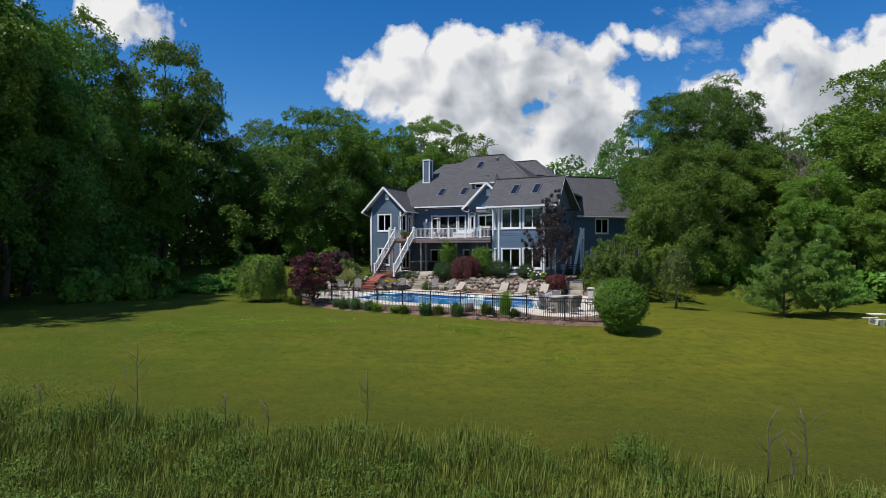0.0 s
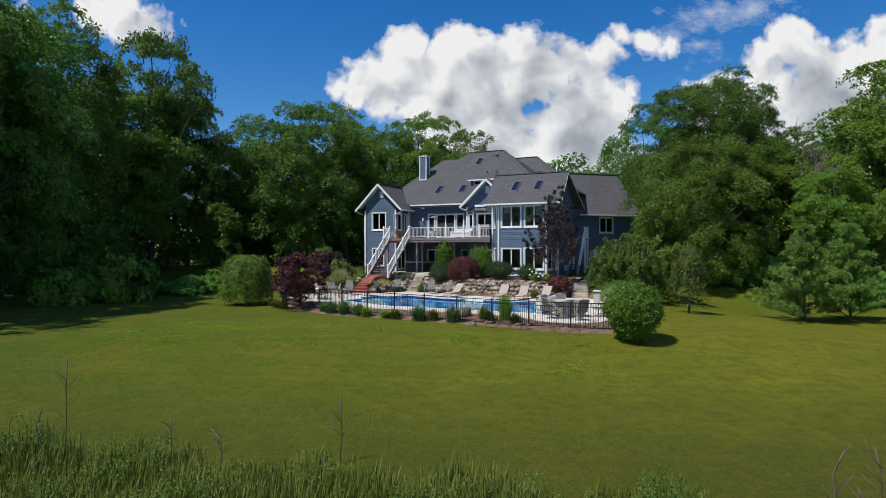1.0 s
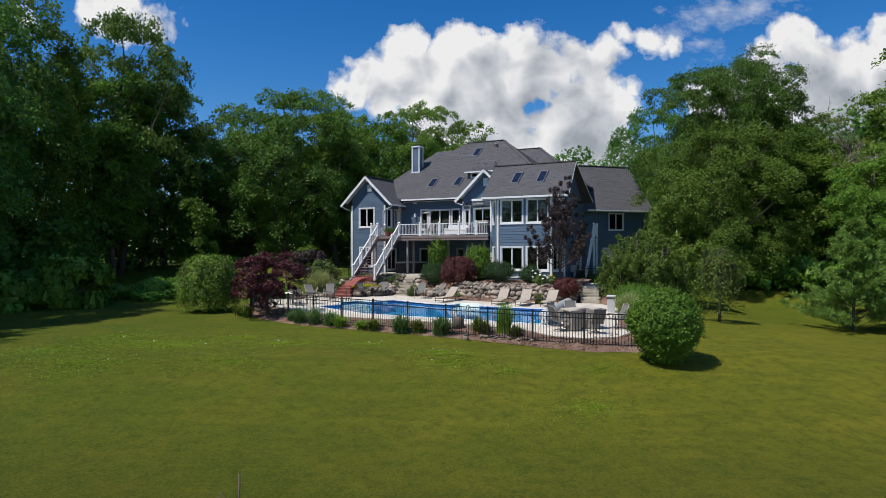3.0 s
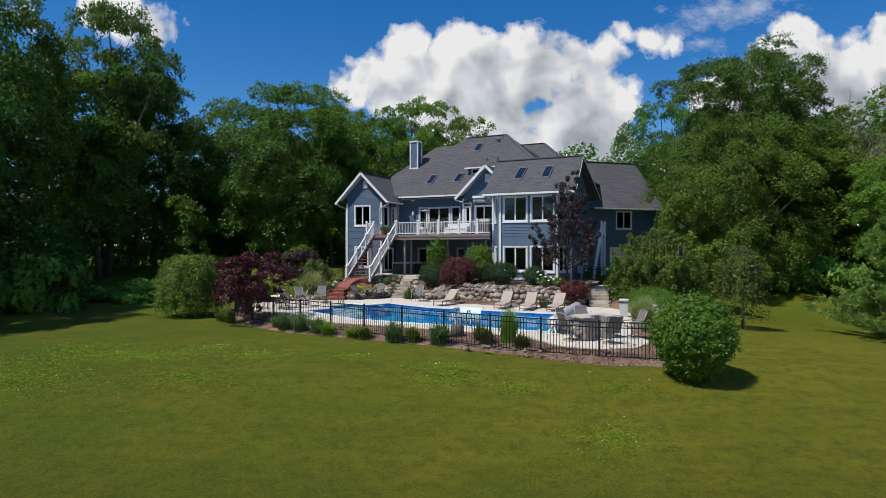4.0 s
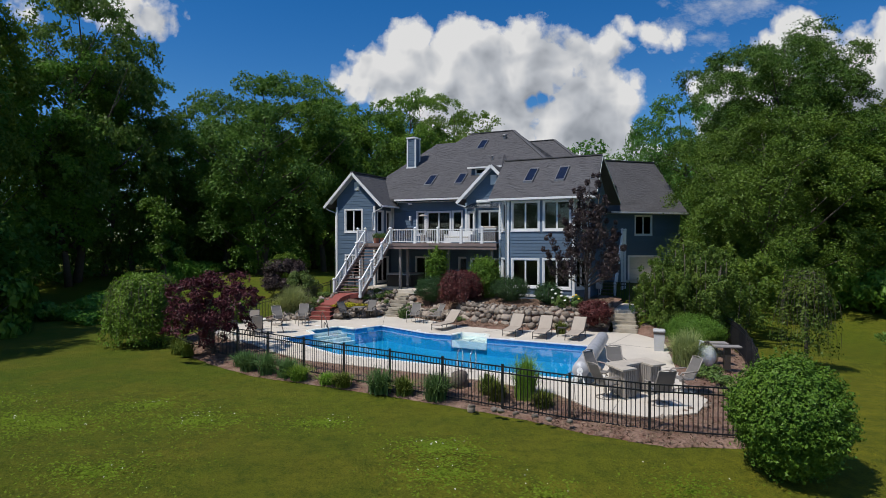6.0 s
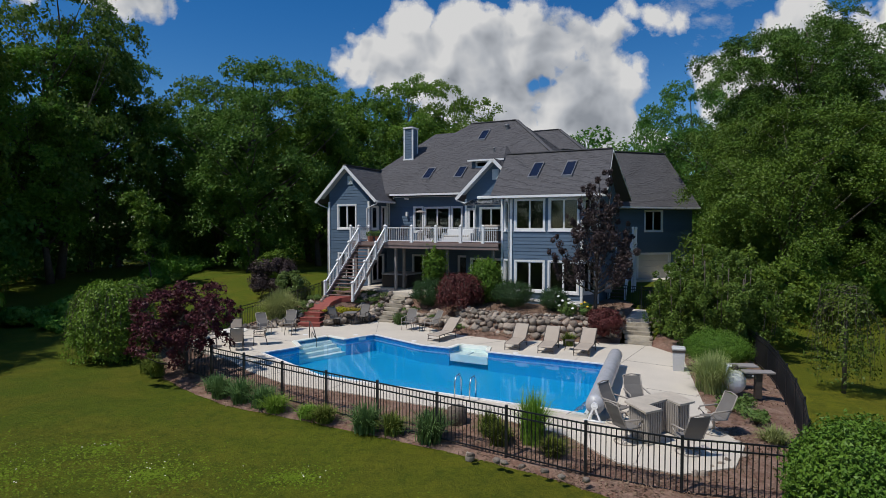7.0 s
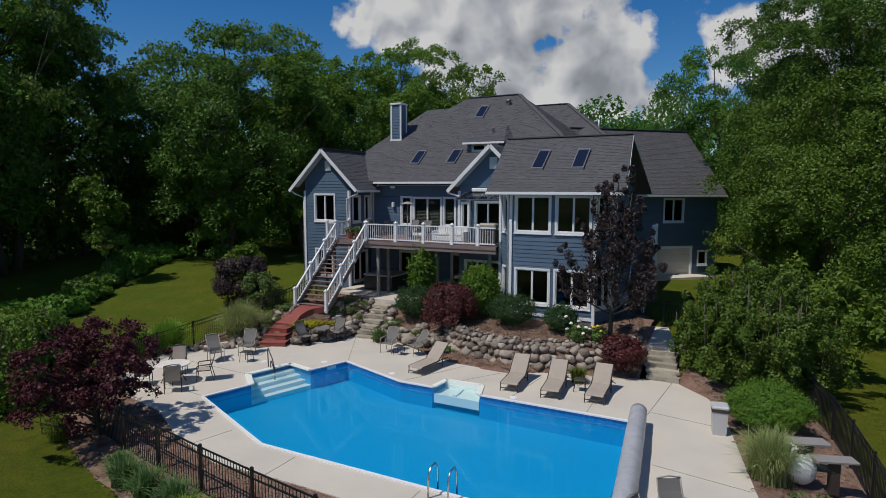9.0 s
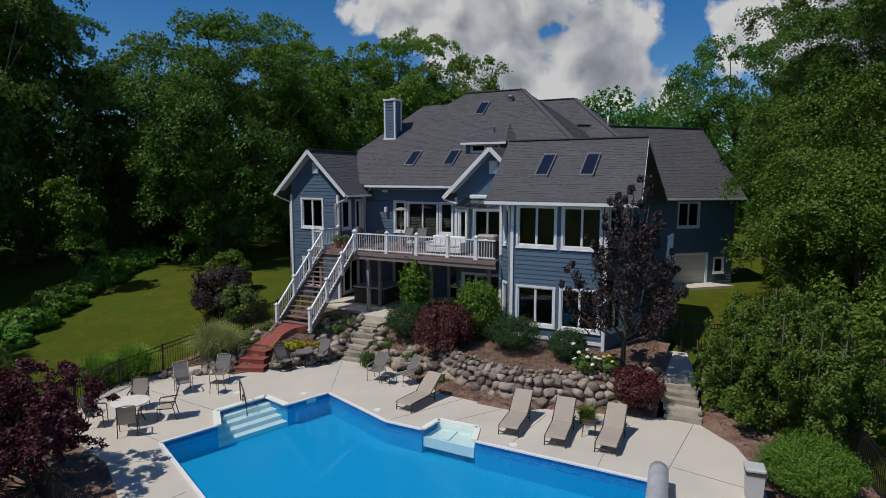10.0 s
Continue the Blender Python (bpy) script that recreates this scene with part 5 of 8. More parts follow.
def build_patio():
    bm = bmesh.new()
    outer = [bm.verts.new((u, v, 0)) for u, v in PATIO]
    inner = [bm.verts.new((u, v, 0)) for u, v in widened(POOL, 0.03)]
    es = [bm.edges.new((r[i], r[(i + 1) % len(r)])) for r in (outer, inner) for i in range(len(r))]
    bmesh.ops.triangle_fill(bm, edges=es, use_beauty=True)
    r = bmesh.ops.extrude_face_region(bm, geom=list(bm.faces))
    bmesh.ops.translate(bm, vec=(0, 0, -0.45), verts=[g for g in r["geom"] if isinstance(g, bmesh.types.BMVert)])
    bmesh.ops.recalc_face_normals(bm, faces=list(bm.faces))
    ob = part("patio", bm, MAT["concrete"])
    ob.matrix_world = FRAME
    tagged(ob, "pale broom-finished concrete pool patio with saw-cut joints", "patio", kind="structure")
    for a, b in (((-2.35, -0.8), (-4.4, 2.6)), ((1.25, -2.0), (2.6, 0.9)), ((3.2, -1.1), (4.3, 0.7)), ((5.6, -2.0), (5.9, 0.9)), ((8.4, -2.0), (8.3, 2.2)), ((10.2, -1.8), (10.6, 2.5)),
                 ((10.1, -1.0), (12.6, -1.4)), ((10.9, -5.0), (13.3, -5.4)), ((10.8, -8.2), (13.7, -8.0)), ((10.6, -9.2), (11.2, -11.4)), ((6.0, -9.15), (6.0, -10.3)), ((2.0, -9.15), (2.0, -10.3)),
                 ((-3.2, -7.7), (-4.2, -8.5)), ((-4.4, -6.9), (-9.0, -6.4)), ((-4.9, -4.3), (-10.2, -4.0)), ((-1.0, -8.6), (-1.3, -9.9)), ((12.3, -8.4), (12.4, -12.0))):
        beam("joint", ob, (*a, 0.0), (*b, 0.0), 0.016, 0.008, MAT["jointdark"])
    # pool shell: walls with a patterned border, sloping floor
    vs, fs, vb, fb = [], [], [], []
    n = len(POOL)
    for i in range(n):
        (u0, v0), (u1, v1) = POOL[i], POOL[(i + 1) % n]
        k = len(vs)
        vs += [(u0, v0, -0.34), (u1, v1, -0.34), (u1, v1, -2.1), (u0, v0, -2.1)]
        fs.append((k, k + 1, k + 2, k + 3))
        k = len(vb)
        vb += [(u0, v0, -0.004), (u1, v1, -0.004), (u1, v1, -0.34), (u0, v0, -0.34)]
        fb.append((k, k + 1, k + 2, k + 3))
    k = len(vs)
    vs += [(u, v, -0.80 - 0.1 * smoothstep(0, 8, u)) for u, v in POOL]
    fs.append(tuple(range(k, k + n)))
    shell = part("pool_shell", (vs, fs), MAT["vinyl"])
    shell.matrix_world = FRAME
    tagged(shell, "bright blue vinyl-lined swimming pool", "swimming pool", kind="structure")
    part("border", (vb, fb), MAT["vinylband"], shell, "dark blue patterned waterline border")
    # coping: a rounded white rim round the whole edge
    c = [Vector((u, v, 0.012)) for u, v in POOL]
    for i in range(n):
        beam("coping", shell, c[i], c[(i + 1) % n], 0.11, 0.045, MAT["coping"])
    beam("skimmer_mouth", shell, (-2.47, -1.55, -0.1), (-2.60, -1.95, -0.1), 0.05, 0.13, MAT["coping"], "white skimmer mouth in the pool wall")
    w = part("water", ([(u, v, -0.115) for u, v in POOL], [tuple(range(n))]), MAT["water"])
    w.matrix_world = FRAME
    w.visible_shadow = False
    tagged(w, "still clear blue pool water", "water", kind="structure")
    return shell


def build_pool_fittings():
    # corner steps: four treads going down to the pool between low side walls
    steps = thing("pool_steps", FRAME, "white moulded pool entry steps under water", "pool steps")
    a, b, c, d = (Vector(p) for p in ((-4.72, -4.33), (-4.2, -2.42), (-2.86, -2.7), (-3.66, -5.2)))
    for i in range(4):
        f0, f1 = i / 4, (i + 1) / 4
        p = [a.lerp(d, f0), b.lerp(c, f0), b.lerp(c, f1), a.lerp(d, f1)]
        z1 = -0.17 - 0.15 * i
        part("tread", prism([tuple(q) for q in p][::-1], -1.0, z1), MAT["acrylic"], steps)
    seat = thing("pool_bench", FRAME, "white moulded corner bench in the pool wall", "pool bench")
    part("back", prism([(2.72, -1.28), (4.2, -1.22), (4.22, -1.3), (2.72, -1.36)], -0.8, 0.0), MAT["acrylic"], seat)
    part("seat", prism([(2.62, -2.15), (4.5, -2.15), (4.2, -1.3), (2.72, -1.36)], -0.6, -0.26), MAT["acrylic"], seat)
    part("divider", prism([(3.4, -2.1), (3.55, -2.1), (3.5, -1.3), (3.45, -1.3)], -0.5, -0.2), MAT["acrylic"], seat)
    for p, q in ((a, b), (b, c), (a, d)):
        beam("rim", steps, (*p, 0.02), (*q, 0.02), 0.24, 0.05, MAT["acrylic"])
    for p, q in (((2.62, -2.15), (2.72, -1.25)), ((2.72, -1.25), (4.2, -1.2)), ((4.2, -1.2), (4.5, -2.15))):
        beam("rim", seat, (*p, 0.02), (*q, 0.02), 0.2, 0.05, MAT["acrylic"])
    # hand rail at the steps, ladder at the deep side
    rail = thing("hand_rail", FRAME, "bent stainless steel hand rail at the pool steps", "hand rail")
    for k in (0,):
        pipe("bar", rail, [(-4.75, -3.15, 0), (-4.72, -3.2, 0.72), (-4.6, -3.3, 0.86), (-4.2, -3.5, 0.55), (-3.95, -3.62, 0.1), (-3.95, -3.62, -0.3)], 0.024, MAT["bronze"])
        pipe("bar", rail, [(-4.5, -3.28, 0), (-4.48, -3.3, 0.3), (-4.4, -3.35, 0.36), (-4.1, -3.5, 0.1)], 0.022, MAT["bronze"])
    lad = thing("pool_ladder", FRAME, "stainless steel pool ladder with two arched rails", "ladder")
    for u in (6.35, 6.88):
        pipe("rail", lad, [(u, -9.35, 0), (u, -9.33, 0.55), (u, -9.2, 0.74), (u, -8.98, 0.74), (u, -8.85, 0.55), (u, -8.82, -0.9)], 0.024, MAT["steel"])
    for z in (-0.3, -0.6):
        beam("rung", lad, (6.35, -8.82, z), (6.88, -8.82, z), 0.07, 0.03, MAT["plastic"])
    for u, v in ((-3.12, -1.5), (0.35, -1.5), (5.72, -1.84), (-5.46, -2.65), (11.3, -7.9)):
        lid = thing("skimmer_lid", spot(u, v, 0.0), "round white skimmer lid in the concrete", "lid", "skimmer lids")
        bm = bmesh.new()
        bmesh.ops.create_cone(bm, cap_ends=True, segments=20, radius1=0.14, radius2=0.13, depth=0.016, matrix=Matrix.Translation((0, 0, 0.008)))
        part("disc", bm, MAT["coping"], lid)
    # cover on its roller along the east edge
    reel = thing("cover_reel", FRAME, "rolled grey pool cover on a long reel", "pool cover reel")
    a, b = Vector((10.12, -2.35, 0.46)), Vector((10.86, -9.45, 0.46))
    rng = np.random.default_rng(8)
    vs, fs = [], []
    n = 28
    tube(vs, fs, [a.lerp(b, i / n) for i in range(n + 1)], [0.27 + 0.006 * float(rng.normal()) for _ in range(n + 1)], 18)
    part("roll", mesh_from("roll", vs, fs, MAT["cover"], True), None, reel)
    for p, t in ((a.lerp(b, -0.012), 1), (a.lerp(b, 1.012), -1)):
        pipe("foot", reel, [(p.x - 0.3, p.y, 0.03), (p.x + 0.3, p.y, 0.03)], 0.03, MAT["rail_white"])
        beam("stand", reel, (p.x - 0.18, p.y, 0.03), (p.x, p.y, 0.46), 0.05, 0.05, MAT["rail_white"])
        beam("stand", reel, (p.x + 0.18, p.y, 0.03), (p.x, p.y, 0.46), 0.05, 0.05, MAT["rail_white"])
        bm = bmesh.new()
        bmesh.ops.create_cone(bm, cap_ends=True, segments=20, radius1=0.1, radius2=0.1, depth=0.05, matrix=Matrix.Translation((p.x, p.y - 0.03 * t, 0.46)) @ pose(0, 0, 0, 90, 0, 0))
        part("hub", bm, MAT["rail_white"], reel)
    vs, fs = [], []
    for i in range(15):
        q = a.lerp(b, 0.62 + 0.37 * i / 14)
        w = 0.1 + 0.5 * (i / 14) ** 1.5
        for j in range(5):
            vs.append((q.x - 0.24 - w * j / 4, q.y + 0.03 * math.sin(i * 1.7 + j), q.z - 0.12 - (q.z - 0.16) * j / 4 + 0.03 * math.sin(i * 2.1 + j * 1.3)))
    for i in range(14):
        for j in range(4):
            fs.append((i * 5 + j, i * 5 + j + 1, i * 5 + j + 6, i * 5 + j + 5))
    part("hanging_film", mesh_from("hanging_film", vs, fs, MAT["film"], True), None, reel, "clear plastic cover end hanging into the water")


MAT["jointdark"] = material("joint_shadow_line", (0.13, 0.12, 0.11), 0.95, 0.1, 3.0, 30.0, 0.0)
build_patio()
build_pool_fittings()


# ---- beds, steps and stone ----
def along(line, n):
    """n + 1 points at even steps along a polyline."""
    p = [Vector(q) for q in line]
    d = [0.0]
    for a, b in zip(p, p[1:]):
        d.append(d[-1] + (b - a).length)
    out = []
    for i in range(n + 1):
        s = d[-1] * i / n
        k = max(j for j in range(len(d)) if d[j] <= s + 1e-9)
        k = min(k, len(p) - 2)
        out.append(p[k].lerp(p[k + 1], (s - d[k]) / (d[k + 1] - d[k])))
    return out


def local_ground(u, v):
    w = FRAME @ Vector((u, v, 0))
    return ground_z(w.x, w.y)


def build_beds():
    rng = np.random.default_rng(3)
    n, m = 220, 10
    vs, fs = [], []
    # walk the two edges together, stretch by stretch
    per = 12
    for s in range(len(INNER) - 1):
        for i in range(per + (s == len(INNER) - 2)):
            f = i / per
            a, b = Vector(INNER[s]).lerp(Vector(INNER[s + 1]), f), Vector(OUTER[s]).lerp(Vector(OUTER[s + 1]), f)
            b += (b - a).normalized() * 0.03 * math.sin(s * 7 + i * 0.9)
            for j in range(m + 1):
                p = a.lerp(b, j / m)
                z = (1 - j / m) * -0.03 + j / m * (local_ground(b.x, b.y) + 0.012)
                z = max(z, local_ground(p.x, p.y) + 0.012) if j else -0.02
                z += 0.05 * math.sin(math.pi * j / m) * noise.noise((p.x * 1.7, p.y * 1.7, 0)) + 0.03 * math.sin(math.pi * j / m)
                if j == m:
                    p, z = p + (b - a).normalized() * 0.06, z - 0.12
                vs.append((p.x, p.y, z))
    rows = len(vs) // (m + 1)
    for i in range(rows - 1):
        for j in range(m):
            k = i * (m + 1) + j
            fs.append((k, k + m + 1, k + m + 2, k + 1))
    ob = part("mulch_bed", mesh_from("mulch_bed", vs, fs, MAT["mulch"], True), None)
    ob.matrix_world = FRAME
    tagged(ob, "reddish brown bark mulch bed round the patio", "planting bed", kind="structure")


WALL_LINE = [(0.3, 3.2), (0.9, 2.6), (1.7, 2.05), (3.0, 1.65), (4.3, 1.35), (5.2, 1.55), (6.1, 1.85), (8.0, 2.55), (9.3, 3.1)]


def wall_v(u):
    return float(np.interp(u, [p[0] for p in WALL_LINE], [p[1] for p in WALL_LINE]))


def bed_z(u, v):
    if u > 0.3:
        w = wall_v(u)
        z = 0.06 + 0.16 * smoothstep(w - 1.0, w, v) + 0.78 * smoothstep(w + 0.0, w + 0.4, v) + 0.055 * max(0.0, min(6.0, v - w - 0.4))
        z = min(z, 1.32)
    else:
        e = float(np.interp(u, [-10.9, -9.6, -7.3, -4.9, -2.2, 0.3], [-2.6, -1.1, -1.3, 2.5, 2.7, 2.2]))
        z = -0.02 + 1.32 * smoothstep(e - 0.3, e + 4.3, v)
    if u < -8.6:
        z += (local_ground(u, v) + 0.03 - z) * (1 - smoothstep(-10.6, -8.6, u))
    return z + 0.03 * noise.noise((u * 1.3, v * 1.3, 5))


def build_terrace():
    vs, fs, index = [], [], {}
    us, ws = np.arange(-11.1, 9.7, 0.25), np.arange(-1.6, 9.3, 0.25)
    def vert(i, j):
        if (i, j) not in index:
            index[i, j] = len(vs)
            vs.append((us[i], ws[j], -0.07 if inside((us[i], ws[j]), PATIO) else bed_z(us[i], ws[j])))
        return index[i, j]
    for i in range(len(us) - 1):
        for j in range(len(ws) - 1):
            if any(inside((us[i] + 0.125 + a, ws[j] + 0.125 + b), BED) for a in (-0.35, 0.0, 0.35) for b in (-0.35, 0.0, 0.35)) and us[i] < 9.3:
                fs.append((vert(i, j), vert(i + 1, j), vert(i + 1, j + 1), vert(i, j + 1)))
    ob = part("garden_terrace", mesh_from("garden_terrace", vs, fs, MAT["mulch"], True), None)
    ob.matrix_world = FRAME
    rng = np.random.default_rng(61)
    chips = []
    for _ in range(60000):
        u, v = rng.uniform(-10.8, 9.4), rng.uniform(-1.6, 8.0)
        if inside((u, v), BED) and not inside((u, v), PATIO):
            chips.append((u, v, bed_z(u, v) + rng.uniform(0.0, 0.03)))
    for s in range(len(INNER) - 1):
        for _ in range(900):
            f, g = rng.uniform(), rng.uniform(0.04, 0.98)
            p = Vector(INNER[s]).lerp(Vector(INNER[s + 1]), f).lerp(Vector(OUTER[s]).lerp(Vector(OUTER[s + 1]), f), g)
            z = max((1 - g) * -0.03 + g * (local_ground(p.x, p.y) + 0.012), local_ground(p.x, p.y) + 0.012) + 0.03 * math.sin(math.pi * g)
            chips.append((p.x, p.y, z + rng.uniform(0.0, 0.035)))
    nm = rng.normal(scale=0.45, size=(len(chips), 3)) + np.array((0, 0, 1.0))
    litter = part("bark_chips", leaf_mesh("bark_chips", chips, nm, 0.10, MAT["chips"], rng, 0.35), None)
    litter.matrix_world = FRAME
    tagged(litter, "scattered shreds of brown bark on the beds", "mulch", kind="stuff")
    tagged(ob, "mulched garden terrace rising to the house", "planting bed", kind="structure")
    slab = part("lower_patio", prism([(-8.9, 6.7), (-5.9, 6.1), (-5.2, 5.55), (-3.9, 5.6), (-3.4, 6.4), (1.6, 6.9), (1.6, 10.8), (-8.9, 10.8)], 1.2, 1.44), MAT["concrete"])
    slab.matrix_world = FRAME
    tagged(slab, "concrete patio slab under the deck", "patio", kind="structure")
    walkway = part("walkway", prism([(9.35, 4.05), (10.5, 4.2), (10.2, 6.0), (9.85, 7.8), (8.2, 7.8), (8.6, 6.0)], 0.6, 1.0), MAT["concrete"])
    walkway.matrix_world = FRAME
    tagged(walkway, "short concrete walkway above the stone steps", "walkway", kind="structure")
    pad = part("garage_apron", prism([wing(-2.6, -1.4), wing(2.6, -1.4), wing(1.9, -0.04), wing(-2.0, -0.04)], 1.2, 1.62), MAT["concrete"])
    pad.matrix_world = FRAME
    tagged(pad, "pale concrete apron before the garage door", "apron", kind="structure")


def stone_mesh(rng, flat=0.75, rough=0.42, sub=2):
    bm = bmesh.new()
    bmesh.ops.create_icosphere(bm, subdivisions=sub, radius=0.5)
    off = Vector(rng.uniform(0, 50, 3))
    k = Vector((rng.uniform(0.85, 1.2), rng.uniform(0.8, 1.1), flat * rng.uniform(0.85, 1.2)))
    for v in bm.verts:
        p = v.co.normalized()
        r = 1.0 + rough * noise.noise(p * 1.6 + off) * 1.6 + rough * 0.35 * noise.noise(p * 4 + off)
        q = p * 0.5 * r
        # flattened faces, as of a split fieldstone
        for axis_k in range(3):
            q[axis_k] = math.copysign(min(abs(q[axis_k]), 0.36 + 0.05 * (axis_k == 0)), q[axis_k])
        v.co = Vector((q.x * k.x, q.y * k.y, q.z * k.z))
    me = bpy.data.meshes.new("boulder")
    bm.to_mesh(me)
    bm.free()
    me.materials.append(MAT["boulder"])
    me.shade_smooth()
    return me


def build_stone():
    rng = np.random.default_rng(21)
    shapes = [stone_mesh(rng) for _ in range(9)]
    def stones(parent, u, v, z, size):
        ob = new("boulder", shapes[int(rng.integers(len(shapes)))])
        ob.parent = parent
        ob.matrix_local = Matrix.Translation((u, v, z)) @ Euler(rng.uniform(-0.6, 0.6, 2).tolist() + [rng.uniform(0, 6.28)]).to_matrix().to_4x4() @ Matrix.Diagonal((size * rng.uniform(0.9, 1.2), size * rng.uniform(0.85, 1.1), size * rng.uniform(0.8, 1.1), 1))
    wall = thing("boulder_wall", FRAME, "dry-laid fieldstone boulder wall below the house", "retaining wall")
    line = along(WALL_LINE, 200)
    for level, (lo, hi, z0, back) in enumerate(((0.36, 0.72, 0.22, 0.0), (0.34, 0.62, 0.54, 0.12), (0.26, 0.5, 0.82, 0.26), (0.2, 0.4, 1.0, 0.42), (0.12, 0.26, 1.1, 0.7))):
        s = rng.uniform(0, 0.3)
        while s < 10.3:
            size = float(rng.uniform(lo, hi))
            f = min(1.0, (s + size / 2) / 10.4)
            p = line[int(f * 200)]
            dip = 0.18 * smoothstep(7.5, 9.5, p.x) if level > 1 else 0.0
            stones(wall, p.x, p.y + back + rng.uniform(-0.08, 0.08), z0 + rng.uniform(-0.06, 0.06) - dip, size * 1.06)
            s += size * 0.86
    rocks = thing("rock_garden", FRAME, "piled fieldstones edging the garden stairs", "rock garden")
    for a, b, count, lo, hi, lift in (((-6.5, 0.1), (-4.75, 2.55), 11, 0.45, 0.75, 0.18), ((-6.3, 0.9), (-4.8, 3.0), 12, 0.35, 0.6, 0.42), ((-5.9, 1.9), (-4.9, 3.8), 12, 0.3, 0.5, 0.28),
                                      ((-5.3, 3.0), (-5.3, 5.5), 14, 0.28, 0.5, 0.12), ((-5.9, 3.6), (-5.6, 5.4), 9, 0.22, 0.4, 0.08), ((-3.3, 2.9), (-3.7, 5.3), 9, 0.35, 0.6, 0.12), ((-3.0, 2.9), (-0.2, 3.4), 10, 0.35, 0.65, 0.15),
                                      ((-1.6, 2.7), (0.4, 2.9), 9, 0.4, 0.7, 0.2), ((-7.5, -1.1), (-9.2, -1.0), 8, 0.3, 0.6, 0.14), ((-7.9, -0.6), (-8.6, 1.6), 9, 0.25, 0.5, 0.12), ((-8.4, -1.6), (-9.9, -3.4), 9, 0.2, 0.42, 0.12),
                                      ((-7.9, 1.4), (-8.3, 2.6), 9, 0.16, 0.28, 0.06), ((9.0, 2.7), (9.0, 4.2), 6, 0.35, 0.55, 0.15), ((10.95, 2.8), (10.75, 4.6), 10, 0.14, 0.24, 0.06), ((-5.0, 2.9), (-4.7, 5.2), 16, 0.25, 0.5, 0.15), ((-5.7, 2.6), (-6.4, 4.2), 14, 0.22, 0.45, 0.12), ((-3.1, 3.4), (-1.0, 3.9), 12, 0.3, 0.55, 0.2)):
        for i in range(int(count * 1.5)):
            p = Vector(a).lerp(Vector(b), (i + rng.uniform(0.1, 0.9)) / (count * 1.5))
            u, v = p.x + rng.normal(scale=0.1), p.y + rng.normal(scale=0.1)
            size = float(rng.uniform(lo, hi))
            stones(rocks, u, v, max(0.0, bed_z(u, v)) + lift * 0.6 + size * 0.12, size)
    edge = thing("edging_stones", FRAME, "loose pale stones along the patio's edge", "edging stones")
    for a, b, count in (((13.0, -3.6), (14.0, -8.3), 12), ((14.05, -8.4), (14.8, -9.8), 7), ((14.8, -9.9), (13.6, -12.2), 9), ((12.7, -1.0), (13.0, -3.4), 5), ((8.6, -13.2), (11.6, -13.4), 7), ((-9.7, -5.4), (-8.9, -7.0), 14), ((-8.8, -7.1), (-5.0, -8.7), 26)):
        for i in range(count):
            p = Vector(a).lerp(Vector(b), (i + rng.uniform(0.1, 0.9)) / count)
            stones(edge, p.x, p.y + rng.normal(scale=0.06), max(local_ground(p.x, p.y), -0.2) + 0.14, float(rng.uniform(0.14, 0.3)))
    lone = thing("boulder", spot(7.3, -11.1, -0.12, 40), "large rounded boulder in the mulch", "boulder")
    ob = part("stone", shapes[0], None, lone)
    ob.scale = (0.75, 0.65, 0.85)
    ob.location = (0, 0, 0.25)
    lone = thing("boulder", spot(8.55, -13.0, -0.3, 10), "small pointed stone at the lawn's edge", "boulder")
    ob = part("stone", shapes[3], None, lone)
    ob.scale = (0.25, 0.25, 0.5)
    ob.location = (0, 0, 0.1)

    def slab_steps(name, label, rows):
        st = thing(name, FRAME, label, "steps")
        for u, v, z, w, d, h, turn in rows:
            bm = boxed(-w / 2, w / 2, -d / 2, d / 2, -h, 0)
            bmesh.ops.subdivide_edges(bm, edges=list(bm.edges), cuts=3, use_grid_fill=True)
            off = Vector((u * 3.1, v * 2.7, z))
            for x in bm.verts:
                q = noise.noise_vector(x.co * 4 + off)
                x.co += Vector((q.x * 0.05, q.y * 0.06, q.z * 0.018))
            ob = part("slab", bm, MAT["slabstone"], st)
            ob.matrix_local = pose(u, v, z, 0, 0, turn)
    slab_steps("flagstone_steps", "rough flagstone steps up the garden terrace",
               [(-4.02 - i * 0.085, 2.95 + i * 0.38, 0.10 + i * 0.19, 1.05 + 0.15 * math.sin(i * 2.3), 0.62, 0.16, 6 * math.sin(i * 1.9)) for i in range(7)])
    slab_steps("stone_steps", "five wide limestone block steps beside the house",
               [(10.25 - i * 0.085, 2.85 + i * 0.33, 0.18 + i * 0.165, 1.22, 0.6, 0.165, 2 * math.sin(i * 2)) for i in range(5)])
    red = thing("red_stairs", FRAME, "red-stained timber garden steps and path", "steps")
    mid = [(-6.95, -0.55), (-7.25, -0.1), (-7.5, 0.4), (-7.6, 1.0)]
    for i, (w, z) in enumerate(((1.25, 0.2), (1.15, 0.42), (1.1, 0.64))):
        a, b = Vector(mid[i]), Vector(mid[i + 1])
        ang = math.degrees(math.atan2(-(b - a).x, (b - a).y))
        for j in range(5):
            bm = boxed(-w / 2, w / 2, -0.1 + j * 0.19, 0.085 + j * 0.19, z - 0.05, z, bevel=0.006)
            ob = part("board", bm, MAT["redwood"], red)
            ob.matrix_local = pose(a.x, a.y, 0, 0, 0, ang * 0.7)
        ob = part("riser", boxed(-w / 2, w / 2, -0.09, -0.06, max(0.0, z - 0.4), z - 0.05), MAT["redwood"], red)
        ob.matrix_local = pose(a.x, a.y, 0, 0, 0, ang * 0.7)

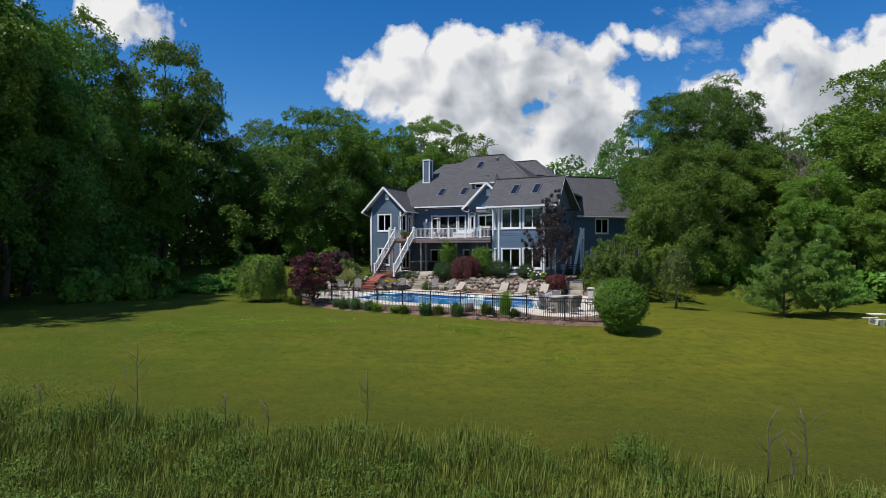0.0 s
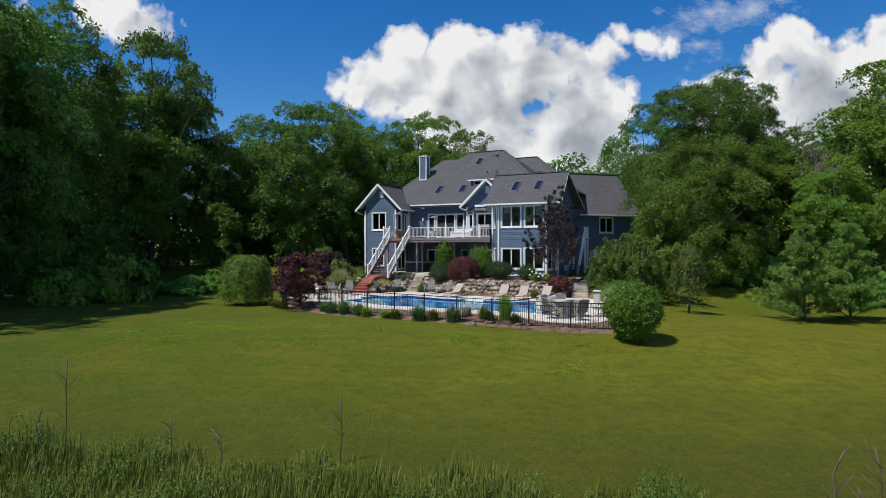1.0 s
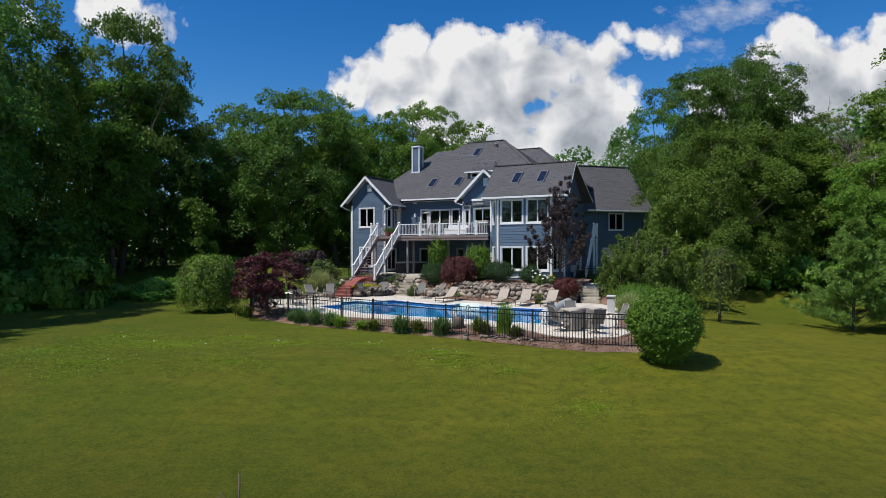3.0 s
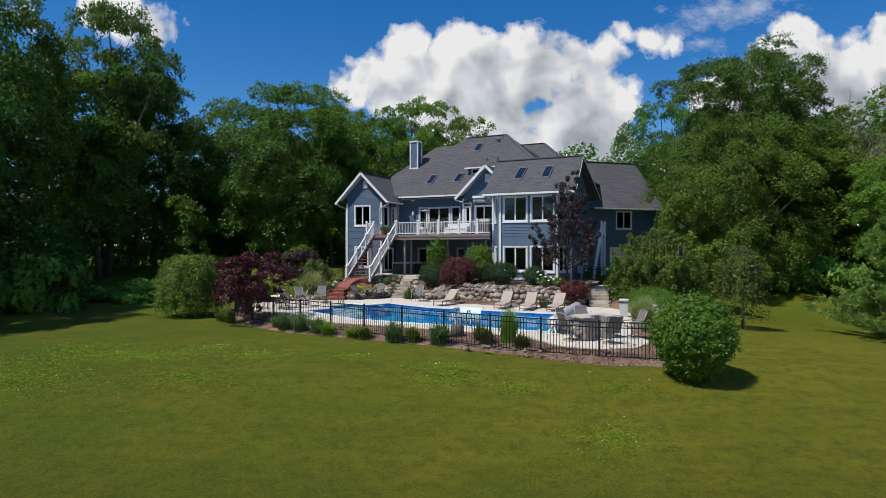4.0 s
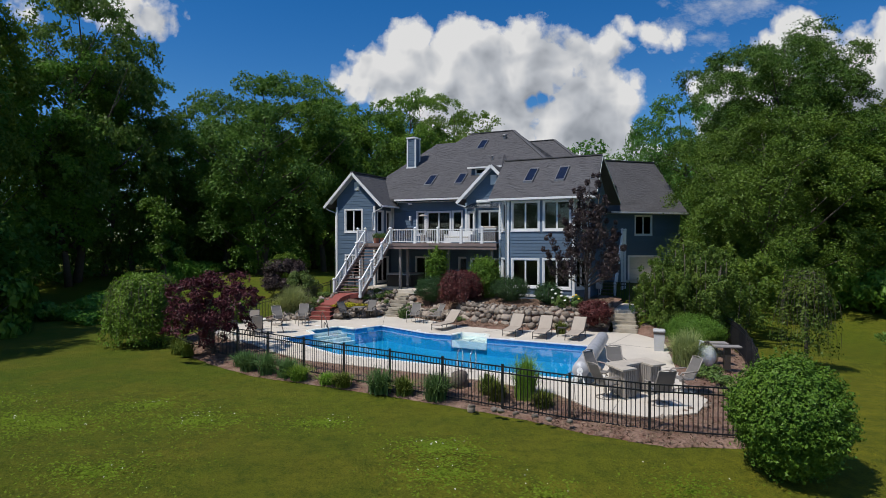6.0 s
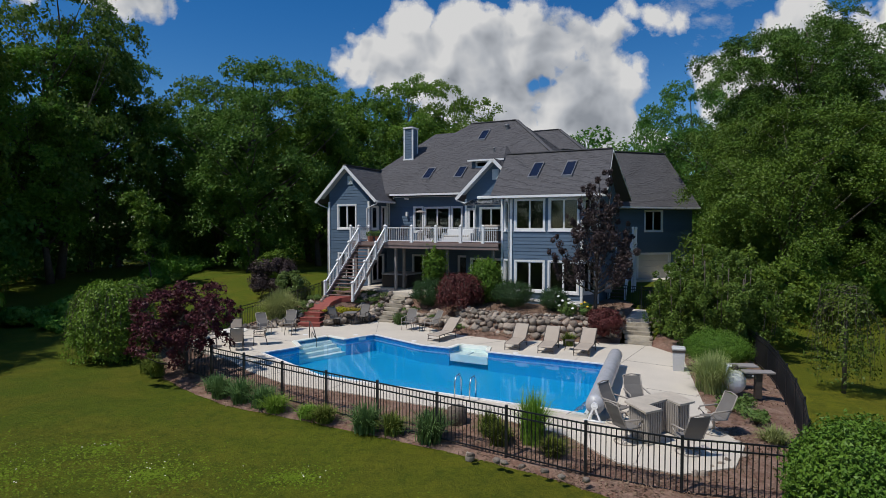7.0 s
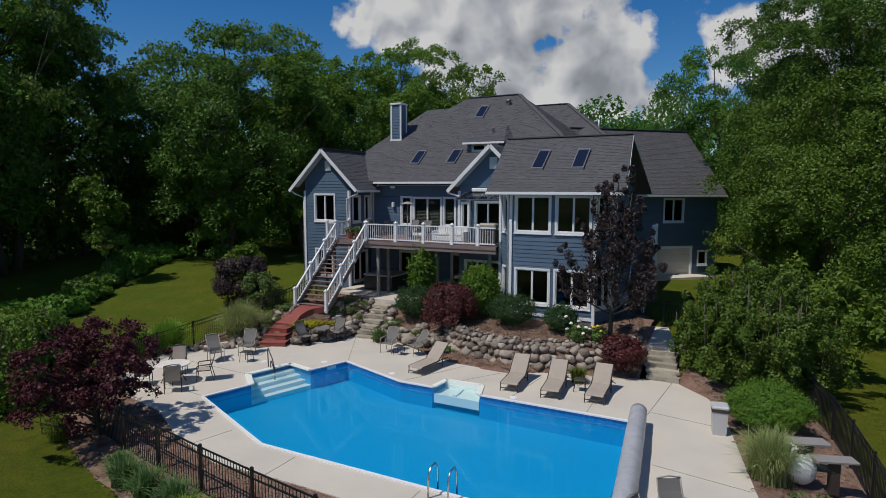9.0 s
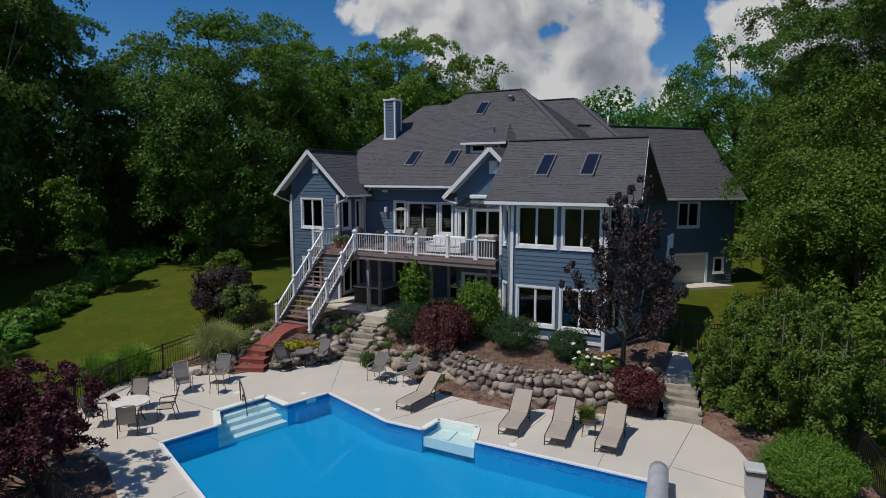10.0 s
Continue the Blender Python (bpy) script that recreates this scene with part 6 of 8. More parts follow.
    # the painted path from the steps up to the deck stair
    line, z = along([(-7.52, 0.85), (-7.6, 1.5), (-7.45, 2.4), (-7.25, 3.3)], 15), 0.66
    vs = []
    for i, a in enumerate(line):
        d = (line[min(i + 1, 15)] - line[max(i - 1, 0)]).normalized()
        z = max(z + 0.01, bed_z(a.x, a.y) + 0.07)
        w = 0.52 + 0.45 * smoothstep(9, 14, i)
        for q in (-w, w):
            vs += [(a.x + d.y * q, a.y - d.x * q, z), (a.x + d.y * q, a.y - d.x * q, z - 0.3)]
    fs = [(0, 2, 3, 1), (60, 61, 63, 62)]
    for i in range(15):
        k = 4 * i
        fs += [(k, k + 4, k + 6, k + 2), (k, k + 1, k + 5, k + 4), (k + 2, k + 6, k + 7, k + 3)]
    part("ramp", (vs, fs), MAT["redwood"], red)


build_beds()
build_terrace()
build_stone()


# ---- fences ----
vs_, fs_ = [], []
tube(vs_, fs_, [(0, 0, 0.06), (0, 0, 1.3)], [0.0125, 0.0125], 4)
PICKET = mesh_from("picket", vs_, fs_, MAT["darkmetal"])


def fence(name, line, label, height=1.3, level=None, single=False):
    """Black metal fence: posts at even bays, three rails and thin pickets a bay."""
    ob = thing(name, FRAME, label, "fence")
    D = MAT["darkmetal"]
    total = sum((Vector(b) - Vector(a)).length for a, b in zip(line, line[1:]))
    n = max(1, round(total / 2.1))
    posts = along(line, n)
    zz = [(level(p.x, p.y) if level else local_ground(p.x, p.y) + 0.02) for p in posts]
    for i, p in enumerate(posts):
        part("post", boxed(p.x - 0.032, p.x + 0.032, p.y - 0.032, p.y + 0.032, zz[i] - 0.1, zz[i] + height + 0.06), D, ob)
    for i in range(n):
        a, b = Vector((*posts[i], zz[i])), Vector((*posts[i + 1], zz[i + 1]))
        for h in (0.12, height - 0.2, height - 0.02):
            beam("rail", ob, a + Vector((0, 0, h)), b + Vector((0, 0, h)), 0.03, 0.035, D)
        vs, fs = [], []
        m = max(2, int((b - a).length / 0.115))
        for k in range(1, m):
            q = a.lerp(b, k / m)
            if single:
                p = part("picket", PICKET, None, ob)
                p.location = q
            else:
                tube(vs, fs, [q + Vector((0, 0, 0.06)), q + Vector((0, 0, height))], [0.0125, 0.0125], 4)
        if vs:
            part("picket_run", (vs, fs), D, ob)["kind"] = "stuff"
    return ob


fence("pool_fence", [(-9.7, -6.4), (-8.0, -8.7), (-6.0, -10.0), (-4.2, -10.5), (-2.2, -11.0), (0.0, -11.35), (2.15, -11.7), (4.3, -12.0), (6.4, -12.25), (8.4, -12.45), (10.45, -12.65), (11.8, -12.9), (13.85, -12.85), (15.5, -12.4)],
      "black metal picket fence along the pool patio", level=lambda u, v: local_ground(u, v) + 0.06, single=True)
fence("pool_fence", [(15.5, -12.4), (16.05, -10.2), (16.1, -7.2), (15.98, -5.5), (15.9, -3.7), (15.6, -0.4), (15.0, 2.9), (14.3, 6.0)], "black metal picket fence curving past the equipment bed", level=lambda u, v: local_ground(u, v) + 0.06)
fence("pool_fence", [(-9.7, -6.4), (-10.3, -4.0), (-10.5, -2.2), (-10.4, -0.2), (-10.2, 1.8), (-9.9, 3.6), (-10.0, 6.2), (-10.9, 8.5)], "black metal picket fence on the sloping side lawn")
fence("gate_fence", [(7.5, 9.0), (8.6, 8.25), (9.75, 7.9), (10.6, 7.6), (11.4, 8.6)], "black metal gate and fence at the walkway", 1.25, level=lambda u, v: 1.0)


# ---- garden plants ----
def blades(name, m, label, height, spread, count, width, mat, seed, category="ornamental grass", group="", arch=0.7, flower=None):
    """A tuft of arching blades rising from one foot."""
    rng = np.random.default_rng(seed)
    ob = thing(name, m, label, category, group)
    vs, fs = [], []
    for _ in range(count):
        a = rng.uniform(0, 6.283)
        r = spread * rng.uniform(0.15, 1.0)
        h = height * rng.uniform(0.6, 1.08)
        foot = Vector((rng.normal(scale=spread * 0.16), rng.normal(scale=spread * 0.16), -0.03))
        d = Vector((math.cos(a), math.sin(a), 0))
        side = Vector((-d.y, d.x, 0)) * width * rng.uniform(0.6, 1.2) / 2
        k = len(vs)
        n = 4
        for i in range(n + 1):
            t = i / n
            out = r * t ** 1.8
            z = h * (t - arch * 0.45 * t ** 3 * (r / spread))
            p = foot + d * out + Vector((0, 0, z))
            w = side * (1 - 0.92 * t ** 2)
            vs += [tuple(p - w), tuple(p + w)]
        fs += [(k + 2 * i, k + 2 * i + 1, k + 2 * i + 3, k + 2 * i + 2) for i in range(n)]
    b = part("blade_tuft", mesh_from("blade_tuft", vs, fs, MAT[mat], True), None, ob)
    b["kind"] = "stuff"
    return ob


def shrub(name, m, label, height, radius, count, leaf, mat, seed, low=0.0, category="shrub", group="", clumps=50, lump=0.18, limbs=9, clump_size=0.3, droop=0.0, flat=1.0):
    """A bush of leaf clumps on a few stems."""
    rng = np.random.default_rng(seed)
    ob = thing(name, m, label, category, group)
    pts, nms, mids = [], [], []
    lobes = rng.normal(size=(8, 3))
    lobes /= np.linalg.norm(lobes, axis=1, keepdims=True)
    wt = rng.uniform(-lump, lump, 8)
    zc = (height + low) / 2
    for i in range(clumps):
        d = rng.normal(size=3)
        d /= np.linalg.norm(d)
        k = (1.0 + float(np.sum(wt * np.maximum(0, lobes @ d) ** 2))) * rng.uniform(0.55, 1.0) ** 0.5
        s = radius * clump_size * rng.uniform(0.7, 1.25)
        hr = (height - low) / 2
        c = np.array([d[0] * (radius - s * 0.5) * k, d[1] * (radius - s * 0.5) * k, zc + d[2] * max(0.1, hr - s * 0.4) * k * flat])
        c[2] = max(c[2], low + s * 0.45)
        p, nm = clump_points(rng, c, s, int(1.5 * count / clumps), 0.85, 0.35)
        pts.append(p), nms.append(nm + d * 0.9), mids.append(c)
    p, nm = np.concatenate(pts), np.concatenate(nms)
    keep = p[:, 2] > 0.02
    part("foliage", leaf_mesh("foliage", p[keep], nm[keep], leaf, MAT[mat], rng, droop=droop), None, ob)
    for k in rng.permutation(len(mids))[:limbs]:
        e = Vector(mids[k])
        pipe("stem", ob, [(e.x * 0.06, e.y * 0.06, -0.05), (e.x * 0.35, e.y * 0.35, e.z * 0.55), tuple(e)], 0.018, MAT["bark"], 5)
    return ob


def shoot_shrub(name, m, label, height, radius, shoots, per, leaf, mat, seed, length=0.4, up=0.7, slim=0.6, lump=0.12, category="shrub", group=""):
    """A dense bush whose skin is a brush of short leafy shoots pointing up and out."""
    rng = np.random.default_rng(seed)
    ob = thing(name, m, label, category, group)
    d = rng.normal(size=(shoots, 3))
    d /= np.linalg.norm(d, axis=1, keepdims=True)
    swell = np.array([1.0 + lump * (noise.noise(Vector(q) * 1.6 + Vector((seed, 0, 0))) + 0.6 * noise.noise(Vector(q) * 4.0 + Vector((0, seed, 0)))) for q in d.tolist()])[:, None]
    depth = rng.uniform(0.35, 1.0, size=(shoots, 1)) ** 0.4
    waist = np.where(d[:, 2:] < 0, 1.0 - 0.16 * d[:, 2:] ** 2, 1.0)
    base = d * np.array((radius, radius, height * 0.5)) * swell * depth * np.concatenate([waist, waist, np.ones_like(waist)], axis=1) * 0.86
    base[:, 2] += height * 0.49
    way = d * 0.75 + np.array((0, 0, up)) + rng.normal(scale=0.3, size=(shoots, 3))
    way /= np.linalg.norm(way, axis=1, keepdims=True)
    span = length * rng.uniform(0.5, 1.25, size=(shoots, 1, 1))
    t = rng.uniform(0.0, 1.0, size=(shoots, per, 1))
    p = (base[:, None] + way[:, None] * span * t + rng.normal(scale=0.16 * length, size=(shoots, per, 3)) * (1.1 - t)).reshape(-1, 3)
    nm = (d[:, None] * 0.5 + way[:, None] * 0.5 + rng.normal(scale=0.6, size=(shoots, per, 3))).reshape(-1, 3)
    keep = p[:, 2] > 0.03
    part("foliage", leaf_mesh("foliage", p[keep], nm[keep], leaf, MAT[mat], rng, slim), None, ob)
    for k in range(0, shoots, max(1, shoots // 9)):
        e = Vector(base[k])
        if e.z > 0.2:
            pipe("stem", ob, [(e.x * 0.06, e.y * 0.06, -0.05), (e.x * 0.35, e.y * 0.35, e.z * 0.55), tuple(e)], 0.018, MAT["bark"], 5)
    return ob


def spikes_tree():
    """Dusky crabapple: upright shoots over an open, twiggy crown."""
    rng = np.random.default_rng(34)
    ob = thing("crabapple_tree", spot(7.95, 3.7, 0.95) @ Matrix.Diagonal((0.88, 0.88, 0.95, 1)), "dusky purple crabapple with open upright shoots", "tree")
    pts, nms, mids = [], [], []
    shoots = [(0.2, 0.0, 7.9), (-0.35, 0.3, 7.2), (0.9, 0.2, 7.6), (-0.8, -0.2, 6.6), (1.3, -0.3, 6.3), (0.4, 0.8, 6.9), (-1.5, 0.1, 5.4), (1.9, 0.2, 5.0), (-2.4, -0.4, 4.2), (2.3, -0.2, 3.9), (0.1, -1.1, 5.6), (0.8, 1.3, 5.6), (-2.7, -0.3, 3.2), (1.7, 0.9, 4.4), (-1.2, 0.9, 5.0), (0.6, -0.7, 4.6), (2.1, -0.9, 3.0), (-0.9, -1.0, 3.6)]
    vs, fs = [], []
    tube(vs, fs, [(0, 0, -0.1), (0.03, 0.02, 1.2), (0.1, 0.0, 2.6), (0.15, 0, 4.6), (0.2, 0, 7.7)], [0.13, 0.1, 0.08, 0.05, 0.01], 8)
    for x, y, z in shoots:
        a, b = Vector((0.06, 0.0, max(1.3, z * 0.38))), Vector((x, y, z))
        mid = a.lerp(b, 0.5) + Vector((x * 0.15, y * 0.15, -0.1))
        tube(vs, fs, [a, mid, b], [0.045, 0.03, 0.006], 5)
        for i in range(11):
            f = 0.40 + 0.6 * i / 10
            c = (mid.lerp(b, (f - 0.5) * 2) if f > 0.5 else a.lerp(mid, f * 2)) + Vector(rng.normal(scale=0.17, size=3))
            p, nm = clump_points(rng, c, (0.44 - 0.30 * (f - 0.4) / 0.6) * rng.uniform(0.6, 1.2), 84, 1.2, 0.3)
            pts.append(p), nms.append(nm)
    part("trunk", mesh_from("trunk", vs, fs, MAT["bark"], True), None, ob)
    part("crown", leaf_mesh("crown", np.concatenate(pts), np.concatenate(nms), 0.115, MAT["leaf_plum"], rng), None, ob)


def serviceberry():
    """A tall loose bush, broad at the foot, with many upright leafy shoots."""
    rng = np.random.default_rng(35)
    ob = thing("serviceberry", on_ground(13.75, 45.7), "large loose green shrub beside the stone steps", "shrub")
    pts, nms = [], []
    for k in range(150):
        a, f = rng.uniform(0, 6.283), rng.uniform(0.0, 1.0) ** 0.6
        top = (4.9 - 2.5 * f ** 1.7) * rng.uniform(0.82, 1.06)
        foot = Vector((0.5 * f * math.cos(a), 0.5 * f * math.sin(a), -0.05))
        r = 3.15 * f * rng.uniform(0.85, 1.05)
        head = Vector((r * math.cos(a), r * math.sin(a), top))
        belly = Vector((r * 0.95 * math.cos(a), r * 0.95 * math.sin(a), top * 0.3))
        if k % 4 == 0:
            pipe("stem", ob, [tuple(foot), tuple(belly), tuple(head)], 0.02, MAT["bark"], 5)
        for i in range(9):
            t = rng.uniform(0.12, 1.0)
            c = foot.lerp(belly, t * 2) if t < 0.5 else belly.lerp(head, t * 2 - 1)
            c = np.array(c) + rng.normal(scale=0.13, size=3)
            p, nm = clump_points(rng, c, 0.34 * rng.uniform(0.6, 1.15) * (1.25 - 0.6 * t), 70, 1.1, 0.4)
            pts.append(p), nms.append(nm + np.array((math.cos(a), math.sin(a), 0)) * 0.4)
    p, nm = np.concatenate(pts), np.concatenate(nms)
    keep = p[:, 2] > 0.02
    part("foliage", leaf_mesh("foliage", p[keep], nm[keep], 0.10, MAT["leaf_service"], rng), None, ob)


def weeper(name, m, label, height, radius, strands, mat, seed, leaf=0.12, per=26, trunk=0.05):
    """A weeping tree or shrub: arching branches that hang to the ground, set with leaves."""
    rng = np.random.default_rng(seed)
    ob = thing(name, m, label, "weeping tree")
    vs, fs, pts, nms = [], [], [], []
    tube(vs, fs, [(0, 0, -0.1), (0.04, 0.02, height * 0.5), (0.1, 0, height * 0.86)], [trunk, trunk * 0.8, trunk * 0.4], 7)
    for _ in range(strands):
        a = rng.uniform(0, 6.283)
        r = radius * rng.uniform(0.45, 1.0)
        top = height * rng.uniform(0.72, 1.0)
        end = height * rng.uniform(0.02, 0.4)
        d = Vector((math.cos(a), math.sin(a), 0))
        line = []
        for i in range(8):
            t = i / 7
            out = r * (1 - (1 - t) ** 2.2)
            z = top * (1 - (t - 0.25) ** 2 * 0.4) if t < 0.45 else top * 0.985 - (top * 0.985 - end) * ((t - 0.45) / 0.55) ** 1.25
            line.append(d * out + Vector((rng.normal(scale=0.04), rng.normal(scale=0.04), z)))
        tube(vs, fs, line, [0.016 * (1 - 0.8 * i / 7) for i in range(8)], 4)
        for i in range(per):
            t = rng.uniform(0.15, 1.0) * 7
            k = min(6, int(t))
            c = line[k].lerp(line[k + 1], t - k)
            pts.append(np.array(c)[None] + rng.normal(scale=0.09, size=(5, 3)))
            nms.append(rng.normal(scale=0.6, size=(5, 3)) + np.array((d.x, d.y, 0.5)))
    part("branch_frame", mesh_from("branch_frame", vs, fs, MAT["bark"], True), None, ob)
    p = np.concatenate(pts)
    part("foliage", leaf_mesh("foliage", p, np.concatenate(nms), leaf, MAT[mat], rng, droop=1.2), None, ob)
    return ob


def pine(m, label, height, radius, seed):
    rng = np.random.default_rng(seed)
    ob = thing("pine", m, label, "pine tree", "young pines")
    vs, fs, pts, nms = [], [], [], []
    tube(vs, fs, [(0, 0, -0.1), (0, 0, height * 0.5), (0, 0, height)], [0.09, 0.05, 0.01], 7)
    z = 0.25
    while z < height - 0.1:
        f = (z / height)
        r = radius * (1 - f) ** 1.0 * rng.uniform(0.85, 1.1) + 0.12
        for k in range(int(6 + 4 * (1 - f))):
            a = rng.uniform(0, 6.283)
            d = Vector((math.cos(a), math.sin(a), 0))
            b = Vector((0, 0, z))
            e = b + d * r * rng.uniform(0.75, 1.1) + Vector((0, 0, r * rng.uniform(0.25, 0.5)))
            tube(vs, fs, [b, e], [0.018, 0.004], 4)
            for i in range(13):
                t = rng.uniform(0.3, 1.05)
                c = np.array(b.lerp(e, t))
                n = 22
                dirs = rng.normal(size=(n, 3)) + np.array((d.x, d.y, 0.9)) * 1.1
                dirs /= np.linalg.norm(dirs, axis=1, keepdims=True)
                pts.append(c + dirs * 0.11 + rng.normal(scale=0.07, size=(n, 3)))
                nms.append(np.cross(dirs, rng.normal(size=(n, 3))))
        z += height * 0.05 + 0.06
    part("trunk", mesh_from("trunk", vs, fs, MAT["bark"], True), None, ob)
    part("needles", leaf_mesh("needles", np.concatenate(pts), np.concatenate(nms), 0.24, MAT["needle"], rng, slim=0.2), None, ob)


def flowers(parent, spots, size, mat):
    rng = np.random.default_rng(4)
    for x, y, z in spots:
        bm = bmesh.new()
        bmesh.ops.create_icosphere(bm, subdivisions=1, radius=size, matrix=Matrix.Translation((x, y, z)) @ Matrix.Diagonal((1, 1, 0.6, 1)))
        for v in bm.verts:
            v.co += Vector(rng.normal(scale=size * 0.15, size=3))
        part("flower", bm, MAT[mat], parent)


def bed_spot(u, v, turn=0.0, size=1.0):
    return FRAME @ Matrix.Translation((u, v, bed_z(u, v) - 0.03)) @ pose(0, 0, 0, 0, 0, turn) @ Matrix.Diagonal((size, size, size, 1))


def lawn_spot(u, v, turn=0.0, lift=0.0):
    return FRAME @ Matrix.Translation((u, v, local_ground(u, v) + lift)) @ pose(0, 0, 0, 0, 0, turn)


shoot_shrub("round_shrub", on_ground(8.55, 28.2), "rounded bright green bush on the lawn", 2.62, 1.24, 6200, 13, 0.068, "leaf_shrub", 31, 0.34, 0.75)
weeper("weeping_shrub", on_ground(-13.4, 43.5), "dome of weeping light green foliage", 3.35, 1.85, 380, "leaf_weep", 32, 0.10, 22)
tree("japanese_maple", on_ground(-9.0, 40.7), "dark red Japanese maple in a mulch bed", 3.75, 0.85, 1.65, 170, 120, 0.10, "leaf_red", 33, 0.08, 40, clump_size=0.15, lump=0.35)
spikes_tree()
serviceberry()
pine(on_ground(23.0, 39.6), "young white pine with soft blue-green needles", 6.2, 2.9, 36)
pine(on_ground(26.6, 40.6), "young white pine with soft blue-green needles", 6.4, 2.6, 37)
weeper("weeping_birch", on_ground(15.5, 39.0), "small weeping tree with arching bare tips", 4.0, 1.25, 52, "leaf_service", 38, 0.10, 16, 0.08)
tree("young_tree", on_ground(17.7, 48.2), "young green tree with layered branches on the side lawn", 4.6, 1.3, 2.0, 45, 90, 0.2, "leaf", 39, 0.06, 20)
shoot_shrub("boxwood", spot(13.75, -0.9, 0.0), "dense bright green spreading shrub by the patio", 1.4, 1.3, 4200, 12, 0.06, "leaf_shrub", 40, 0.34, 1.0, 0.4, 0.2)
# terrace shrubs
shoot_shrub("yew_shrub", bed_spot(-2.3, 5.0), "dark green rounded yew below the deck", 1.75, 1.15, 1500, 11, 0.075, "leaf_yew", 41, 0.3, 0.7, 0.4, 0.25, group="terrace shrubs")
shoot_shrub("climbing_vine", bed_spot(-2.6, 6.3), "bright green vine climbing to the deck", 3.3, 0.62, 700, 9, 0.12, "leaf", 42, 0.4, 0.4, 0.7, 0.7)
shoot_shrub("yew_shrub", bed_spot(-0.8, 5.6), "dark green rounded yew below the deck", 1.6, 1.1, 1400, 11, 0.075, "leaf_yew", 43, 0.3, 0.7, 0.4, 0.25, group="terrace shrubs")
weeper("laceleaf_maple", bed_spot(0.35, 3.7), "weeping dark red laceleaf maple over the boulders", 1.85, 1.35, 260, "leaf_red", 44, 0.10, 14, 0.05)
shoot_shrub("lilac_shrub", bed_spot(1.25, 5.4), "tall leafy green lilac at the deck's corner", 2.7, 0.95, 800, 10, 0.12, "leaf", 45, 0.45, 0.8, 0.65, 0.5, group="terrace shrubs")
shoot_shrub("yew_shrub", bed_spot(3.35, 4.3), "dark green dense yew by the house", 1.5, 1.15, 1500, 11, 0.075, "leaf_yew", 46, 0.3, 0.7, 0.4, 0.25, group="terrace shrubs")
shoot_shrub("yew_shrub", bed_spot(5.7, 4.2), "small dark green yew under the window", 1.2, 0.8, 1000, 11, 0.075, "leaf_yew", 47, 0.3, 0.7, 0.4, 0.25, group="terrace shrubs")
shrub("barberry", bed_spot(8.5, 2.75), "dusky red barberry beside the stone steps", 1.5, 0.95, 5500, 0.09, "leaf_red", 48, lump=0.3)
r1 = shrub("rose_bush", bed_spot(6.75, 3.1), "white flowering rose bush on the boulder wall", 0.8, 0.5, 1600, 0.07, "leaf_olive", 49)
flowers(r1, [(0.1, -0.3, 0.75), (-0.25, -0.2, 0.85), (0.35, -0.1, 0.7), (0.0, 0.1, 0.9), (-0.4, -0.3, 0.6), (0.3, -0.35, 0.5), (-0.6, 0.3, 1.0), (0.45, 0.1, 0.6)], 0.09, "petal_white")
r2 = shrub("rose_bush", bed_spot(7.55, 3.4), "yellow flowering rose bush under the crabapple", 0.75, 0.4, 1100, 0.07, "leaf_olive", 50)
flowers(r2, [(0.0, -0.2, 0.8), (0.15, -0.25, 0.6), (-0.2, -0.1, 0.7)], 0.08, "petal_yellow")
for i, (u, v, s) in enumerate(((-6.6, 1.6, 0.55), (-6.1, 2.3, 0.5), (-5.7, 2.6, 0.4), (-6.9, 1.2, 0.4))):
    shrub("golden_sedum", bed_spot(u, v), "mat of golden yellow groundcover among stones", 0.34, s, 900, 0.06, "leaf_yellow", 60 + i, clumps=24, group="golden groundcover", category="groundcover")
for i, (u, v, s) in enumerate(((-8.4, 1.1, 0.5), (-5.9, 3.9, 0.6), (-5.6, 4.8, 0.55), (-8.2, 0.4, 0.35), (-6.2, 3.3, 0.45), (1.2, 2.0, 0.3), (-5.3, 3.9, 0.5), (-8.9, 0.7, 0.5), (-8.7, 2.1, 0.5), (-3.2, 4.3, 0.5), (-8.5, 3.3, 0.45), (-2.5, 3.6, 0.4), (-1.4, 3.6, 0.35), (-6.4, 4.5, 0.5), (-9.2, 1.6, 0.6))):
    shrub("creeping_thyme", bed_spot(u, v), "low mat of green creeping groundcover", 0.26, s, 900, 0.06, "leaf_olive", 70 + i, clumps=24, group="low groundcover", category="groundcover")
shrub("dark_shrub", on_ground(-10.6, 58.6), "dusky red-brown shrub beside the stair fence", 2.9, 1.75, 8000, 0.13, "leaf_plum", 80, lump=0.3)
shrub("dark_shrub", on_ground(-9.2, 57.2), "loose green shrub beside the stair fence", 2.3, 1.2, 4500, 0.13, "leaf_olive", 81, lump=0.3)
shrub("dark_shrub", on_ground(-11.8, 62.5), "green shrub at the house's corner", 2.6, 1.3, 5000, 0.15, "leaf", 82, lump=0.3)
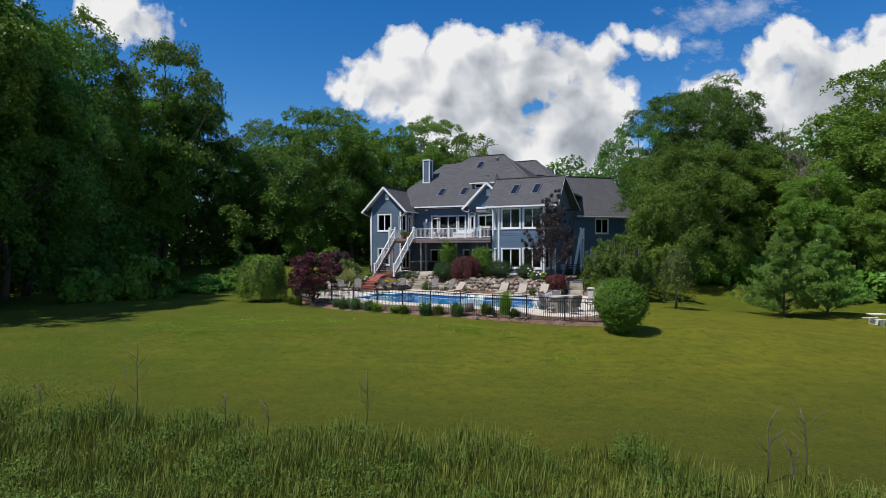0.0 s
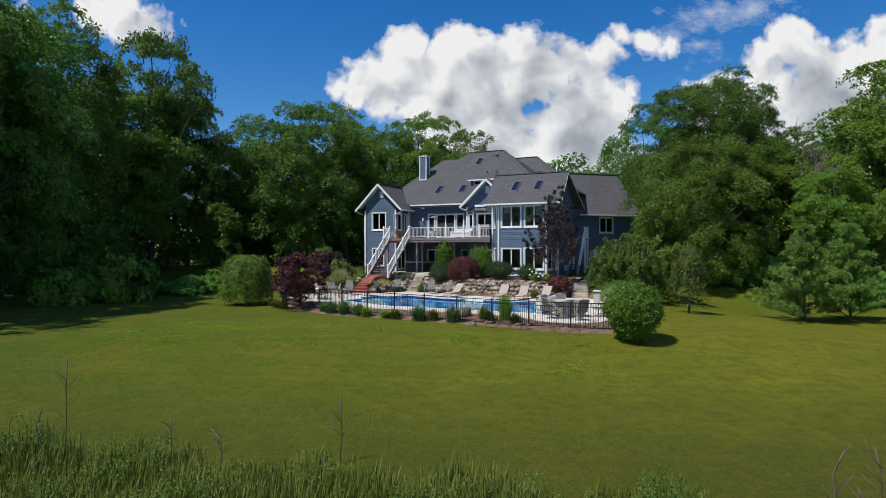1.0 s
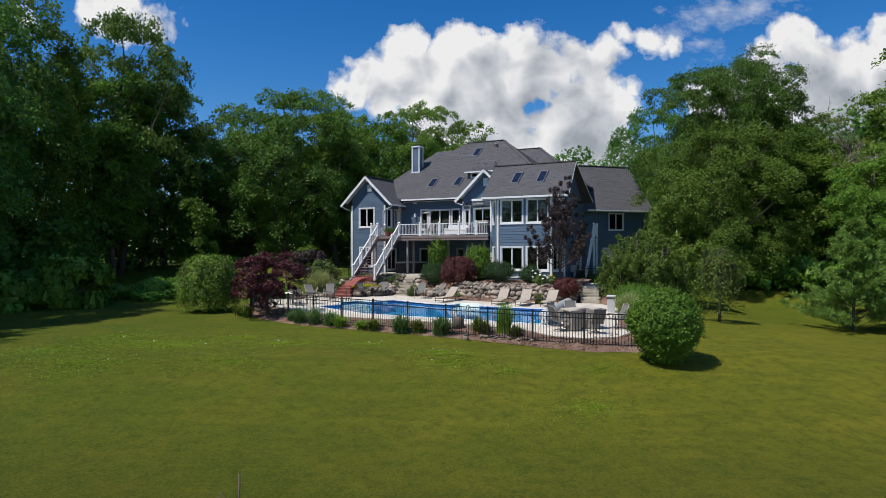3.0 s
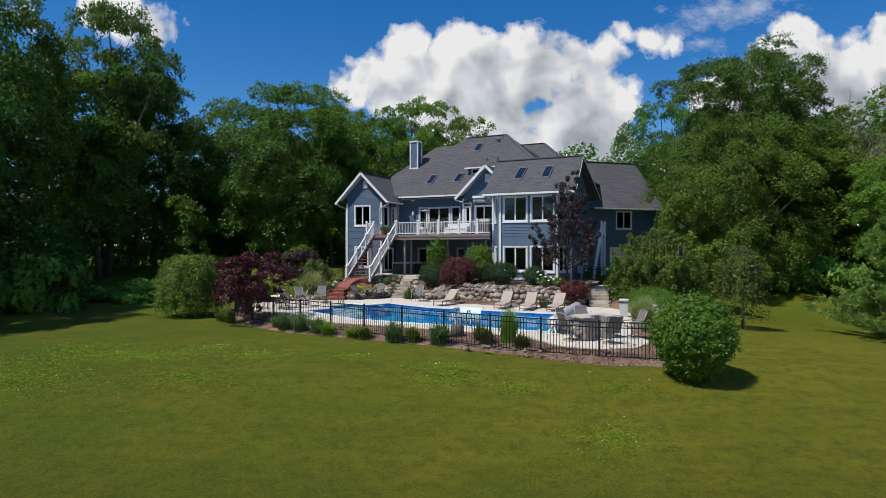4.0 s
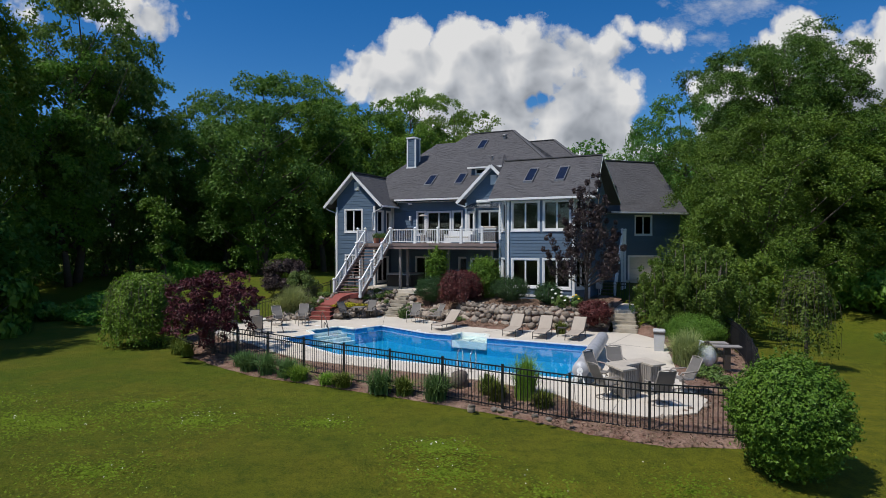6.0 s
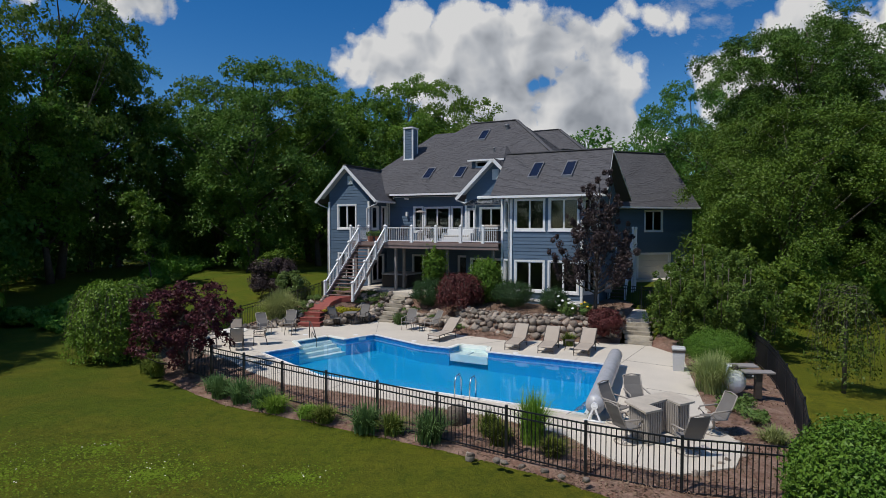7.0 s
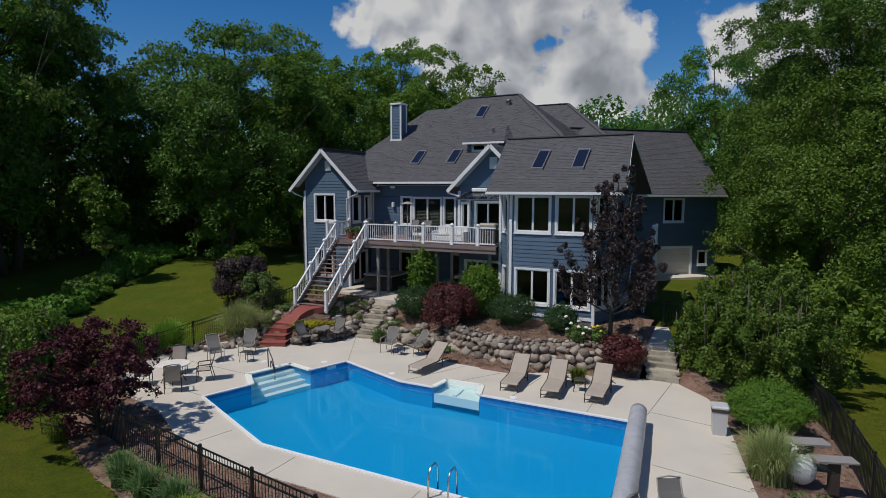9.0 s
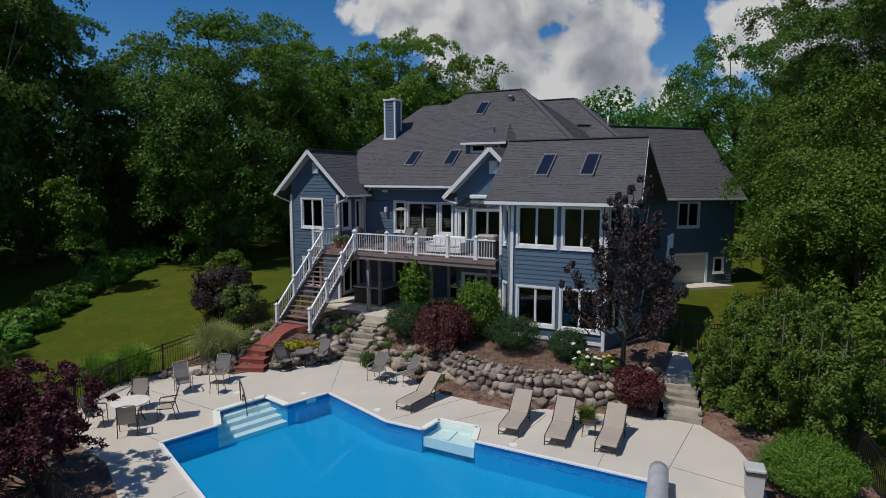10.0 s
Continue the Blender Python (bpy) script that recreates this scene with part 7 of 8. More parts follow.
# grasses
blades("feather_grass", bed_spot(-9.3, -0.3), "tall pale green maiden grass clump", 2.2, 1.5, 2800, 0.028, "variegated", 90, arch=1.2)
blades("tall_grass", lawn_spot(-10.7, -3.4), "upright green ornamental grass behind the table", 1.9, 1.1, 2800, 0.045, "blade_bright", 91, arch=0.9)
blades("tall_grass", lawn_spot(-11.2, -4.6), "upright green ornamental grass behind the table", 1.7, 0.95, 2200, 0.045, "blade_bright", 92, arch=0.9)
blades("fountain_grass", spot(13.75, -4.3, -0.05), "large striped fountain grass by the patio", 1.6, 1.1, 1700, 0.026, "variegated", 93, arch=1.1)
blades("tall_grass", lawn_spot(9.7, -11.5, 0, 0.1), "tall reed grass inside the fence", 1.75, 0.75, 620, 0.028, "blade_bright", 94, arch=0.9)
for i, (u, v, h, s, mat) in enumerate(((-1.1, -12.1, 0.75, 0.6, "bladeblue"), (-0.1, -12.2, 0.8, 0.65, "bladeblue"), (0.9, -12.2, 0.7, 0.65, "bladeblue"), (-1.9, -11.7, 0.6, 0.5, "bladeblue"), (1.6, -12.4, 0.55, 0.6, "blade_bright"), (2.9, -12.4, 0.4, 0.5, "blade_bright"),
                                       (3.6, -12.5, 0.5, 0.5, "blade"), (5.1, -12.6, 0.8, 0.7, "bladeblue"), (5.9, -12.4, 0.6, 0.5, "blade"), (7.1, -12.4, 0.85, 0.75, "bladeblue"), (8.5, -11.5, 0.75, 0.5, "blade"), (8.9, -11.9, 0.7, 0.45, "blade"), (6.7, -11.5, 0.6, 0.45, "bladeblue"), (10.4, -12.0, 0.6, 0.5, "blade"),
                                       (-5.6, -11.2, 0.6, 0.5, "blade"), (-6.4, -10.9, 0.55, 0.5, "blade"), (-2.9, 2.55, 0.75, 0.65, "bladeblue"), (7.35, 0.9, 0.6, 0.5, "blade"), (15.4, -8.6, 0.55, 0.5, "variegated"), (14.6, 3.4, 0.5, 0.5, "bladeblue"), (-7.8, -9.9, 0.5, 0.45, "blade"))):
    blades("daylily", lawn_spot(u, v, i * 40, 0.08) if v < 0 else bed_spot(u, v, i * 40) if u < 10 else lawn_spot(u, v, i * 40, 0.03), "clump of strappy daylily leaves in the mulch", h * 1.2, s * 1.15, 380, 0.04, mat, 100 + i, "perennial", "daylily clumps", 1.0)
for i, (u, v) in enumerate(((14.6, -5.5), (14.9, -6.4), (15.0, -7.2), (14.3, -6.2))):
    shrub("ground_juniper", spot(u, v, -0.08), "low feathery green perennial in the mulch", 0.38, 0.5, 520, 0.07, "leaf_olive", 130 + i, clumps=14, group="low perennials", category="perennial")
# understorey along the wood's edge
edge = [shrub("edge_shrub", on_ground(-22.2, 54.5), "leafy viburnum at the foot of the wood", 1.7, 1.4, 2000, 0.25, "leaf_shrub", 140, group="understorey shrubs", lump=0.35, clumps=40),
        shrub("edge_shrub", on_ground(-22.0, 57.5, 40), "leafy brambles at the foot of the wood", 1.3, 1.5, 2000, 0.25, "leaf_shrub", 141, group="understorey shrubs", lump=0.4, clumps=40)]
rng_edge = np.random.default_rng(77)
for i in range(62):
    f = i / 61
    if i < 36:
        x, y = np.interp(i / 35, [0, 0.35, 0.6, 0.8, 1.0], [-28.5, -26.0, -20.2, -20.8, -21.2]), np.interp(i / 35, [0, 0.35, 0.55, 0.75, 1.0], [20, 38, 53, 64, 77])
    else:
        x, y = np.interp((i - 36) / 25, [0, 0.3, 0.6, 1.0], [22, 27, 34, 46]), np.interp((i - 36) / 25, [0, 0.3, 0.6, 1.0], [58, 54, 47.5, 36])
    if x < -15 and y < 41:
        continue
    s = float(rng_edge.uniform(0.8, 1.7)) * (0.55 if x < -15 and y > 47 else 1.0)
    x -= 0.9 if x < -15 and y > 47 else 0.0
    copy_thing(edge[i % 2], on_ground(x + rng_edge.normal(scale=0.8) + (-1.0 if i < 36 else 1.5), y + rng_edge.normal(scale=0.8), float(rng_edge.uniform(0, 360)), s, float(rng_edge.uniform(0.8, 1.5))))


for i in range(26):
    y = 50.5 + i * 1.05
    copy_thing(edge[i % 2], on_ground(float(np.interp(y, [50, 59, 66, 78], [-20.1, -21.8, -22.2, -22.9])) + float(rng_edge.normal(scale=0.4)), y, float(rng_edge.uniform(0, 360)), float(rng_edge.uniform(0.5, 0.8)), float(rng_edge.uniform(0.75, 1.1))))


# ---- meadow, clover and bare twigs ----
def build_meadow():
    rng = np.random.default_rng(55)
    def limit(x):
        return np.interp(x, [-30, -14, -9, -2, 4, 8, 14, 30], [22, 18.6, 17.4, 16.2, 15.0, 12.6, 11.5, 10]) + 0.5 * math.sin(x * 1.7) + 0.3 * math.sin(x * 4.1)
    vs, fs = [], []
    made = 0
    while made < 44000:
        x, y = rng.uniform(-22, 20), 22 - 16 * rng.uniform(0, 1) ** 0.7
        if y > limit(x) or abs(x) > 0.85 * y + 4:
            continue
        made += 1
        z = ground_z(x, y)
        tall = 0.28 + 0.42 * max(0.0, noise.noise((x * 0.45, y * 0.45, 2)) + 0.55)
        h = tall * rng.uniform(0.5, 1.15)
        a = rng.uniform(0, 6.283)
        d = Vector((math.cos(a), math.sin(a), 0))
        w = Vector((-d.y, d.x, 0)) * rng.uniform(0.006, 0.014)
        b = Vector((x, y, z - 0.02))
        lean = h * rng.uniform(0.1, 0.5)
        k = len(vs)
        m, e = b + d * lean * 0.35 + Vector((0, 0, h * 0.6)), b + d * lean + Vector((0, 0, h))
        vs += [tuple(b - w), tuple(b + w), tuple(m - w * 0.8), tuple(m + w * 0.8), tuple(e)]
        fs += [(k, k + 1, k + 3, k + 2), (k + 2, k + 3, k + 4)]
    ob = part("meadow_grass", mesh_from("meadow_grass", vs, fs, MAT["blade"]), None)
    tagged(ob, "tall unmown meadow grass at the lawn's edge", "meadow", kind="stuff")
    pts, nms = [], []
    made = 0
    while made < 2800:
        x, y = rng.uniform(-22, 20), 22 - 16 * rng.uniform(0, 1) ** 0.7
        if y > limit(x) - 0.1 or abs(x) > 0.85 * y + 4:
            continue
        n = noise.noise((x * 0.5, y * 0.5, 9))
        if n < 0.05 and rng.uniform() < 0.8:
            continue
        made += 1
        h = (0.3 + 0.55 * max(0.0, n + 0.3) + 0.45 * smoothstep(-8, -11, x) * smoothstep(14, 16, y)) * rng.uniform(0.6, 1.3)
        k = 36
        t = rng.uniform(0.1, 1.0, size=(k, 1))
        c = np.array((x, y, ground_z(x, y))) + np.concatenate([rng.normal(scale=0.09, size=(k, 2)), t * h], axis=1)
        pts.append(c)
        nms.append(rng.normal(scale=0.5, size=(k, 3)) + np.array((0, 0, 1.0)))
    ob = part("meadow_weeds", leaf_mesh("meadow_weeds", np.concatenate(pts), np.concatenate(nms), 0.07, MAT["meadow"], rng, 0.35), None)
    tagged(ob, "leafy green weeds in the unmown meadow", "weeds", kind="stuff")
    # clover patches in the mown lawn
    pts, nms, pale = [], [], []
    for x, y, r, n in ((-10.8, 31.6, 1.6, 420), (-9.6, 31.2, 1.2, 300), (-11.4, 27.5, 1.8, 380), (0.9, 29.6, 0.7, 260), (-5.7, 31.6, 1.2, 300), (5.0, 24.3, 0.8, 160), (-2.3, 31.5, 0.7, 160), (1.1, 28.3, 0.8, 260), (-6.5, 28.0, 1.2, 240), (6.2, 27.6, 0.8, 120), (-13, 33.5, 1.4, 260), (-14, 30, 1.4, 260), (3.2, 27.5, 0.6, 100), (-7.8, 33.2, 1.0, 200)):
        for _ in range(n * 6):
            a, q = rng.uniform(0, 6.283), r * abs(rng.normal()) * 0.75
            px, py = x + 1.5 * q * math.cos(a), y + q * math.sin(a)
            pts.append((px, py, ground_z(px, py) + rng.uniform(0.0, 0.008)))
            nms.append((rng.normal(scale=0.15), rng.normal(scale=0.3), 1.0))
            if rng.uniform() < 0.006:
                pale.append((px, py, ground_z(px, py) + 0.1))
    ob = part("clover", leaf_mesh("clover", pts, nms, 0.06, MAT["clover"], rng, 0.9), None)
    tagged(ob, "patches of clover in the lawn", "clover", kind="stuff")
    ob = part("clover_flowers", leaf_mesh("clover_flowers", pale, [(0, -0.5, 1)] * len(pale), 0.03, MAT["petal_white"], rng, 0.9), None)
    tagged(ob, "tiny white clover flowers", "flowers", kind="stuff")


def bare_twig(x, y, height, seed):
    rng = np.random.default_rng(seed)
    ob = thing("bare_sapling", on_ground(x, y), "thin bare dead sapling in the meadow", "sapling", "bare saplings")
    pipe("stem", ob, [(0, 0, -0.05), (0.05, 0.0, height * 0.4), (0.02, 0.03, height * 0.75), (0.12 * rng.normal(), 0.05, height)], 0.016, MAT["twig"], 5)
    for i in range(5):
        z = height * rng.uniform(0.3, 0.85)
        s = rng.choice((-1, 1))
        pipe("twig", ob, [(0.03, 0, z), (0.03 + s * height * 0.1, rng.normal(scale=0.1), z + height * 0.1), (0.03 + s * height * 0.16, rng.normal(scale=0.15), z + height * rng.uniform(0.18, 0.3))], 0.007, MAT["twig"], 4)


build_meadow()
for x, y, h, s in ((-8.7, 16.6, 2.5, 1), (-2.2, 16.8, 1.7, 2), (7.4, 13.4, 1.7, 3), (8.2, 13.3, 1.8, 4), (7.7, 13.0, 1.2, 5), (-9.6, 16.9, 1.2, 6), (-6.2, 16.6, 1.1, 7), (-4.9, 16.3, 1.0, 8), (-12.0, 17.4, 1.1, 9)):
    bare_twig(x, y, h, s)


# ---- furniture ----
def curved_sheet(pts, half, thick=0.02):
    """A bent panel along the profile pts of (y, z), 2 * half wide."""
    n = len(pts)
    vs = [(s * half, y, z + t) for y, z in pts for s in (-1, 1) for t in (0, -thick)]
    fs = []
    for i in range(n - 1):
        a, b = 4 * i, 4 * (i + 1)
        fs += [(a, a + 2, b + 2, b), (a + 1, b + 1, b + 3, a + 3), (a, b, b + 1, a + 1), (a + 2, a + 3, b + 3, b + 2)]
    fs += [(0, 1, 3, 2), (4 * n - 4, 4 * n - 2, 4 * n - 1, 4 * n - 3)]
    return vs, fs


def lounger(m):
    ob = thing("sun_lounger", m, "taupe sling sun lounger with raised back and bronze frame", "sun lounger", "sun loungers by the pool")
    S, B = MAT["sling"], MAT["bronze"]
    part("seat", curved_sheet([(0.0, 0.30), (0.1, 0.335), (0.5, 0.34), (1.0, 0.34), (1.22, 0.35)], 0.31), S, ob)
    part("backrest", curved_sheet([(1.22, 0.36), (1.3, 0.42), (1.6, 0.66), (1.85, 0.86), (1.98, 0.93)], 0.31), S, ob)
    for x in (-0.33, 0.33):
        pipe("side_rail", ob, [(x, 0.0, 0.3), (x, 0.1, 0.32), (x, 1.25, 0.33), (x, 1.9, 0.33)], 0.022, B, 6)
        pipe("back_rail", ob, [(x, 1.22, 0.35), (x, 1.6, 0.64), (x, 1.97, 0.92)], 0.018, B, 6)
        for y in (0.06, 1.5):
            pipe("leg", ob, [(x, y, 0.32), (x * 1.02, y - 0.03, 0.0)], 0.02, B, 6)
        pipe("brace", ob, [(x, 1.5, 0.33), (x, 1.72, 0.74)], 0.014, B, 6)
    for z in (0.28, 0.12):
        pipe("crossbar", ob, [(-0.33, 0.04, z), (0.33, 0.04, z)], 0.018, B, 6)
    pipe("crossbar", ob, [(-0.33, 1.5, 0.12), (0.33, 1.5, 0.12)], 0.016, B, 6)
    pipe("wheel_axle", ob, [(0.33, 1.85, 0.3), (0.42, 1.95, 0.22)], 0.015, B, 6)
    return ob


def sling_chair(m, label, frame_mat="palegrey", sling="slinggrey", swivel=False, lean=0.25, group="patio chairs"):
    ob = thing("patio_chair", m, label, "chair", group)
    F, S = MAT[frame_mat], MAT[sling]
    part("seat", curved_sheet([(-0.24, 0.44), (-0.2, 0.455), (0.0, 0.43), (0.2, 0.42)], 0.25), S, ob)
    part("backrest", curved_sheet([(0.2, 0.43), (0.24, 0.55), (0.24 + lean * 0.6, 0.8), (0.24 + lean, 1.04)], 0.25), S, ob)
    for x in (-0.27, 0.27):
        pipe("side_frame", ob, [(x, -0.25, 0.43), (x, 0.2, 0.42), (x, 0.25, 0.55), (x, 0.24 + lean * 0.6, 0.8), (x, 0.24 + lean, 1.05)], 0.017, F, 6)
        pipe("armrest", ob, [(x * 1.12, 0.3, 0.68), (x * 1.15, 0.0, 0.66), (x * 1.15, -0.22, 0.65), (x * 1.1, -0.28, 0.56)], 0.024, F, 6)
        if not swivel:
            pipe("leg", ob, [(x * 1.1, -0.26, 0.62), (x * 1.05, -0.28, 0.0)], 0.016, F, 6)
            pipe("leg", ob, [(x * 1.1, 0.2, 0.62), (x * 1.05, 0.34, 0.0)], 0.016, F, 6)
        else:
            pipe("arm_strut", ob, [(x * 1.1, -0.25, 0.6), (x, -0.1, 0.42)], 0.016, F, 6)
    pipe("head_rail", ob, [(-0.27, 0.24 + lean, 1.05), (0, 0.25 + lean, 1.09), (0.27, 0.24 + lean, 1.05)], 0.018, F, 6)
    if swivel:
        pipe("pedestal", ob, [(0, 0, 0.42), (0, 0, 0.12)], 0.035, F, 8)
        ring = [(0.3 * math.cos(a), 0.3 * math.sin(a), 0.02) for a in np.linspace(0, 6.283, 19)]
        pipe("base_ring", ob, ring, 0.016, F, 6)
        for a in (0.5, 2.07, 3.64, 5.21):
            pipe("base_spoke", ob, [(0, 0, 0.13), (0.3 * math.cos(a), 0.3 * math.sin(a), 0.02)], 0.016, F, 6)
    return ob


def side_table(m, label, size=0.42, height=0.45, mat="bronze"):
    ob = thing("side_table", m, label, "table")
    part("tabletop", boxed(-size / 2, size / 2, -size / 2, size / 2, height - 0.03, height, bevel=0.01), MAT[mat], ob)
    for x in (-1, 1):
        for y in (-1, 1):
            pipe("leg", ob, [(x * (size / 2 - 0.03), y * (size / 2 - 0.03), height - 0.02), (x * size / 2, y * size / 2, 0)], 0.013, MAT[mat], 6)
    return ob


def round_table(m, label, r, h, top_mat, leg_mat):
    ob = thing("round_table", m, label, "table")
    bm = bmesh.new()
    bmesh.ops.create_cone(bm, cap_ends=True, segments=40, radius1=r, radius2=r - 0.01, depth=0.035, matrix=Matrix.Translation((0, 0, h - 0.018)))
    part("tabletop", bm, MAT[top_mat], ob)
    for k in range(4):
        a = 0.785 + k * 1.571
        pipe("leg", ob, [(r * 0.55 * math.cos(a), r * 0.55 * math.sin(a), h - 0.03), (r * 0.5 * math.cos(a), r * 0.5 * math.sin(a), h * 0.4), (r * 0.72 * math.cos(a), r * 0.72 * math.sin(a), 0)], 0.02, MAT[leg_mat], 6)
    ring = [(r * 0.5 * math.cos(a), r * 0.5 * math.sin(a), h * 0.4) for a in np.linspace(0, 6.283, 17)]
    pipe("ring", ob, ring, 0.012, MAT[leg_mat], 6)
    return ob


first = lounger(spot(1.25, -1.2, 0, -7))
for u, v, turn in ((5.35, -1.35, 5), (6.92, -1.38, 6), (8.44, -1.15, 2)):
    copy_thing(first, spot(u, v, 0, turn))
side_table(spot(7.65, 0.0, 0, 10), "small bronze side table between loungers")
# west dining set
round_table(spot(-6.55, -6.35), "round table with a pale stone top", 0.62, 0.74, "tabletop", "bronze")
for u, v, turn in ((-5.75, -7.0, 135), (-5.75, -5.55, -130 + 180), (-7.35, -5.5, -60 + 90), (-7.3, -7.1, 200)):
    sling_chair(spot(u, v, 0, math.degrees(math.atan2(v + 6.35, u + 6.55)) - 90), "taupe sling dining chair with a bronze frame", "bronze", "sling", group="chairs at the round table", lean=0.16)
# lounging chairs along the stones
sling_chair(spot(-7.35, -3.6, 0, 60), "grey folding sling chair by the rocks", lean=0.42)
side_table(spot(-6.15, -3.0, 0, 10), "small bronze side table by the rocks")
sling_chair(spot(-6.95, -2.2, 0, 25), "grey folding sling chair by the rocks", lean=0.3)
sling_chair(spot(-5.75, 0.35, 0, 75), "grey swivel patio chair before the rock garden", swivel=True, frame_mat="bronze")
round_table(spot(-5.35, 1.15), "small round bistro table before the rock garden", 0.4, 0.7, "slinggrey", "bronze")
sling_chair(spot(-4.95, 1.75, 0, 10), "grey swivel patio chair before the rock garden", swivel=True, frame_mat="bronze")
sling_chair(spot(-1.5, 1.15, 0, 5), "grey folding sling chair beside the flagstone steps", lean=0.3)
side_table(spot(-0.85, 1.0, 0, 5), "small dark side table between chairs", 0.4, 0.42)
sling_chair(spot(-0.2, 1.35, 0, -30), "grey folding sling chair under the laceleaf maple", lean=0.34)


def fire_table():
    """A square table ring with an open notch, on slatted walls."""
    ob = thing("bar_table", spot(12.75, -9.75, 0, 0), "U-shaped pale-topped patio bar table with slatted sides", "table")
    outline = [(-0.95, -0.38), (-0.28, -1.18), (0.05, -0.68), (-0.32, -0.42), (0.06, 0.3), (0.42, -0.06), (0.74, 0.42), (0.05, 1.2), (-0.82, 0.0)]
    part("tabletop", prism(outline, 0.86, 0.91), MAT["bartop"], ob)
    inset = [(x * 0.86 - 0.02, y * 0.86) for x, y in outline]
    for (x0, y0), (x1, y1) in zip(inset, inset[1:] + inset[:1]):
        a, b = Vector((x0, y0)), Vector((x1, y1))
        n = max(1, int((b - a).length / 0.085))
        for i in range(n):
            p = a.lerp(b, (i + 0.5) / n)
            t = math.degrees(math.atan2((b - a).y, (b - a).x))
            s = part("slat", boxed(-0.03, 0.03, -0.01, 0.01, 0.06, 0.86), MAT["palegrey"], ob)
            s.matrix_local = pose(p.x, p.y, 0, 0, 0, t)
    part("shelf", prism(inset, 0.5, 0.53), MAT["greypost"], ob)
    return ob


fire_table()
for u, v, turn in ((11.45, -9.2, 95), (11.95, -10.7, 130), (13.45, -10.75, 225), (13.95, -8.9, -35), (11.85, -8.2, 45)):
    face = math.degrees(math.atan2(v + 9.75, u + -12.75)) - 90
    sling_chair(spot(u, v, 0, face), "grey sling bar-side swivel chair with pale frame", swivel=True, group="chairs at the bar table")


def equipment():
    bin_ = thing("waste_bin", spot(12.42, -1.85, 0, 8), "pale grey plastic outdoor waste bin", "bin")
    bm = bmesh.new()
    bmesh.ops.create_cone(bm, cap_ends=True, segments=4, radius1=0.27, radius2=0.31, depth=0.72, matrix=Matrix.Translation((0, 0, 0.36)) @ pose(0, 0, 0, 0, 0, 45))
    part("body", bm, MAT["plastic"], bin_)
    part("band", boxed(-0.235, 0.235, -0.235, 0.235, 0.72, 0.8), MAT["bronze"], bin_)
    part("lid", boxed(-0.25, 0.25, -0.25, 0.25, 0.8, 0.92, bevel=0.04), MAT["plastic"], bin_)
    f = thing("pool_filter", spot(14.4, -4.2, -0.06), "white pool filter tank with hose and dark valve", "pool filter")
    bm = bmesh.new()
    bmesh.ops.create_uvsphere(bm, u_segments=20, v_segments=12, radius=0.36, matrix=Matrix.Translation((0, 0, 0.42)) @ Matrix.Diagonal((1, 1, 1.15, 1)))
    part("tank", bm, MAT["rail_white"], f)
    part("valve", boxed(-0.1, 0.1, -0.1, 0.1, 0.8, 0.98, bevel=0.03), MAT["bronze"], f)
    pipe("hose", f, [(0.0, 0, 0.92), (-0.2, -0.15, 0.95), (-0.32, -0.25, 0.6), (-0.36, -0.35, 0.05)], 0.035, MAT["rail_white"])
    pipe("pipe", f, [(0, 0, 0.9), (-0.25, 0.2, 0.93), (-0.4, 0.25, 0.93)], 0.035, MAT["rail_white"])
    b = thing("stone_bench", spot(15.1, -4.35, -0.08, 20), "weathered grey plank shelf on a dark post", "shelf")
    part("plank", boxed(-0.48, 0.48, -0.2, 0.2, 0.84, 0.9, bevel=0.01), MAT["greypost"], b)
    part("post", boxed(-0.1, 0.1, -0.1, 0.1, 0.0, 0.84), MAT["bronze"], b)
    b = thing("stone_bench", spot(14.6, -3.2, -0.08, 20), "weathered grey plank shelf on a dark post", "shelf")
    part("plank", boxed(-0.5, 0.5, -0.24, 0.24, 0.76, 0.82, bevel=0.01), MAT["greypost"], b)
    part("post", boxed(-0.12, 0.12, -0.12, 0.12, 0.0, 0.76), MAT["bronze"], b)
    p = thing("standpipe", spot(15.15, -3.4, -0.1), "thin white bent standpipe", "pipe")
    pipe("pipe", p, [(0, 0, 0), (0, 0, 0.5), (-0.2, 0, 0.52)], 0.025, MAT["rail_white"])
    seat = thing("picnic_bench", on_ground(26.6, 36.0), "small weathered white picnic bench on the lawn", "bench")
    part("top", boxed(-0.45, 0.45, -0.25, 0.25, 0.66, 0.72, bevel=0.01), MAT["tabletop"], seat)
    part("plank", boxed(-0.45, 0.45, -0.6, -0.4, 0.38, 0.42), MAT["tabletop"], seat)
    part("plank", boxed(-0.45, 0.45, 0.4, 0.6, 0.38, 0.42), MAT["tabletop"], seat)
    part("pedestal", boxed(-0.15, 0.15, -0.5, 0.5, 0.0, 0.4), MAT["tabletop"], seat)


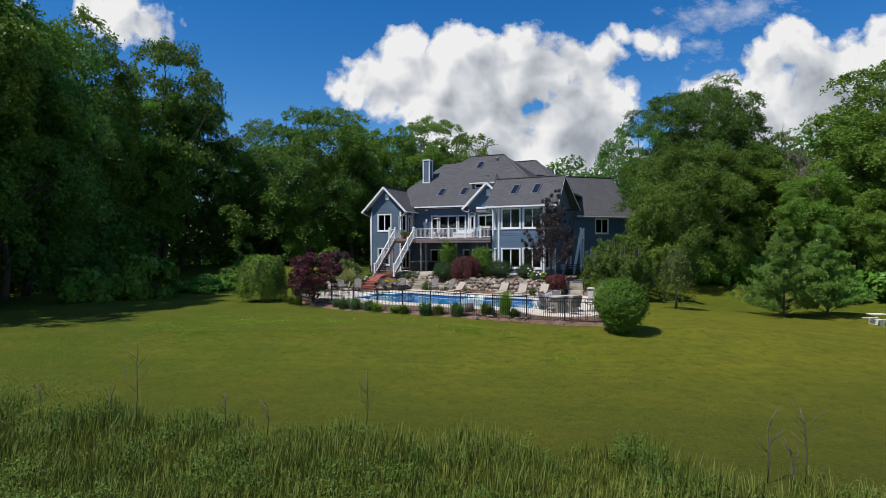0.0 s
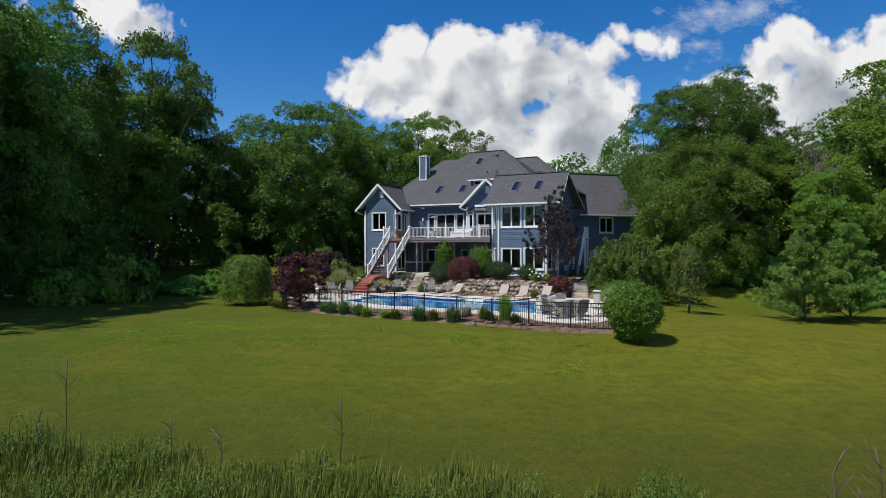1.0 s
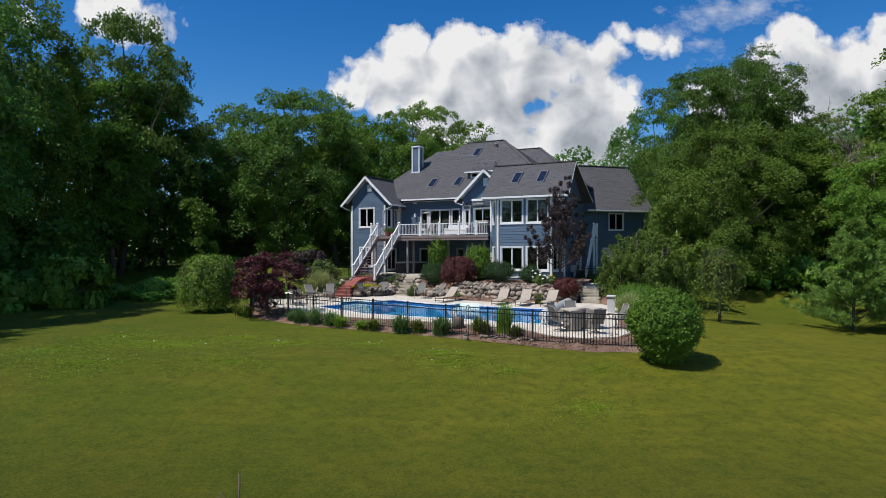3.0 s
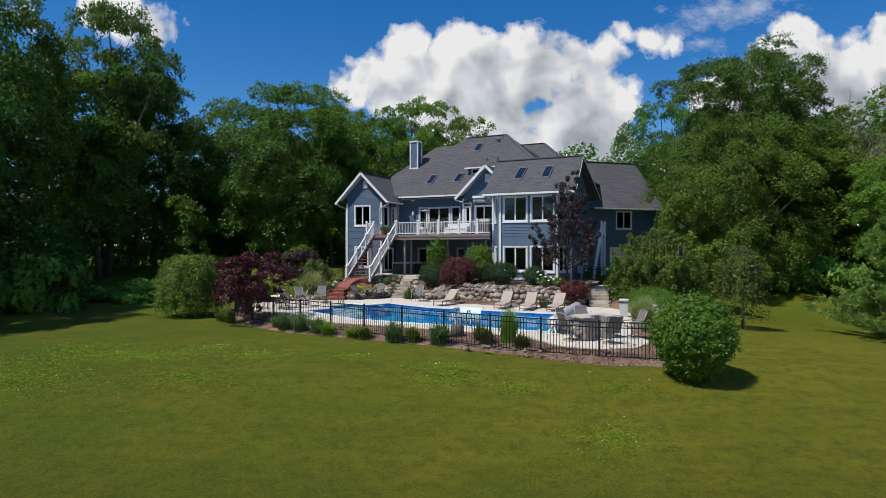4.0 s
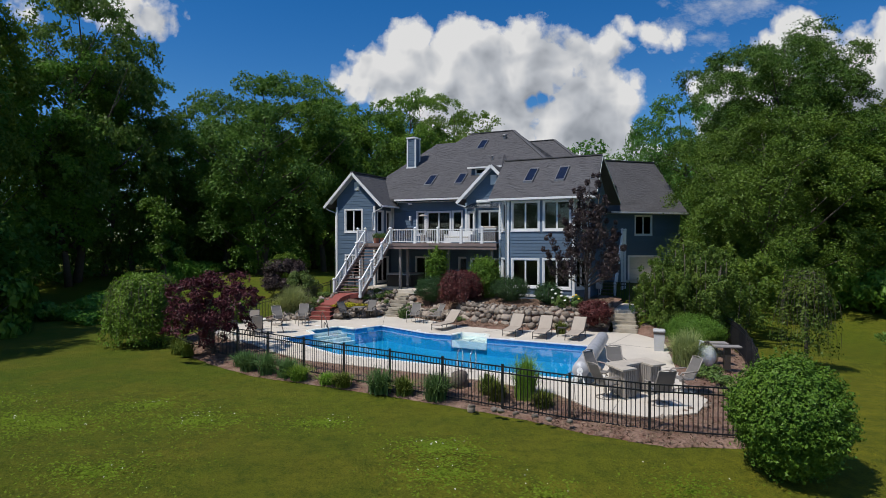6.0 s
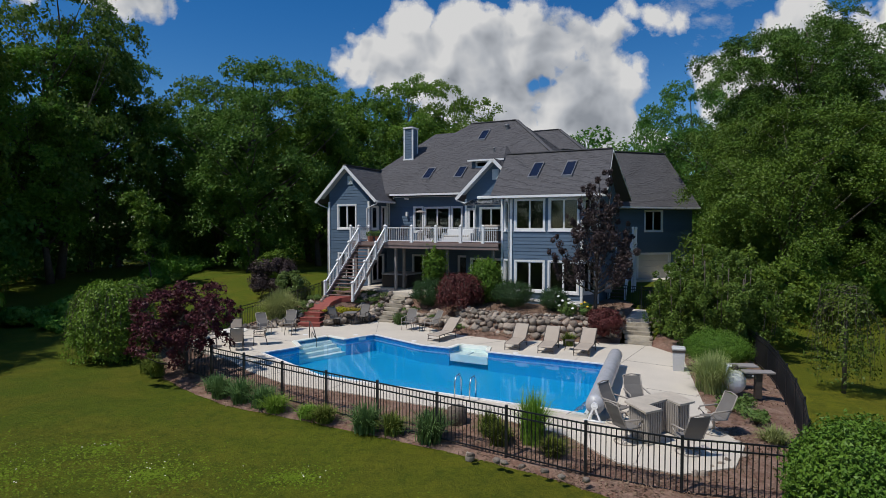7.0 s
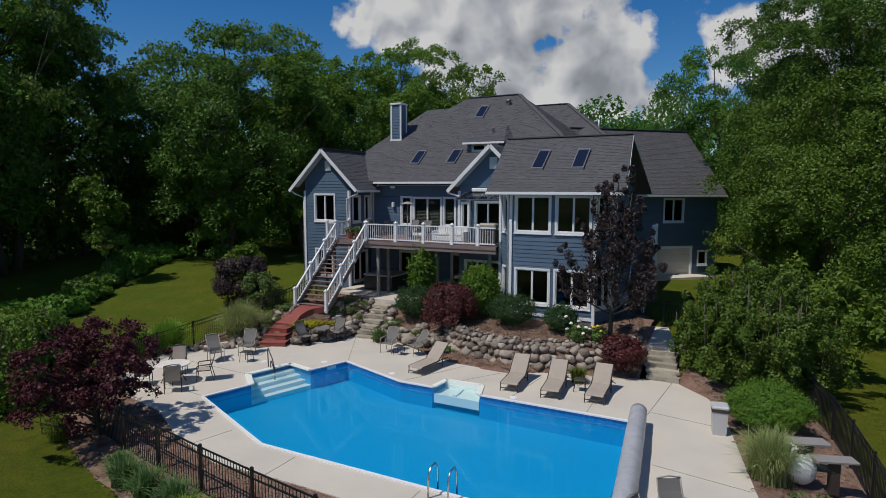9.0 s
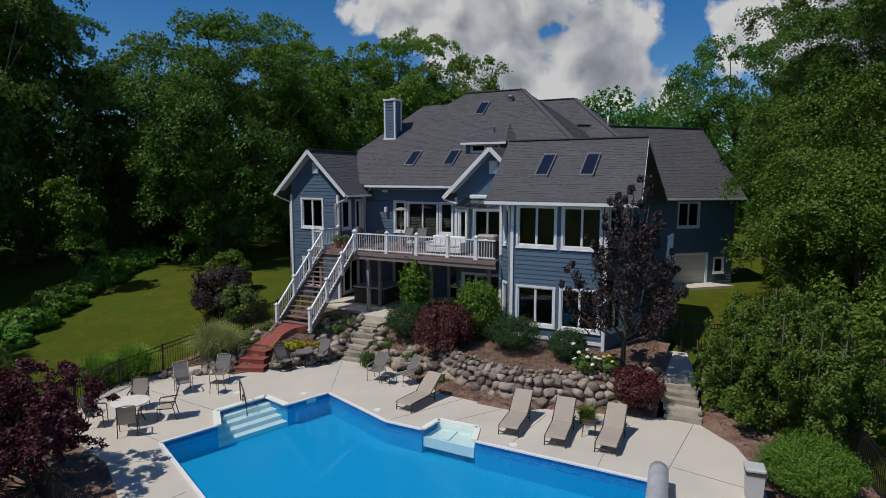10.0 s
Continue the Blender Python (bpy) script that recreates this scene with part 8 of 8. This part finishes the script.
def deck_things():
    g = thing("gas_grill", spot(0.95, 7.0, 4.6), "stainless gas grill on the deck", "grill")
    part("cart", boxed(-0.5, 0.5, -0.28, 0.28, 0.1, 0.75), MAT["bronze"], g)
    bm = boxed(-0.48, 0.48, -0.28, 0.28, 0.8, 1.12, bevel=0.08)
    part("hood", bm, MAT["palegrey"], g, "silver hood")
    pipe("handle", g, [(-0.35, -0.31, 0.9), (0.35, -0.31, 0.9)], 0.015, MAT["steel"])
    for u, v in ((-7.35, 7.0), (-7.75, 6.75)):
        p = thing("flower_pot", spot(u, v, 4.6), "terracotta pot with leafy reddish plants", "flower pot")
        bm = bmesh.new()
        bmesh.ops.create_cone(bm, cap_ends=True, segments=18, radius1=0.16, radius2=0.22, depth=0.36, matrix=Matrix.Translation((0, 0, 0.18)))
        part("pot", bm, MAT["terracotta"], p)
        rng = np.random.default_rng(int(u * -10))
        q, nm = clump_points(rng, (0, 0, 0.52), 0.3, 260)
        part("plant", leaf_mesh("plant", q, nm, 0.09, MAT["leaf_olive"], rng), None, p)
    eg = thing("kamado_grill", spot(-7.1, 7.7, 4.6), "dark egg-shaped grill on the deck", "grill")
    bm = bmesh.new()
    bmesh.ops.create_uvsphere(bm, u_segments=18, v_segments=12, radius=0.36, matrix=Matrix.Translation((0, 0, 0.75)) @ Matrix.Diagonal((1, 1, 1.15, 1)))
    part("body", bm, MAT["bronze"], eg)
    part("stand", boxed(-0.22, 0.22, -0.22, 0.22, 0, 0.4), MAT["bronze"], eg)
    u = thing("patio_heater", spot(-5.5, 9.6, 4.6), "tall metal patio heater with a round hood", "patio heater")
    pipe("pole", u, [(0, 0, 0), (0, 0, 2.0)], 0.03, MAT["palegrey"])
    bm = bmesh.new()
    bmesh.ops.create_cone(bm, cap_ends=True, segments=24, radius1=0.45, radius2=0.1, depth=0.14, matrix=Matrix.Translation((0, 0, 2.07)))
    part("hood", bm, MAT["palegrey"], u)
    bm = bmesh.new()
    bmesh.ops.create_cone(bm, cap_ends=True, segments=18, radius1=0.22, radius2=0.2, depth=0.6, matrix=Matrix.Translation((0, 0, 0.3)))
    part("base", bm, MAT["palegrey"], u)
    for uu, vv, t in ((-4.8, 8.8, 170), (-3.9, 8.9, 190), (-5.7, 7.4, 60)):
        sling_chair(spot(uu, vv, 4.6, t + 180), "taupe sling chair on the deck", "bronze", "slinggrey", group="deck chairs")
    s = thing("outdoor_sofa", spot(-1.6, 7.6, 4.6, 0), "white cushioned outdoor sofa on the deck", "sofa")
    part("frame", boxed(-0.95, 0.95, -0.35, 0.4, 0.08, 0.34, bevel=0.02), MAT["rail_white"], s)
    part("cushion", boxed(-0.9, 0.9, -0.35, 0.3, 0.34, 0.48, bevel=0.04), MAT["blind"], s)
    part("backrest", boxed(-0.95, 0.95, 0.3, 0.45, 0.34, 0.85, bevel=0.04), MAT["rail_white"], s)
    for x in (-0.98, 0.88):
        part("armrest", boxed(x, x + 0.1, -0.35, 0.45, 0.08, 0.6, bevel=0.02), MAT["rail_white"], s)
    hot = thing("hot_tub", spot(-6.6, 8.9, 1.44), "dark covered hot tub under the deck", "hot tub")
    part("shell", boxed(-1.0, 1.0, -1.0, 1.0, 0.0, 0.85, bevel=0.05), MAT["bronze"], hot)
    part("cover", boxed(-1.03, 1.03, -1.03, 1.03, 0.85, 0.97, bevel=0.03), MAT["plastic"], hot)
    box_ = thing("utility_box", spot(7.75, 8.9, 1.0), "pale grey utility cabinet on the wall", "utility box")
    part("cabinet", boxed(-0.35, 0.0, -0.2, 0.2, 0.75, 1.25, bevel=0.02), MAT["plastic"], box_)
    pipe("conduit", box_, [(-0.2, 0, 0.75), (-0.2, 0, 0.0)], 0.03, MAT["plastic"])


equipment()
deck_things()
